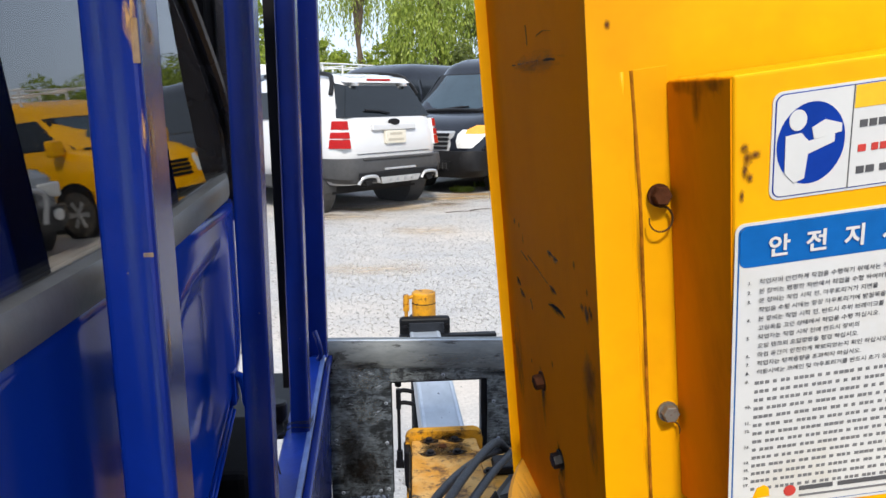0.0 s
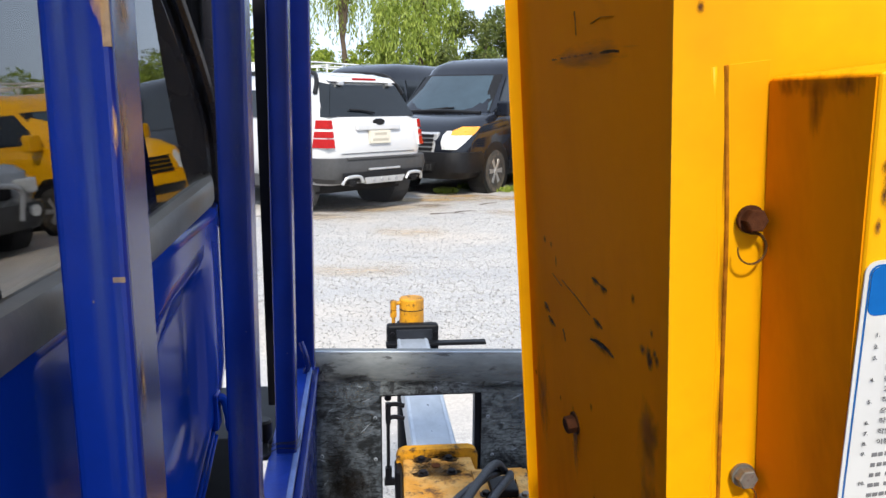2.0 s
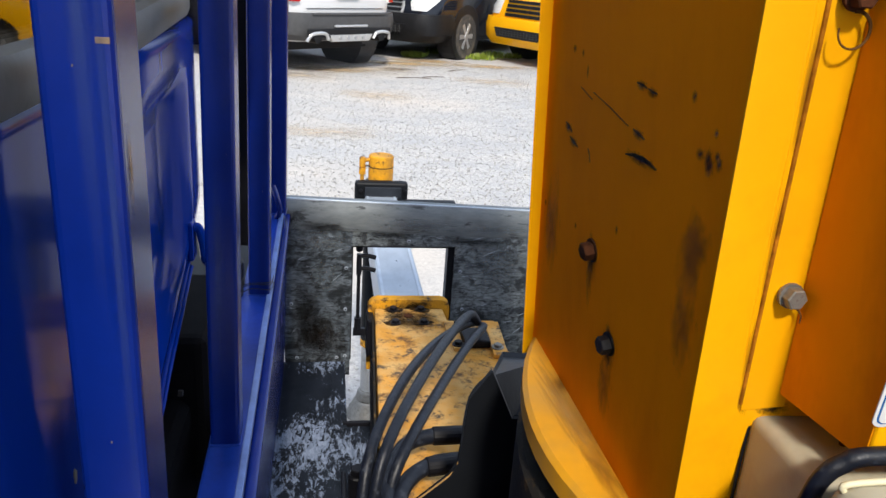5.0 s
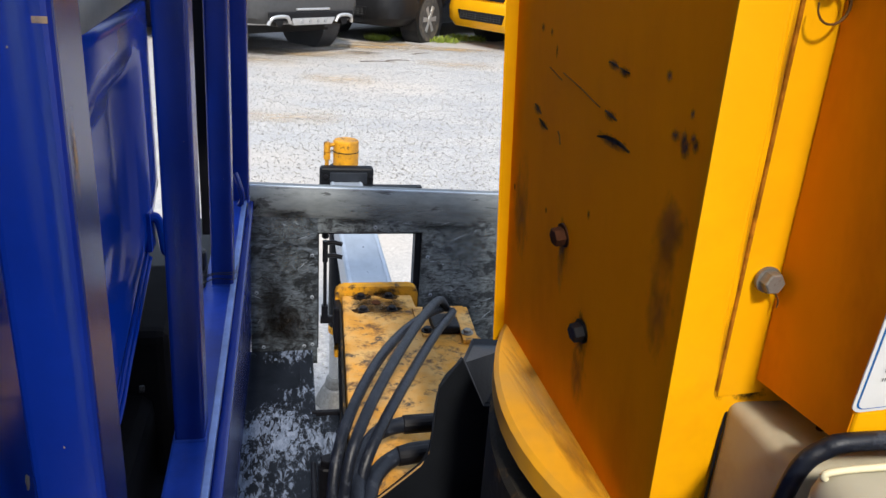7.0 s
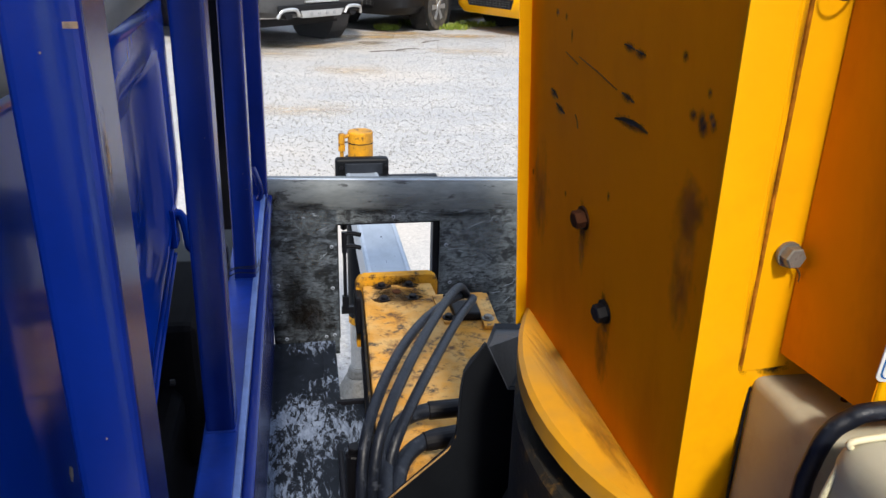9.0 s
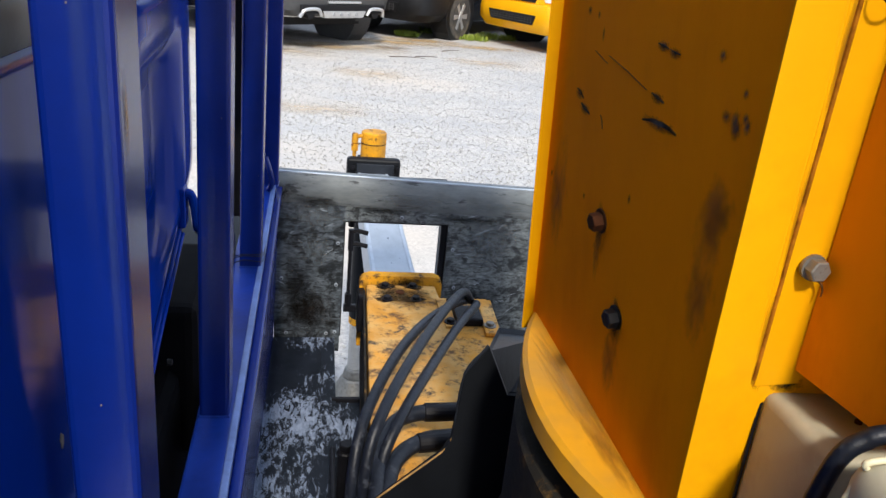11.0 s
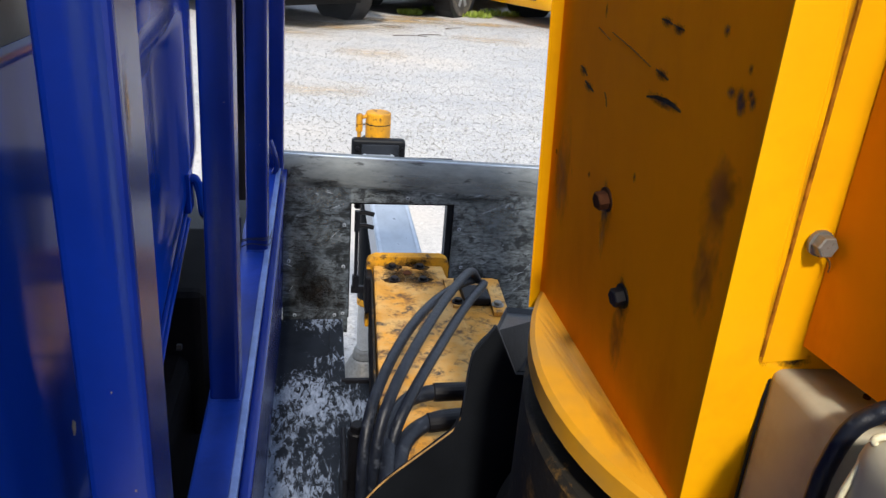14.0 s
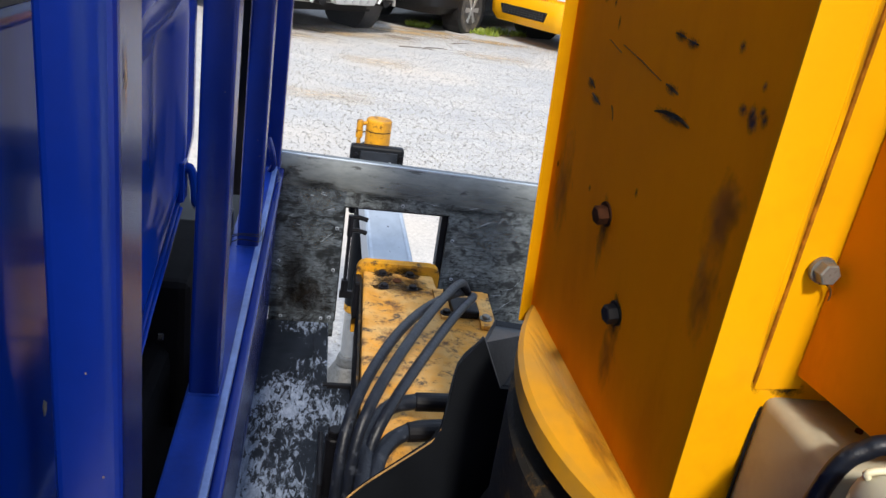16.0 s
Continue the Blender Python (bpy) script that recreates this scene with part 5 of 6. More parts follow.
    part("lower_skirt", hexa([(0.164, -0.2, DECK_Z + 0.002), (0.1675, -0.2, DECK_Z + 0.002), (0.1745, -0.2, 0.90), (0.160, -0.2, 0.90)],
                             [(0.164, 1.583, DECK_Z + 0.002), (0.1675, 1.583, DECK_Z + 0.002), (0.1745, 1.583, 1.01), (0.160, 1.583, 1.01)]), "blue", r)
    part("skirt_bead", bar_y(0.168, 0.180, -0.2, 1.583, -0.030, -0.020, 0.003), "blue", r)
    part("top_rail", box((0.132, 0.3, 2.1), (0.19, 1.6, 2.13), 0.003), "blue", r)
    part("hook", tube([(0.160, 1.512, 1.035), (0.166, 1.505, 1.05), (0.163, 1.498, 1.072), (0.156, 1.503, 1.092)], 0.0045, 10), "blue", r)
    part("dark_edge", box((0.129, 1.282, 1.073), (0.150, 1.292, 2.1), 0.001), "black", r, "black rubber strip behind a post")
    w = thing("tie_wire", "thin black wire twisted round a rack post", "wire", (0.155, 1.24, 1.02))
    z0 = rail_z(1.24)
    for k in range(3):
        dz = 0.004 + 0.009 * k - 0.002 * k * k
        part("strand", tube([(0.134, 1.28, z0 + dz), (0.133, 1.232, z0 + dz + 0.006), (0.148, 1.230 - 0.003 * k, z0 + dz + 0.012), (0.170, 1.232, z0 + dz + 0.010), (0.172, 1.27, z0 + dz + 0.004)], 0.0006, 6), "black", w)
    part("strand", tube([(0.136, 1.225, z0 + 0.012), (0.130, 1.19, z0 + 0.02), (0.134, 1.15, z0 + 0.012), (0.142, 1.12, z0 + 0.002)], 0.0010, 6), "black", w)


build_rack()

# ---- truck cab ----
CAB_X = 0.117


def build_cab():
    c = thing("truck_cab", "glossy dark blue truck cab with a rubber-framed rear window", "truck cab", (-0.4, 0.5, 0.6))
    y0, y1 = -0.35, 1.115

    # rear skin with a swage: a shallow recess below the window, bent round the far corner
    cols = [y0, 0.2, 0.45, 0.6, 0.68, 0.72, 0.75, 0.77, 0.79, 0.82, 0.86, 0.90, 0.93, 0.95, 0.97, 0.985, 1.0, 1.02, 1.04, 1.06, 1.08, 1.10, y1]
    rise = lambda y: max(0.0, y - 0.83) * 0.36
    bm = bmesh.new()
    grid = []
    step = lambda v: 0.0 if v <= 0 else 1.0 if v >= 1 else v * v * (3 - 2 * v)
    for z in (1.105, 1.115, 1.13, 1.15, 1.18, 1.21, 1.24, 1.265, 1.285, 1.30, 1.315, 1.33, 1.345, 1.36, 1.374):
        line = []
        for y in cols:
            k = max(0.0, (y - 1.05) / (y1 - 1.05))
            round_ = -0.035 * (1 - math.sqrt(max(0.0, 1 - k * k)))
            # pressed recess with a sweeping upper edge, and a rib along the corner
            brow = 1.325 - 0.10 * step((0.86 - y) / 0.16)
            inner = step((brow - z) / 0.022) * step((y - 0.72) / 0.03) * (1 - step((y - 0.975) / 0.02))
            inner *= step((z - 1.112) / 0.035)
            tuck = -0.02 * step((1.14 - z) / 0.04)
            low = (1.374 - z) / (1.374 - 1.105)
            x = CAB_X - 0.016 * inner + round_ + 0.2 * tuck
            line.append(bm.verts.new((x, y, z + rise(y) * low)))
        grid.append(line)
    for a, b in zip(grid, grid[1:]):
        for i in range(len(a) - 1):
            bm.faces.new((a[i], a[i + 1], b[i + 1], b[i]))
    geom = bmesh.ops.extrude_face_region(bm, geom=bm.faces[:])["geom"]
    for v in geom:
        if isinstance(v, bmesh.types.BMVert):
            v.co.x -= 0.02
    part("rear_skin", bm, "blue_cab", c, smooth=True)
    # bottom seam lips
    for k in range(3):
        part("seam_lip", tube([(CAB_X - 0.006 + 0.0022 * k, y, 1.104 - 0.0045 * k + rise(y)) for y in (0.3, 0.6, 0.75, 0.83, 0.88, 0.93, 0.97, 1.0)], 0.0021, 8), "blue_cab", c, smooth=True)
    # corner pillar and side wall of the far side
    part("far_side", hexa([(-1.1, y1 - 0.02, 1.10), (CAB_X - 0.05, y1 - 0.02, 1.16), (CAB_X - 0.05, y1 + 0.004, 1.16), (-1.1, y1 + 0.03, 1.10)],
                          [(-1.1, y1 - 0.02, 1.40), (CAB_X - 0.05, y1 - 0.02, 1.40), (CAB_X - 0.05, y1 + 0.004, 1.40), (-1.1, y1 + 0.03, 1.40)], 0.004), "blue_cab", c)
    # window: frame rubber, glass, pillars, roof
    prof = [(0.006, 1.368), (0.010, 1.370), (0.0125, 1.376), (0.0125, 1.388), (0.010, 1.393), (-0.004, 1.396), (-0.014, 1.396), (-0.014, 1.368)]
    part("window_rubber", loft([[(CAB_X - 0.008 + x - (0.03 * max(0, (y - 1.02) / 0.1) ** 2), y, z + 0.05 * max(0, y - 0.8)) for x, z in prof] for y in (y0, 0.5, 0.8, 0.93, 1.02, 1.09)]), "seal", c, "weathered grey window rubber", auto=True)
    lean = -0.055
    gx = lambda z: CAB_X - 0.006 + lean * (z - 1.40)
    edge = lambda z: 1.10 - 1.9 * max(0, z - 1.46) ** 1.25
    zs = [1.392, 1.45, 1.50, 1.55, 1.60, 1.66, 1.72, 1.78]
    bm = bmesh.new()
    a = [bm.verts.new((gx(z), y0 + 0.1, z)) for z in zs]
    b = [bm.verts.new((gx(z), edge(z), z)) for z in zs]
    for i in range(len(zs) - 1):
        bm.faces.new((a[i], b[i], b[i + 1], a[i + 1]))
    geom = bmesh.ops.extrude_face_region(bm, geom=bm.faces[:])["geom"]
    for v in geom:
        if isinstance(v, bmesh.types.BMVert):
            v.co.x -= 0.004
    glass = part("rear_window", bm, "cab_glass", c, "clear rear window reflecting the yard")
    glass.visible_shadow = False
    part("window_pillar", loft([[(gx(z) + 0.006, edge(z) - 0.004, z), (gx(z) - 0.012, edge(z) + 0.05, z), (gx(z) - 0.06, edge(z) + 0.065, z), (gx(z) - 0.05, edge(z) + 0.01, z)] for z in zs]), "pillar_black", c, "black rounded pillar beside the window", auto=True)
    part("pillar_rubber", tube([(gx(z) + 0.004, edge(z) - 0.003, z) for z in zs], 0.006, 8), "pillar_black", c)
    part("roof", box((-1.15, y0, 1.78), (gx(1.78) + 0.01, 0.86, 1.83), 0.02, 3), "blue_cab", c)
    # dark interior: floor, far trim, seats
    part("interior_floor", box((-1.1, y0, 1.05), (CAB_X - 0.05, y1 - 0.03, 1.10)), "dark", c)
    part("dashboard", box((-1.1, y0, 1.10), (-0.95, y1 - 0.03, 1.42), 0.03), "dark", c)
    part("near_side", box((-1.1, y0 - 0.02, 1.05), (CAB_X - 0.04, y0, 1.80)), "blue_cab", c)
    part("seat_back", box((-0.16, 0.62, 1.10), (-0.06, 0.92, 1.46), 0.035, 4), "seat", c)
    part("seat_back", box((-0.16, 0.10, 1.10), (-0.06, 0.45, 1.46), 0.035, 4), "seat", c)
    part("headrest", box((-0.16, 0.70, 1.49), (-0.08, 0.86, 1.60), 0.03, 4), "seat", c)
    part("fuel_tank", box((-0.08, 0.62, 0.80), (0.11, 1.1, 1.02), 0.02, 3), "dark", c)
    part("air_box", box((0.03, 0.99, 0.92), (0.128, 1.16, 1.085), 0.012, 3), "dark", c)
    # shade on the cab's far edge, built as a near-black block
    part("shaded_corner", box((0.070, 1.06, 1.17), (0.100, 1.165, 1.75), 0.006), "dark", c, "near-black block painted as the shaded edge of the far pillar")
    part("hook_bracket", tube([(0.112, 1.005, 1.192), (0.122, 1.007, 1.192), (0.125, 1.011, 1.175), (0.126, 1.019, 1.155), (0.130, 1.05, 1.138), (0.136, 1.075, 1.142)], 0.0042, 10), "blue_cab", c)
    part("hook_plate", box((0.112, 0.995, 1.162), (0.119, 1.015, 1.200), 0.003), "blue_cab", c)
    part("filler_cap", cylinder((0.118, 1.29, 1.02), (0.118, 1.29, 1.05), 0.014, n=20, bev=0.003), "black", c)
    part("step_plate", box((0.02, 1.24, 1.012), (0.135, 1.5, 1.02), 0.003), "black_flat", c)
    part("corner_guard", loft([[(0.105, 1.095, z), (x, 1.098, z), (x, 1.112, z), (0.105, 1.114, z)] for z, x in ((1.348, 0.122), (1.353, 0.132), (1.37, 0.138), (1.42, 0.145), (1.50, 0.147), (1.75, 0.147))]), "pillar_black", c, "black rubber guard on the cab's far corner", auto=True)
    oval = [(0.646 + 0.0020 * math.cos(t) * (1 + 0.25 * math.sin(5 * t)), 1.185 + 0.0040 * math.sin(t) * (1 + 0.2 * math.cos(3 * t))) for t in [k * math.pi / 8 for k in range(16)]]
    part("bare_spot", hexa([(CAB_X - 0.001, y, z) for y, z in oval], [(CAB_X + 0.0005, y, z) for y, z in oval]), "steel", c, "small spot of bare metal in the paint")
    hexbolt("skirt_bolt", (0.117, 0.90, 1.08), (1, 0, 0), 0.003, 0.004, "black_flat", c)
    return c


M["pillar_black"] = material("black_pillar_paint", (0.012, 0.012, 0.017), 0.25, spec=0.5, grain=10, vary=0.2, bump=0.03)
M["cab_glass"] = glass_material("cab_rear_glass", (0.55, 0.58, 0.58))
M["seat"] = material("grey_seat_fabric", (0.10, 0.085, 0.095), 0.9, grain=60, vary=0.2, bump=0.2)
build_cab()


# ---- vehicles: built round their own origin, on the ground at the middle of the front or rear edge; +y runs along the body ----
def rr(xh, y0, y1, r, z, n=4):
    """A rounded rectangle, as a ring at height z."""
    r = min(r, xh * 0.98, (y1 - y0) * 0.49)
    out = []
    for cx, cy, a0 in ((xh - r, y1 - r, 0), (-xh + r, y1 - r, 90), (-xh + r, y0 + r, 180), (xh - r, y0 + r, 270)):
        for k in range(n + 1):
            a = radians(a0 + 90 * k / n)
            out.append((cx + r * math.cos(a), cy + r * math.sin(a), z))
    return out


def vehicle(name, label, category, x, y, heading, group=""):
    ob = thing(name, label, category, (x, y, 0.14), group)
    ob.rotation_euler = (0, 0, radians(heading))
    LOCAL.add(ob.name)
    return ob


def wheel(car, x, y, r=0.33, w=0.22, spokes=6):
    s = 1 if x > 0 else -1
    prof = [(r * 0.62, -w / 2), (r * 0.93, -w / 2), (r, -w / 2 + 0.03), (r, w / 2 - 0.03), (r * 0.93, w / 2), (r * 0.62, w / 2)]
    n = 36
    ring = lambda rad, off: [(x + off * s, y + rad * math.cos(2 * math.pi * i / n), r + rad * math.sin(2 * math.pi * i / n)) for i in range(n)]
    t = part("wheel", loft([ring(a, b) for a, b in prof]), "tyre", car, auto=True)
    bm = loft([ring(r * 0.64, w / 2 - 0.01), ring(r * 0.60, w / 2 + 0.004), ring(r * 0.56, w / 2 - 0.012), ring(r * 0.2, w / 2 - 0.05)])
    part("rim", bm, "car_trim_black", t, auto=True)
    for k in range(spokes):
        a = 2 * math.pi * k / spokes
        d, q = Vector((0, math.cos(a), math.sin(a))), Vector((0, -math.sin(a), math.cos(a)))
        c = Vector((x + s * (w / 2 - 0.01), y, r))
        i0, i1 = c + d * r * 0.08, c + d * r * 0.60
        o = Vector((s * 0.012, 0, 0))
        part("spoke", hexa([i0 - q * 0.03, i0 + q * 0.03, i1 + q * 0.045, i1 - q * 0.045], [i0 - q * 0.022 + o, i0 + q * 0.022 + o, i1 + q * 0.035 + o, i1 - q * 0.035 + o]), "alloy", t)
    part("hub_cap", cylinder((x + s * (w / 2 - 0.012), y, r), (x + s * (w / 2 + 0.008), y, r), 0.05, 0.04, n=16), "alloy", t)


def quad(pts, out=0.006, bev=0.0):
    """A thin plate through four places, standing proud by out on the side its order faces."""
    c = [Vector(p) for p in pts]
    nrm = (c[1] - c[0]).cross(c[2] - c[0]).normalized() * out
    return hexa([p - nrm for p in c], [p + nrm for p in c], bev)


def suv(name, label, x, y, heading, paint):
    c = vehicle(name, label, "car", x, y, heading)
    body = [rr(0.74, 0.15, 4.1, 0.2, 0.36), rr(0.82, 0.06, 4.22, 0.25, 0.44), rr(0.855, 0.03, 4.27, 0.28, 0.62), rr(0.865, 0.02, 4.25, 0.28, 0.80), rr(0.86, 0.035, 4.2, 0.28, 0.95), rr(0.85, 0.06, 4.05, 0.3, 1.04), rr(0.835, 0.09, 3.2, 0.26, 1.12)]
    part("body", loft(body), paint, c, auto=True)
    gh = [rr(0.835, 0.09, 3.2, 0.26, 1.12), rr(0.795, 0.17, 2.85, 0.24, 1.27), rr(0.715, 0.28, 2.45, 0.22, 1.47), rr(0.63, 0.36, 2.2, 0.22, 1.60), rr(0.53, 0.46, 2.05, 0.22, 1.665), rr(0.36, 0.62, 1.8, 0.2, 1.695)]
    part("cabin", loft(gh), paint, c, auto=True)
    # rear glass wraps into black corner pillars
    part("rear_window", quad([(-0.70, 0.112, 1.165), (0.70, 0.112, 1.165), (0.53, 0.295, 1.54), (-0.53, 0.295, 1.54)], 0.008, 0.004), "car_glass", c)
    for s in (-1, 1):
        part("corner_pillar", quad([(s * 0.70, 0.115, 1.165), (s * 0.765, 0.20, 1.165), (s * 0.61, 0.40, 1.57), (s * 0.53, 0.295, 1.54)][::s], 0.006, 0.003), "car_glass", c)
        part("roof_rail", tube([(s * 0.72, 0.34, 1.44), (s * 0.63, 0.42, 1.60), (s * 0.57, 0.60, 1.685), (s * 0.56, 1.3, 1.72), (s * 0.56, 1.9, 1.69)], 0.028, 8), "car_trim_black", c)
        part("side_window", quad([(s * 0.842, 0.42, 1.17), (s * 0.835, 1.0, 1.15), (s * 0.712, 1.05, 1.47), (s * 0.712, 0.62, 1.47)][::s], 0.012, 0.01), "car_glass", c)
        part("side_window", quad([(s * 0.845, 1.08, 1.15), (s * 0.845, 1.85, 1.14), (s * 0.712, 1.85, 1.48), (s * 0.712, 1.12, 1.48)][::s], 0.012, 0.01), "car_glass", c)
        part("side_window", quad([(s * 0.845, 1.92, 1.14), (s * 0.845, 2.8, 1.14), (s * 0.712, 2.3, 1.47), (s * 0.712, 1.92, 1.48)][::s], 0.012, 0.01), "car_glass", c)
        lamp = part("tail_lamp", hexa([(s * 0.700, 0.012, 0.80), (s * 0.79, 0.050, 0.80), (s * 0.868, 0.24, 0.82), (s * 0.64, 0.25, 0.82)], [(s * 0.700, 0.066, 1.13), (s * 0.748, 0.085, 1.14), (s * 0.835, 0.20, 1.14), (s * 0.62, 0.24, 1.13)], 0.008, 2), "lamp_clear", c, "clear tail lamp with red lenses")
        for z0, z1 in ((0.810, 0.915), (0.927, 1.000), (1.030, 1.130)):
            f0, f1 = (z0 - 0.80) / 0.335, (z1 - 0.80) / 0.335
            edge = lambda f, z: [(s * 0.705, 0.005 + 0.054 * f, z), (s * (0.800 - 0.042 * f), 0.036 + 0.034 * f, z), (s * (0.872 - 0.032 * f), 0.232 - 0.04 * f, z), (s * 0.66, 0.24, z)]
            part("red_lens", hexa(edge(f0, z0), edge(f1, z1), 0.003), "lamp_red", lamp, "red lens")
        part("exhaust_trim", tube([(s * 0.66, -0.05, 0.385), (s * 0.62, -0.075, 0.455), (s * 0.52, -0.085, 0.475), (s * 0.41, -0.085, 0.465), (s * 0.36, -0.075, 0.40)], 0.02, 8), "silver", c)
        part("exhaust_tip", cylinder((s * 0.51, -0.07, 0.415), (s * 0.51, 0.1, 0.415), 0.055, n=18), "car_trim_black", c)
        part("glass_hinge", box((s * 0.40 - 0.035, 0.235, 1.535), (s * 0.40 + 0.035, 0.31, 1.58), 0.01), "silver", c)
        part("mirror", box((s * 0.90 - 0.08, 2.75, 1.10), (s * 0.90 + 0.12, 2.87, 1.24), 0.03), paint, c)
    bump = [rr(0.76, 0.0, 0.9, 0.2, 0.385), rr(0.84, -0.05, 0.95, 0.24, 0.45), rr(0.865, -0.065, 0.95, 0.24, 0.58), rr(0.86, -0.045, 0.9, 0.24, 0.69)]
    b = part("rear_bumper", loft(bump), "car_trim", c, "dark grey plastic bumper", auto=True)
    part("bumper_step", box((-0.58, -0.068, 0.668), (0.58, -0.01, 0.692), 0.006), "car_trim", b)
    part("bumper_inset", box((-0.66, -0.078, 0.42), (0.66, -0.05, 0.52), 0.02), "car_trim_black", b)
    part("bumper_strip", box((-0.26, -0.084, 0.535), (0.26, -0.05, 0.56), 0.008), "silver", b)
    part("skid_plate", hexa([(-0.30, -0.075, 0.372), (0.30, -0.075, 0.372), (0.30, -0.02, 0.372), (-0.30, -0.02, 0.372)], [(-0.34, -0.09, 0.452), (0.34, -0.09, 0.452), (0.34, -0.02, 0.452), (-0.34, -0.02, 0.452)], 0.01), "silver", b)
    for k in range(4):
        part("skid_slot", cylinder((-0.18 + 0.12 * k, -0.096, 0.415), (-0.18 + 0.12 * k, -0.08, 0.415), 0.018, n=12), "alloy", b)
    front = [rr(0.80, 3.4, 4.30, 0.24, 0.30), rr(0.90, 3.4, 4.36, 0.28, 0.44), rr(0.90, 3.4, 4.34, 0.28, 0.60)]
    part("front_bumper", loft(front), "car_trim", c, auto=True)
    part("front_grille", box((-0.42, 4.18, 0.66), (0.42, 4.30, 0.84), 0.03), "car_trim_black", c)
    part("bull_bar", tube([(-0.40, 4.40, 0.42), (-0.38, 4.44, 0.80), (0.38, 4.44, 0.80), (0.40, 4.40, 0.42)], 0.03, 8), "silver", c)
    for s in (-1, 1):
        part("headlamp", box((s * 0.66 - 0.16, 4.08, 0.70), (s * 0.66 + 0.14, 4.25, 0.88), 0.03), "lamp_clear", c)
        part("fog_lamp", cylinder((s * 0.62, 4.30, 0.50), (s * 0.62, 4.37, 0.50), 0.07, n=16), "lamp_clear", c)
    side = [rr(0.90, 0.5, 3.6, 0.05, 0.30), rr(0.905, 0.5, 3.6, 0.05, 0.44)]
    part("sill", loft(side), "car_trim", c, auto=True)
    part("tailgate_grip", box((-0.36, 0.005, 1.005), (0.36, 0.06, 1.085), 0.02, 3), paint, c)
    part("tailgate_seam", box((-0.60, 0.012, 0.735), (0.60, 0.03, 0.739)), "car_trim_black", c)
    part("badge", hexa([(0.075 * math.cos(t), -0.002, 1.105 + 0.038 * math.sin(t)) for t in [2 * math.pi * k / 24 for k in range(24)]], [(0.075 * math.cos(t), 0.05, 1.105 + 0.038 * math.sin(t)) for t in [2 * math.pi * k / 24 for k in range(24)]]), "car_trim_black", c, "plain oval badge")
    pl = part("number_plate", box((-0.168, -0.012, 0.845), (0.168, 0.03, 1.0), 0.008), "plate", c, "pale number plate")
    for z, w in ((0.96, 0.10), (0.89, 0.13)):
        part("plate_bar", box((-w, -0.0135, z - 0.015), (w, -0.011, z + 0.015)), "plate_bar", pl)
    part("wiper", tube([(0.0, 0.10, 1.21), (-0.15, 0.112, 1.235), (-0.38, 0.118, 1.25)], 0.012, 6), "car_trim_black", c)
    part("brake_light", box((-0.19, 0.275, 1.600), (0.19, 0.40, 1.625), 0.006), "lamp_red", c)
    part("spoiler", hexa([(-0.53, 0.27, 1.575), (0.53, 0.27, 1.575), (0.52, 0.55, 1.62), (-0.52, 0.55, 1.62)], [(-0.46, 0.30, 1.632), (0.46, 0.30, 1.632), (0.44, 0.6, 1.685), (-0.44, 0.6, 1.685)], 0.01), paint, c)
    for sx in (-0.80, 0.80):
        wheel(c, sx, 0.82, 0.34)
        wheel(c, sx, 3.45, 0.34)
        for yy in (0.82, 3.45):
            part("wheel_arch", cylinder((sx * 0.80, yy, 0.36), (sx * 1.142, yy, 0.36), 0.43, n=28), "car_trim", c)
    part("underbody", box((-0.7, 0.4, 0.24), (0.7, 3.9, 0.34)), "car_trim_black", c)
    return c


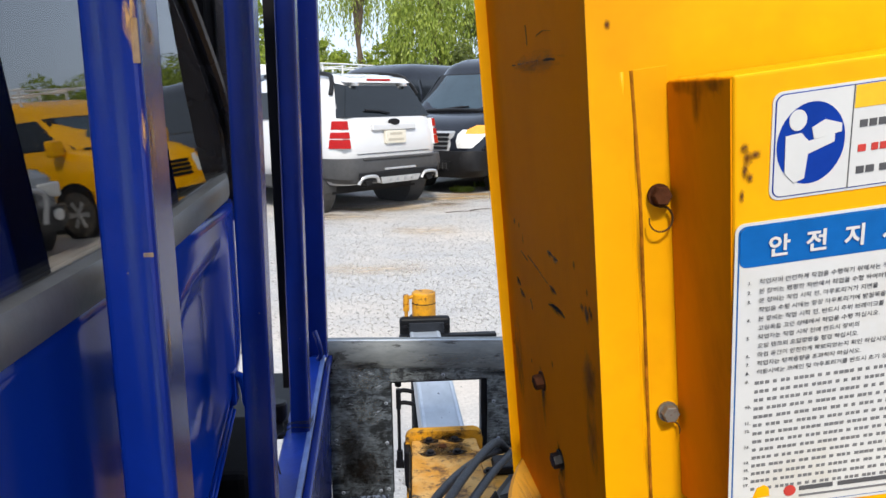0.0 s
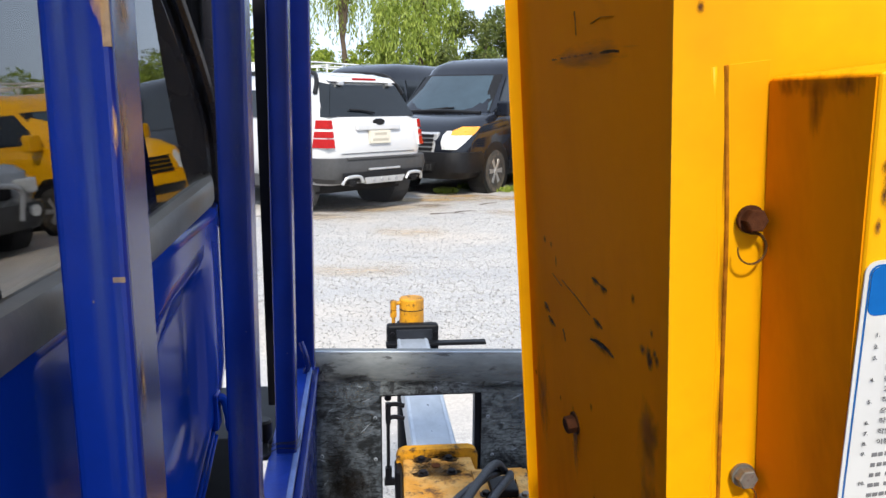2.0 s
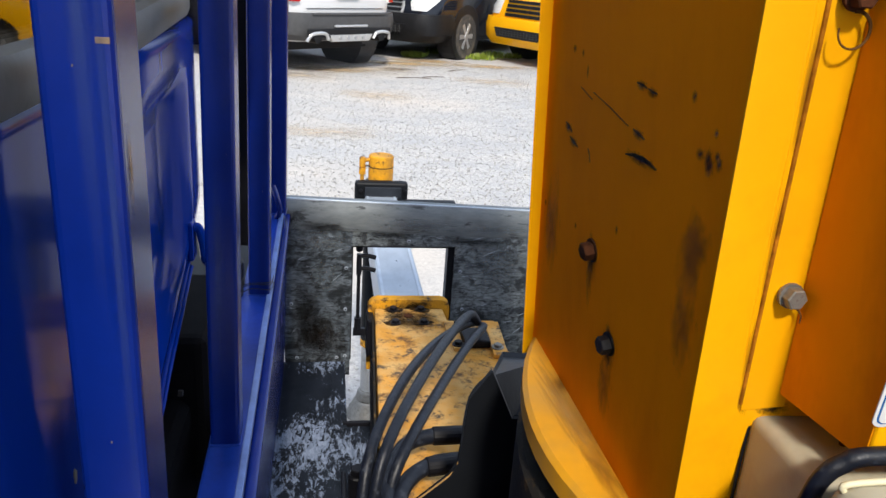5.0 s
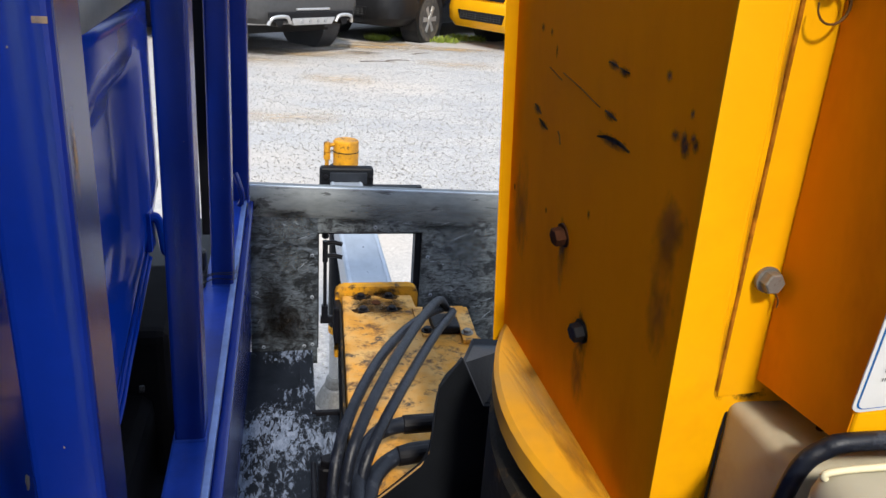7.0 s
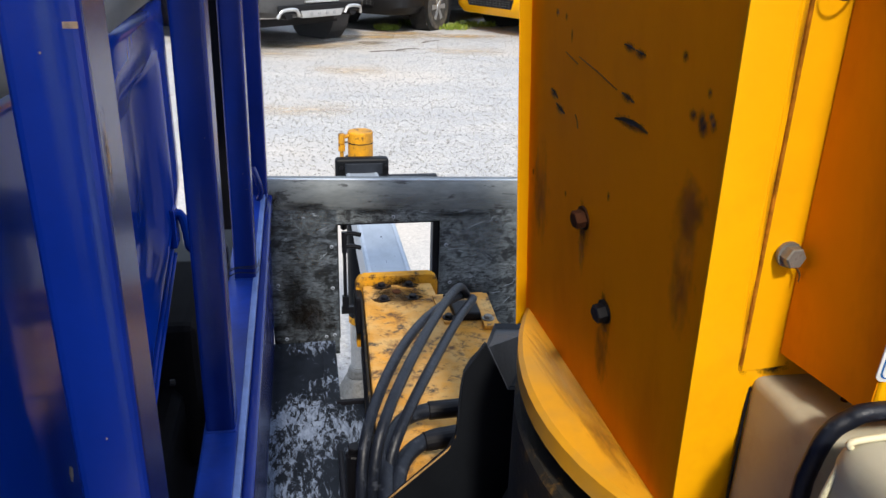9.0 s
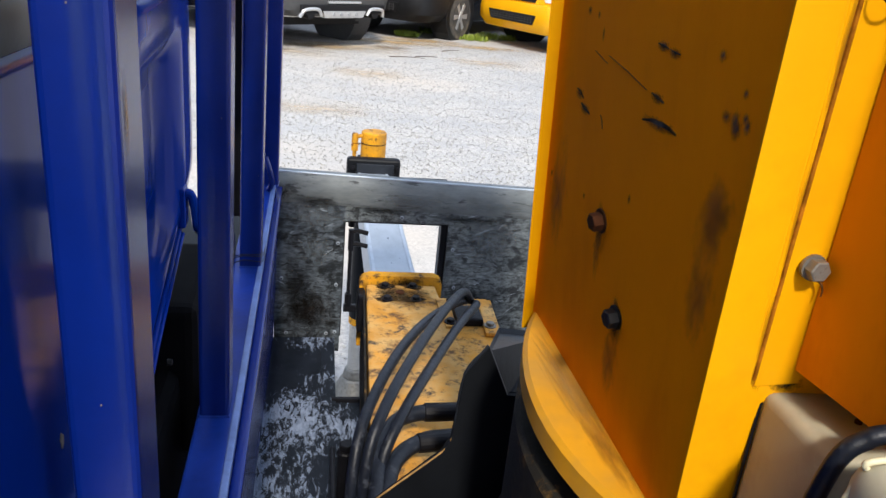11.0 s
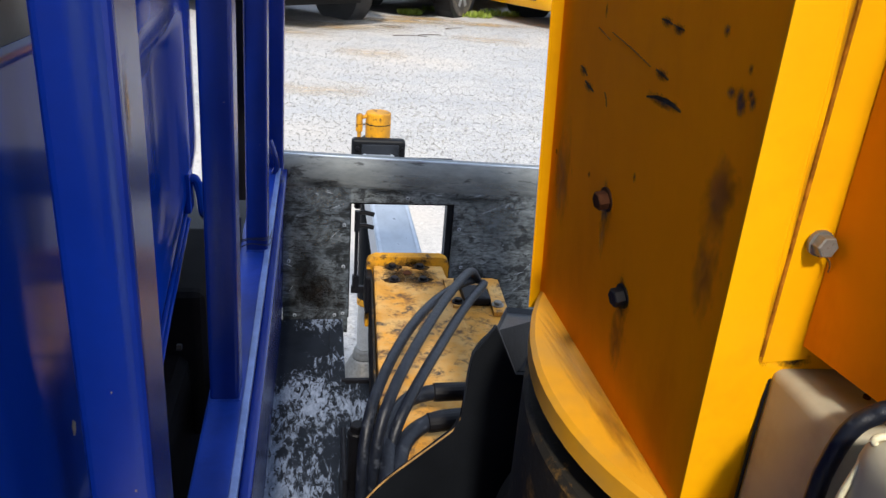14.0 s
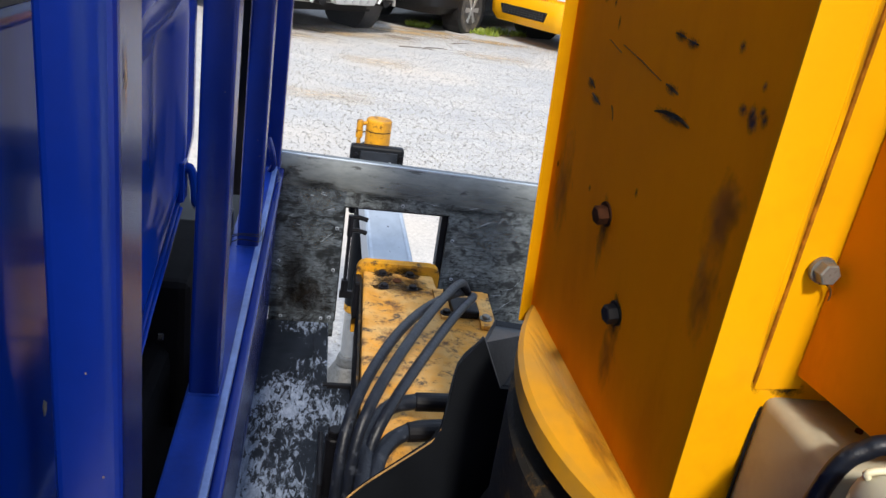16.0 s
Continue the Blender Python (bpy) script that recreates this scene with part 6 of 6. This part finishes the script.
def van(name, label, x, y, heading, paint, high=1.95, rack=False, trim="car_trim_black"):
    """The nose is at the origin; the body runs along +y."""
    c = vehicle(name, label, "van", x, y, heading, "parked vans")
    z = high
    body = [rr(0.78, 0.18, 4.8, 0.2, 0.30), rr(0.86, 0.05, 4.88, 0.25, 0.42), rr(0.895, 0.02, 4.9, 0.3, 0.60), rr(0.90, 0.05, 4.9, 0.34, 0.80), rr(0.895, 0.16, 4.9, 0.36, 0.98), rr(0.88, 0.42, 4.88, 0.34, 1.10), rr(0.865, 0.86, 4.86, 0.28, 1.20)]
    part("body", loft(body), paint, c, auto=True)
    gh = [rr(0.865, 0.86, 4.86, 0.26, 1.20), rr(0.82, 1.15, 4.82, 0.24, 1.45), rr(0.76, 1.50, 4.76, 0.24, z - 0.28), rr(0.745, 1.56, 4.74, 0.26, z - 0.2), rr(0.72, 1.66, 4.72, 0.28, z - 0.12), rr(0.64, 1.85, 4.64, 0.30, z - 0.04), rr(0.46, 2.2, 4.4, 0.3, z)]
    part("cabin", loft(gh), paint, c, auto=True)
    for k in range(3):
        xx = -0.36 + 0.36 * k
        part("roof_rib", tube([(xx, 1.80, z - 0.07), (xx, 2.3, z - 0.008), (xx, 3.2, z + 0.0), (xx, 4.3, z - 0.015)], 0.016, 6), paint, c)
    zt = z - 0.30
    ft = 1.15 + (1.50 - 1.15) * (zt - 1.45) / (z - 0.28 - 1.45)
    def screen(grow, out):
        rings = []
        for f in (0.0, 0.33, 0.67, 1.0):
            zz = 1.225 - grow + (zt - 1.225 + 2 * grow) * f
            half, yy = 0.775 - 0.10 * f + grow, 0.905 + (ft - 0.925) * (zz - 1.225) / (zt - 1.225)
            us = [k / 6 - 1 for k in range(13)]
            front = [(half * u, yy - out - 0.045 * (1 - u * u) + 0.05 * u ** 6, zz - (0.035 * (1 - u * u) if f == 0 else 0)) for u in us]
            rings.append(front + [(x * 0.96, y + 0.09, z2) for x, y, z2 in front[::-1]])
        return loft(rings)
    seal = part("screen_rubber", screen(0.018, 0.0), "car_trim_black", c, "black windscreen rubber", auto=True)
    part("windscreen", screen(0.0, 0.006), "windscreen", seal, auto=True)
    part("cowl", tube([(-0.72, 0.80, 1.185), (0, 0.80, 1.205), (0.72, 0.80, 1.185)], 0.03, 8), "car_trim_black", c)
    for s in (-1, 1):
        part("wiper", tube([(s * 0.05 - 0.25, 0.83, 1.215), (s * 0.05 + 0.15, 0.90, 1.26)], 0.012, 6), "car_trim_black", c)
        spans = [(1.05, 1.95, 1.55), (2.02, 3.2, 2.02), (3.28, 4.62, 3.28)]
        for a, b, at in spans:
            part("side_window", quad([(s * 0.86, a, 1.23), (s * 0.86, b, 1.23), (s * 0.765, b, zt), (s * 0.765, at, zt)][::s], 0.012, 0.01), "car_glass", c)
        arcs = {0.68: (0.897, 0.032, 0.316), 0.78: (0.899, 0.047, 0.336), 0.88: (0.897, 0.10, 0.35), 0.94: (0.896, 0.138, 0.355), 1.0: (0.893, 0.19, 0.357)}

        def on_corner(zz, deg, out):
            xh, y0, rad = arcs[zz]
            return (s * (xh - rad + (rad + out) * math.sin(radians(deg))), y0 + rad - (rad + out) * math.cos(radians(deg)), zz)

        def corner_plate(levels, out):
            rings = []
            for zz, d0, d1 in levels:
                degs = [d0 + (d1 - d0) * k / 6 for k in range(7)]
                rings.append([on_corner(zz, d, out) for d in degs] + [on_corner(zz, d, -0.05) for d in degs[::-1]])
            return loft(rings)

        hl = part("headlamp", corner_plate([(0.68, -8, 32), (0.78, -10, 52), (0.88, -6, 66), (0.94, 4, 74)], 0.012), "lamp_clear", c, "clear headlamp with amber indicator", auto=True)
        part("indicator", corner_plate([(0.88, 14, 67), (0.94, 16, 76), (1.0, 34, 80)], 0.016), "lamp_amber", hl, auto=True)
        part("fog_lamp", box((s * 0.64 - 0.08, -0.015, 0.50), (s * 0.64 + 0.08, 0.05, 0.58), 0.015), "lamp_clear", c)
        m = part("mirror", box((s * 0.99 - 0.10, 0.98, 1.14), (s * 0.99 + 0.10, 1.12, 1.36), 0.035, 3), paint, c)
        part("mirror_arm", tube([(s * 0.84, 1.05, 1.2), (s * 0.92, 1.05, 1.22)], 0.03, 6), "car_trim_black", m)
    bump = [rr(0.80, -0.0, 0.85, 0.25, 0.26), rr(0.90, -0.06, 0.9, 0.30, 0.36), rr(0.915, -0.075, 0.9, 0.32, 0.52), rr(0.905, -0.04, 0.8, 0.3, 0.64)]
    part("front_bumper", loft(bump), "car_trim_black" if paint != "car_yellow" else paint, c, auto=True)
    mouth = part("bumper_grille", hexa([(-0.44, -0.080, 0.37), (0.44, -0.080, 0.37), (0.44, -0.02, 0.37), (-0.44, -0.02, 0.37)], [(-0.50, -0.086, 0.50), (0.50, -0.086, 0.50), (0.50, -0.02, 0.50), (-0.50, -0.02, 0.50)], 0.014), "car_trim_black", c)
    for k in range(3):
        part("mesh_bar", box((-0.43, -0.0885, 0.40 + 0.03 * k), (0.43, -0.08, 0.406 + 0.03 * k)), "car_trim", mouth)
    for k in range(14):
        part("mesh_bar", box((-0.42 + 0.0646 * k - 0.003, -0.088, 0.385), (-0.42 + 0.0646 * k + 0.003, -0.08, 0.485)), "car_trim", mouth)
    gr = part("grille", hexa([(-0.40, 0.0, 0.62), (0.40, 0.0, 0.62), (0.40, 0.10, 0.62), (-0.40, 0.10, 0.62)], [(-0.46, 0.085, 0.92), (0.46, 0.085, 0.92), (0.46, 0.18, 0.92), (-0.46, 0.18, 0.92)], 0.03), "silver" if paint != "car_yellow" else "car_yellow", c, "radiator grille with horizontal bars")
    for k in range(4):
        zz, yy = 0.66 + 0.062 * k, 0.004 + 0.017 * k
        part("grille_slot", hexa([(-0.37, yy - 0.008, zz), (0.37, yy - 0.008, zz), (0.37, yy + 0.05, zz), (-0.37, yy + 0.05, zz)], [(-0.38, yy, zz + 0.042), (0.38, yy, zz + 0.042), (0.38, yy + 0.06, zz + 0.042), (-0.38, yy + 0.06, zz + 0.042)]), "car_trim_black", gr)
    part("bonnet_crease", tube([(-0.3, 0.30, 1.02), (-0.36, 0.6, 1.12), (-0.40, 0.82, 1.175)], 0.012, 6), paint, c)
    part("bonnet_crease", tube([(0.3, 0.30, 1.02), (0.36, 0.6, 1.12), (0.40, 0.82, 1.175)], 0.012, 6), paint, c)
    for sx in (-0.80, 0.80):
        for yy in (0.95, 3.9):
            wheel(c, sx, yy, 0.33)
            part("wheel_arch", cylinder((sx * 0.80, yy, 0.36), (sx * 1.135, yy, 0.36), 0.41, n=28), trim, c)
    part("underbody", box((-0.7, 0.5, 0.22), (0.7, 4.6, 0.34)), "car_trim_black", c)
    if rack:
        for s in (-1, 1):
            part("rack_rail", tube([(s * 0.66, 1.8, z + 0.16), (s * 0.66, 3.2, z + 0.17), (s * 0.66, 4.6, z + 0.16)], 0.018, 6), "white_wall", c)
            for yy in (1.9, 2.5, 3.1, 3.7, 4.3):
                part("rack_post", tube([(s * 0.66, yy, z - 0.08), (s * 0.66, yy, z + 0.16)], 0.018, 6), "white_wall", c)
        for yy in (1.8, 2.5, 3.2, 3.9, 4.6):
            part("rack_bar", tube([(-0.66, yy, z + 0.13), (0.66, yy, z + 0.13)], 0.014, 6), "white_wall", c)
    return c


M["plate_bar"] = material("plate_mark", (0.42, 0.38, 0.30), 0.5, bump=0.0)
suv("suv_car", "white SUV with dark grey plastic bumpers parked on gravel", 0.46, 9.85, 42, "car_white")
van("van", "black van with chrome grille parked nose out", 0.92, 11.6, -38, "car_black", 2.05)
van("van", "black high-roofed van parked behind the white SUV", -0.85, 13.1, -38, "car_black", 2.02)
van("van", "dark grey van with a white roof rack", -2.9, 14.6, -38, "car_navy", 1.95, rack=True)
van("van", "white van parked at the end of the row", -5.2, 16.4, -38, "white_wall", 2.25)
van("van", "yellow school van with roof rack parked nose out", 2.92, 11.35, -62, "car_yellow", 1.95, rack=True)
suv("silver_car", "silver off-road car with bull bar beside the yellow van", 7.95, 11.25, 120, "car_silver")


# ---- trees ----
def from_lists(name, verts, faces, mat, parent, label=""):
    me = bpy.data.meshes.new(name)
    me.from_pydata(verts, [], faces)
    me.materials.append(M[mat])
    ob = new(name, me)
    ob.parent = parent
    ob.matrix_parent_inverse = Matrix.Translation(-Vector(parent.location))
    if label:
        tagged(ob, label)
    return ob


def leaf_cloud(rnd, spots, count, size, spread, droop=0.0):
    verts, faces = [], []
    for _ in range(count):
        c, rad = rnd.choice(spots)
        while True:
            q = Vector((rnd.uniform(-1, 1), rnd.uniform(-1, 1), rnd.uniform(-1, 1)))
            if q.length < 1:
                break
        p = Vector(c) + q * (q.length ** -0.3 if q.length > 0.05 else 1) * rad * spread
        d = Vector((rnd.uniform(-1, 1), rnd.uniform(-1, 1), rnd.uniform(-1, 1) - droop)).normalized()
        s = d.orthogonal().normalized()
        s.rotate(Matrix.Rotation(rnd.uniform(0, 6.28), 3, d))
        L = size * rnd.uniform(0.6, 1.4)
        i = len(verts)
        verts += [p, p + d * L * 0.5 + s * L * 0.3, p + d * L, p + d * L * 0.5 - s * L * 0.3]
        faces.append((i, i + 1, i + 2, i + 3))
    return verts, faces


def willow(x, y, h, seed, spread, strands, base):
    rnd = random.Random(seed)
    t = thing("willow_tree", "weeping willow with hanging yellow-green foliage", "tree", (x, y, 0), "willows behind the cars")
    part("trunk", tube([(x, y, -0.1), (x + 0.15, y, h * 0.25), (x - 0.1, y, h * 0.5), (x + 0.1, y, h * 0.75)], 0.17, 10, 6, taper=0.08), "bark", t)
    verts, faces = [], []
    for k in range(9):
        a = k * 0.7 + rnd.random()
        r = spread * rnd.uniform(0.4, 0.9)
        z0 = h * rnd.uniform(0.32, 0.55)
        tip = Vector((x + r * math.cos(a), y + r * math.sin(a), h * rnd.uniform(0.75, 1.0)))
        part("limb", tube([(x, y, z0), (x + 0.35 * r * math.cos(a), y + 0.35 * r * math.sin(a), (z0 + tip.z) / 2), tuple(tip)], 0.10, 6, 5, taper=0.03), "bark", t)
    for _ in range(strands):
        a = rnd.uniform(0, 6.283)
        r = spread * math.sqrt(rnd.random())
        top = h * (1.0 - 0.35 * (r / spread) ** 2) * rnd.uniform(0.75, 1.0)
        low = max(h * base * rnd.uniform(0.95, 1.5), top - rnd.uniform(0.2, 0.62) * h)
        px, py, z = x + r * math.cos(a), y + r * math.sin(a), top
        sway = rnd.uniform(-0.2, 0.2)
        while z > low:
            for _k in range(2):
                d = Vector((rnd.uniform(-0.5, 0.5), rnd.uniform(-0.5, 0.5), -1)).normalized()
                s = d.orthogonal().normalized()
                s.rotate(Matrix.Rotation(rnd.uniform(0, 6.28), 3, d))
                L = rnd.uniform(0.14, 0.26)
                p = Vector((px + rnd.uniform(-0.1, 0.1), py + rnd.uniform(-0.1, 0.1), z))
                i = len(verts)
                verts += [p, p + d * L * 0.5 + s * L * 0.16, p + d * L, p + d * L * 0.5 - s * L * 0.16]
                faces.append((i, i + 1, i + 2, i + 3))
            z -= 0.13
            px += sway * 0.05
    from_lists("crown", verts, faces, "willow_leaf", t)


def bushy_tree(name, x, y, h, w, seed, mat, label, count=9000, size=0.2, low=0.25, group=""):
    rnd = random.Random(seed)
    t = thing(name, label, "tree", (x, y, 0), group)
    part("trunk", tube([(x, y, -0.1), (x, y, h * 0.4), (x + 0.2, y, h * 0.8)], 0.2, 8, 5, taper=0.05), "bark", t)
    spots = []
    for _ in range(34):
        a, r, z = rnd.uniform(0, 6.28), w * math.sqrt(rnd.random()), rnd.uniform(low, 0.95)
        r *= 0.6 + 0.4 * math.sin(math.pi * min(1, (z - low) / (1 - low) + 0.25))
        spots.append(((x + r * math.cos(a), y + r * math.sin(a), h * z), w * rnd.uniform(0.16, 0.34)))
    v, f = leaf_cloud(rnd, spots, count, size, 1.0)
    from_lists("crown", v, f, mat, t)


willow(-0.7, 40.0, 11.0, 3, 1.9, 120, 0.40)
willow(2.9, 38.0, 10.0, 4, 2.2, 330, 0.30)
bushy_tree("tree", 5.8, 37, 5.6, 2.5, 11, "tree_leaf", "dark green leafy tree at the edge of the yard", 22000, 0.14, 0.12)
bushy_tree("tree", 12.0, 44, 5, 3.0, 12, "tree_leaf", "low dark green tree beyond the parked cars", 6000)
bushy_tree("tree", -5.4, 34, 9.5, 1.3, 13, "bush_leaf", "bright green slender tree behind the white van", 8000, 0.2, 0.15)
bushy_tree("small_tree", -2.6, 39, 4.6, 0.8, 14, "bush_leaf", "young thin-leaved tree above the hedge", 900, 0.2, 0.5)


def hedge():
    rnd = random.Random(21)
    t = thing("hedge", "bright green unclipped hedge and scrub behind the parked cars", "hedge", (0, 42, 0), kind="stuff")
    spots = []
    for k in range(620):
        x = rnd.uniform(-14, 16) if k % 4 else rnd.uniform(-28, 34)
        spots.append(((x, 40 + rnd.uniform(-1.5, 3), rnd.uniform(0.6, 4.0 + 0.35 * math.sin(x * 0.9) + 0.25 * math.sin(x * 2.3))), rnd.uniform(0.3, 0.75)))
    v, f = leaf_cloud(rnd, spots, 120000, 0.17, 1.0)
    from_lists("hedge_leaves", v, f, "bush_leaf", t)


hedge()


# ---- small things on the ground ----
def weeds():
    rnd = random.Random(31)
    for x, y, n, s in ((1.47, 11.75, 420, 0.17), (2.45, 11.9, 300, 0.26), (2.9, 12.3, 300, 0.3), (1.9, 12.4, 180, 0.2)):
        t = thing("weed_clump", "low green weeds growing in the gravel", "weed", (x, y, 0), "weeds in the gravel")
        verts, faces = [], []
        for _ in range(n):
            a, r = rnd.uniform(0, 6.28), s * math.sqrt(rnd.random())
            p = Vector((x + r * math.cos(a), y + r * math.sin(a) * 0.8, yard_z(x, y)))
            d = Vector((rnd.uniform(-0.8, 0.8), rnd.uniform(-0.8, 0.8), 1)).normalized()
            s2 = d.orthogonal().normalized()
            s2.rotate(Matrix.Rotation(rnd.uniform(0, 6.28), 3, d))
            L = rnd.uniform(0.04, 0.11)
            i = len(verts)
            verts += [p, p + d * L * 0.5 + s2 * 0.010, p + d * L, p + d * L * 0.5 - s2 * 0.010]
            faces.append((i, i + 1, i + 2, i + 3))
        from_lists("tuft", verts, faces, "bush_leaf", t)


weeds()


def gravel():
    rnd = random.Random(41)
    t = thing("gravel_stones", "loose pale gravel stones scattered over the yard", "gravel", (0, 6, 0), kind="stuff")
    verts, faces = [], []
    base = [(1, 0, 0), (-0.9, 0.1, 0), (0, 1, 0.1), (0.1, -0.95, 0), (0, 0, 0.75), (0, 0.1, -0.4)]
    tris = [(0, 2, 4), (2, 1, 4), (1, 3, 4), (3, 0, 4), (2, 0, 5), (1, 2, 5), (3, 1, 5), (0, 3, 5)]
    for _ in range(38000):
        u = rnd.random()
        y = 2.2 + 9.0 * u ** 0.8
        x = rnd.uniform(-0.9, 1.3) * (0.6 + y * 0.22) + 0.3
        s = rnd.uniform(0.0035, 0.010) * (1.5 if rnd.random() < 0.08 else 1)
        a = rnd.uniform(0, 6.28)
        ca, sa = math.cos(a) * s, math.sin(a) * s
        sx, sy = rnd.uniform(0.7, 1.3), rnd.uniform(0.6, 1.1)
        z = yard_z(x, y)
        i = len(verts)
        for bx, by, bz in base:
            bx, by = bx * sx, by * sy
            verts.append((x + bx * ca - by * sa, y + bx * sa + by * ca, z + bz * s * 0.9 + s * 0.2))
        faces += [(i + p, i + q, i + r) for p, q, r in tris]
    ob = from_lists("stones", verts, faces, "stone", t)


M["stone"] = leaf_material("gravel_stone", (0.33, 0.32, 0.31), (0.47, 0.455, 0.43), (0.62, 0.60, 0.57))
gravel()


def yard_marks():
    t = thing("ground_stains", "sandy and straw-coloured patches, a damp spot and brown patch on gravel", "ground stain", (0.9, 9.6, 0), kind="stuff")
    height = lambda x, y: yard_z(x, y) + 0.006
    # one dark brown patch lies beside the white SUV's near left corner
    for x, y, w, d, m in ((1.09, 10.3, 0.75, 0.5, "smear_dark_earth"), (0.74, 8.33, 1.3, 0.9, "smear_sand"), (0.5, 10.2, 3.2, 1.5, "smear_sand"), (1.3, 10.9, 2.4, 1.4, "smear_sand"), (-0.2, 9.4, 2.0, 1.0, "smear_sand"), (1.6, 11.3, 1.8, 0.7, "smear_straw"), (1.2, 10.9, 1.9, 0.6, "smear_straw"), (0.3, 10.0, 1.5, 0.5, "smear_straw"), (2.4, 11.0, 1.6, 0.7, "smear_straw"), (-0.6, 9.5, 1.4, 0.8, "smear_dark_earth"), (2.2, 9.6, 1.6, 1.0, "smear_sand"), (0.2, 6.6, 1.6, 0.7, "smear_sand")):
        smear("stain", [(x + u * w / 2, y + v * d / 2, height(x + u * w / 2, y + v * d / 2)) for u, v in ((-1, -1), (1, -1), (1, 1), (-1, 1))], m, t)
    rnd = random.Random(51)
    for x, y, ln, a in ((1.25, 9.55, 0.42, 0.1), (1.5, 9.7, 0.3, 0.3), (0.55, 5.6, 0.16, 0.2), (1.9, 10.4, 0.3, 0.6), (0.35, 4.6, 0.12, 0.8)):
        w = thing("twig", "thin dry brown twig lying on the gravel", "twig", (x, y, height(x, y)), group="twigs on the gravel")
        dx, dy = math.cos(a) * ln / 2, math.sin(a) * ln / 2
        part("stick", tube([(x - dx, y - dy, height(x - dx, y - dy) + 0.004), (x, y + 0.02, height(x, y) + 0.008), (x + dx, y + dy, height(x + dx, y + dy) + 0.004)], 0.006, 6, 4, taper=0.003), "bark", w)


yard_marks()
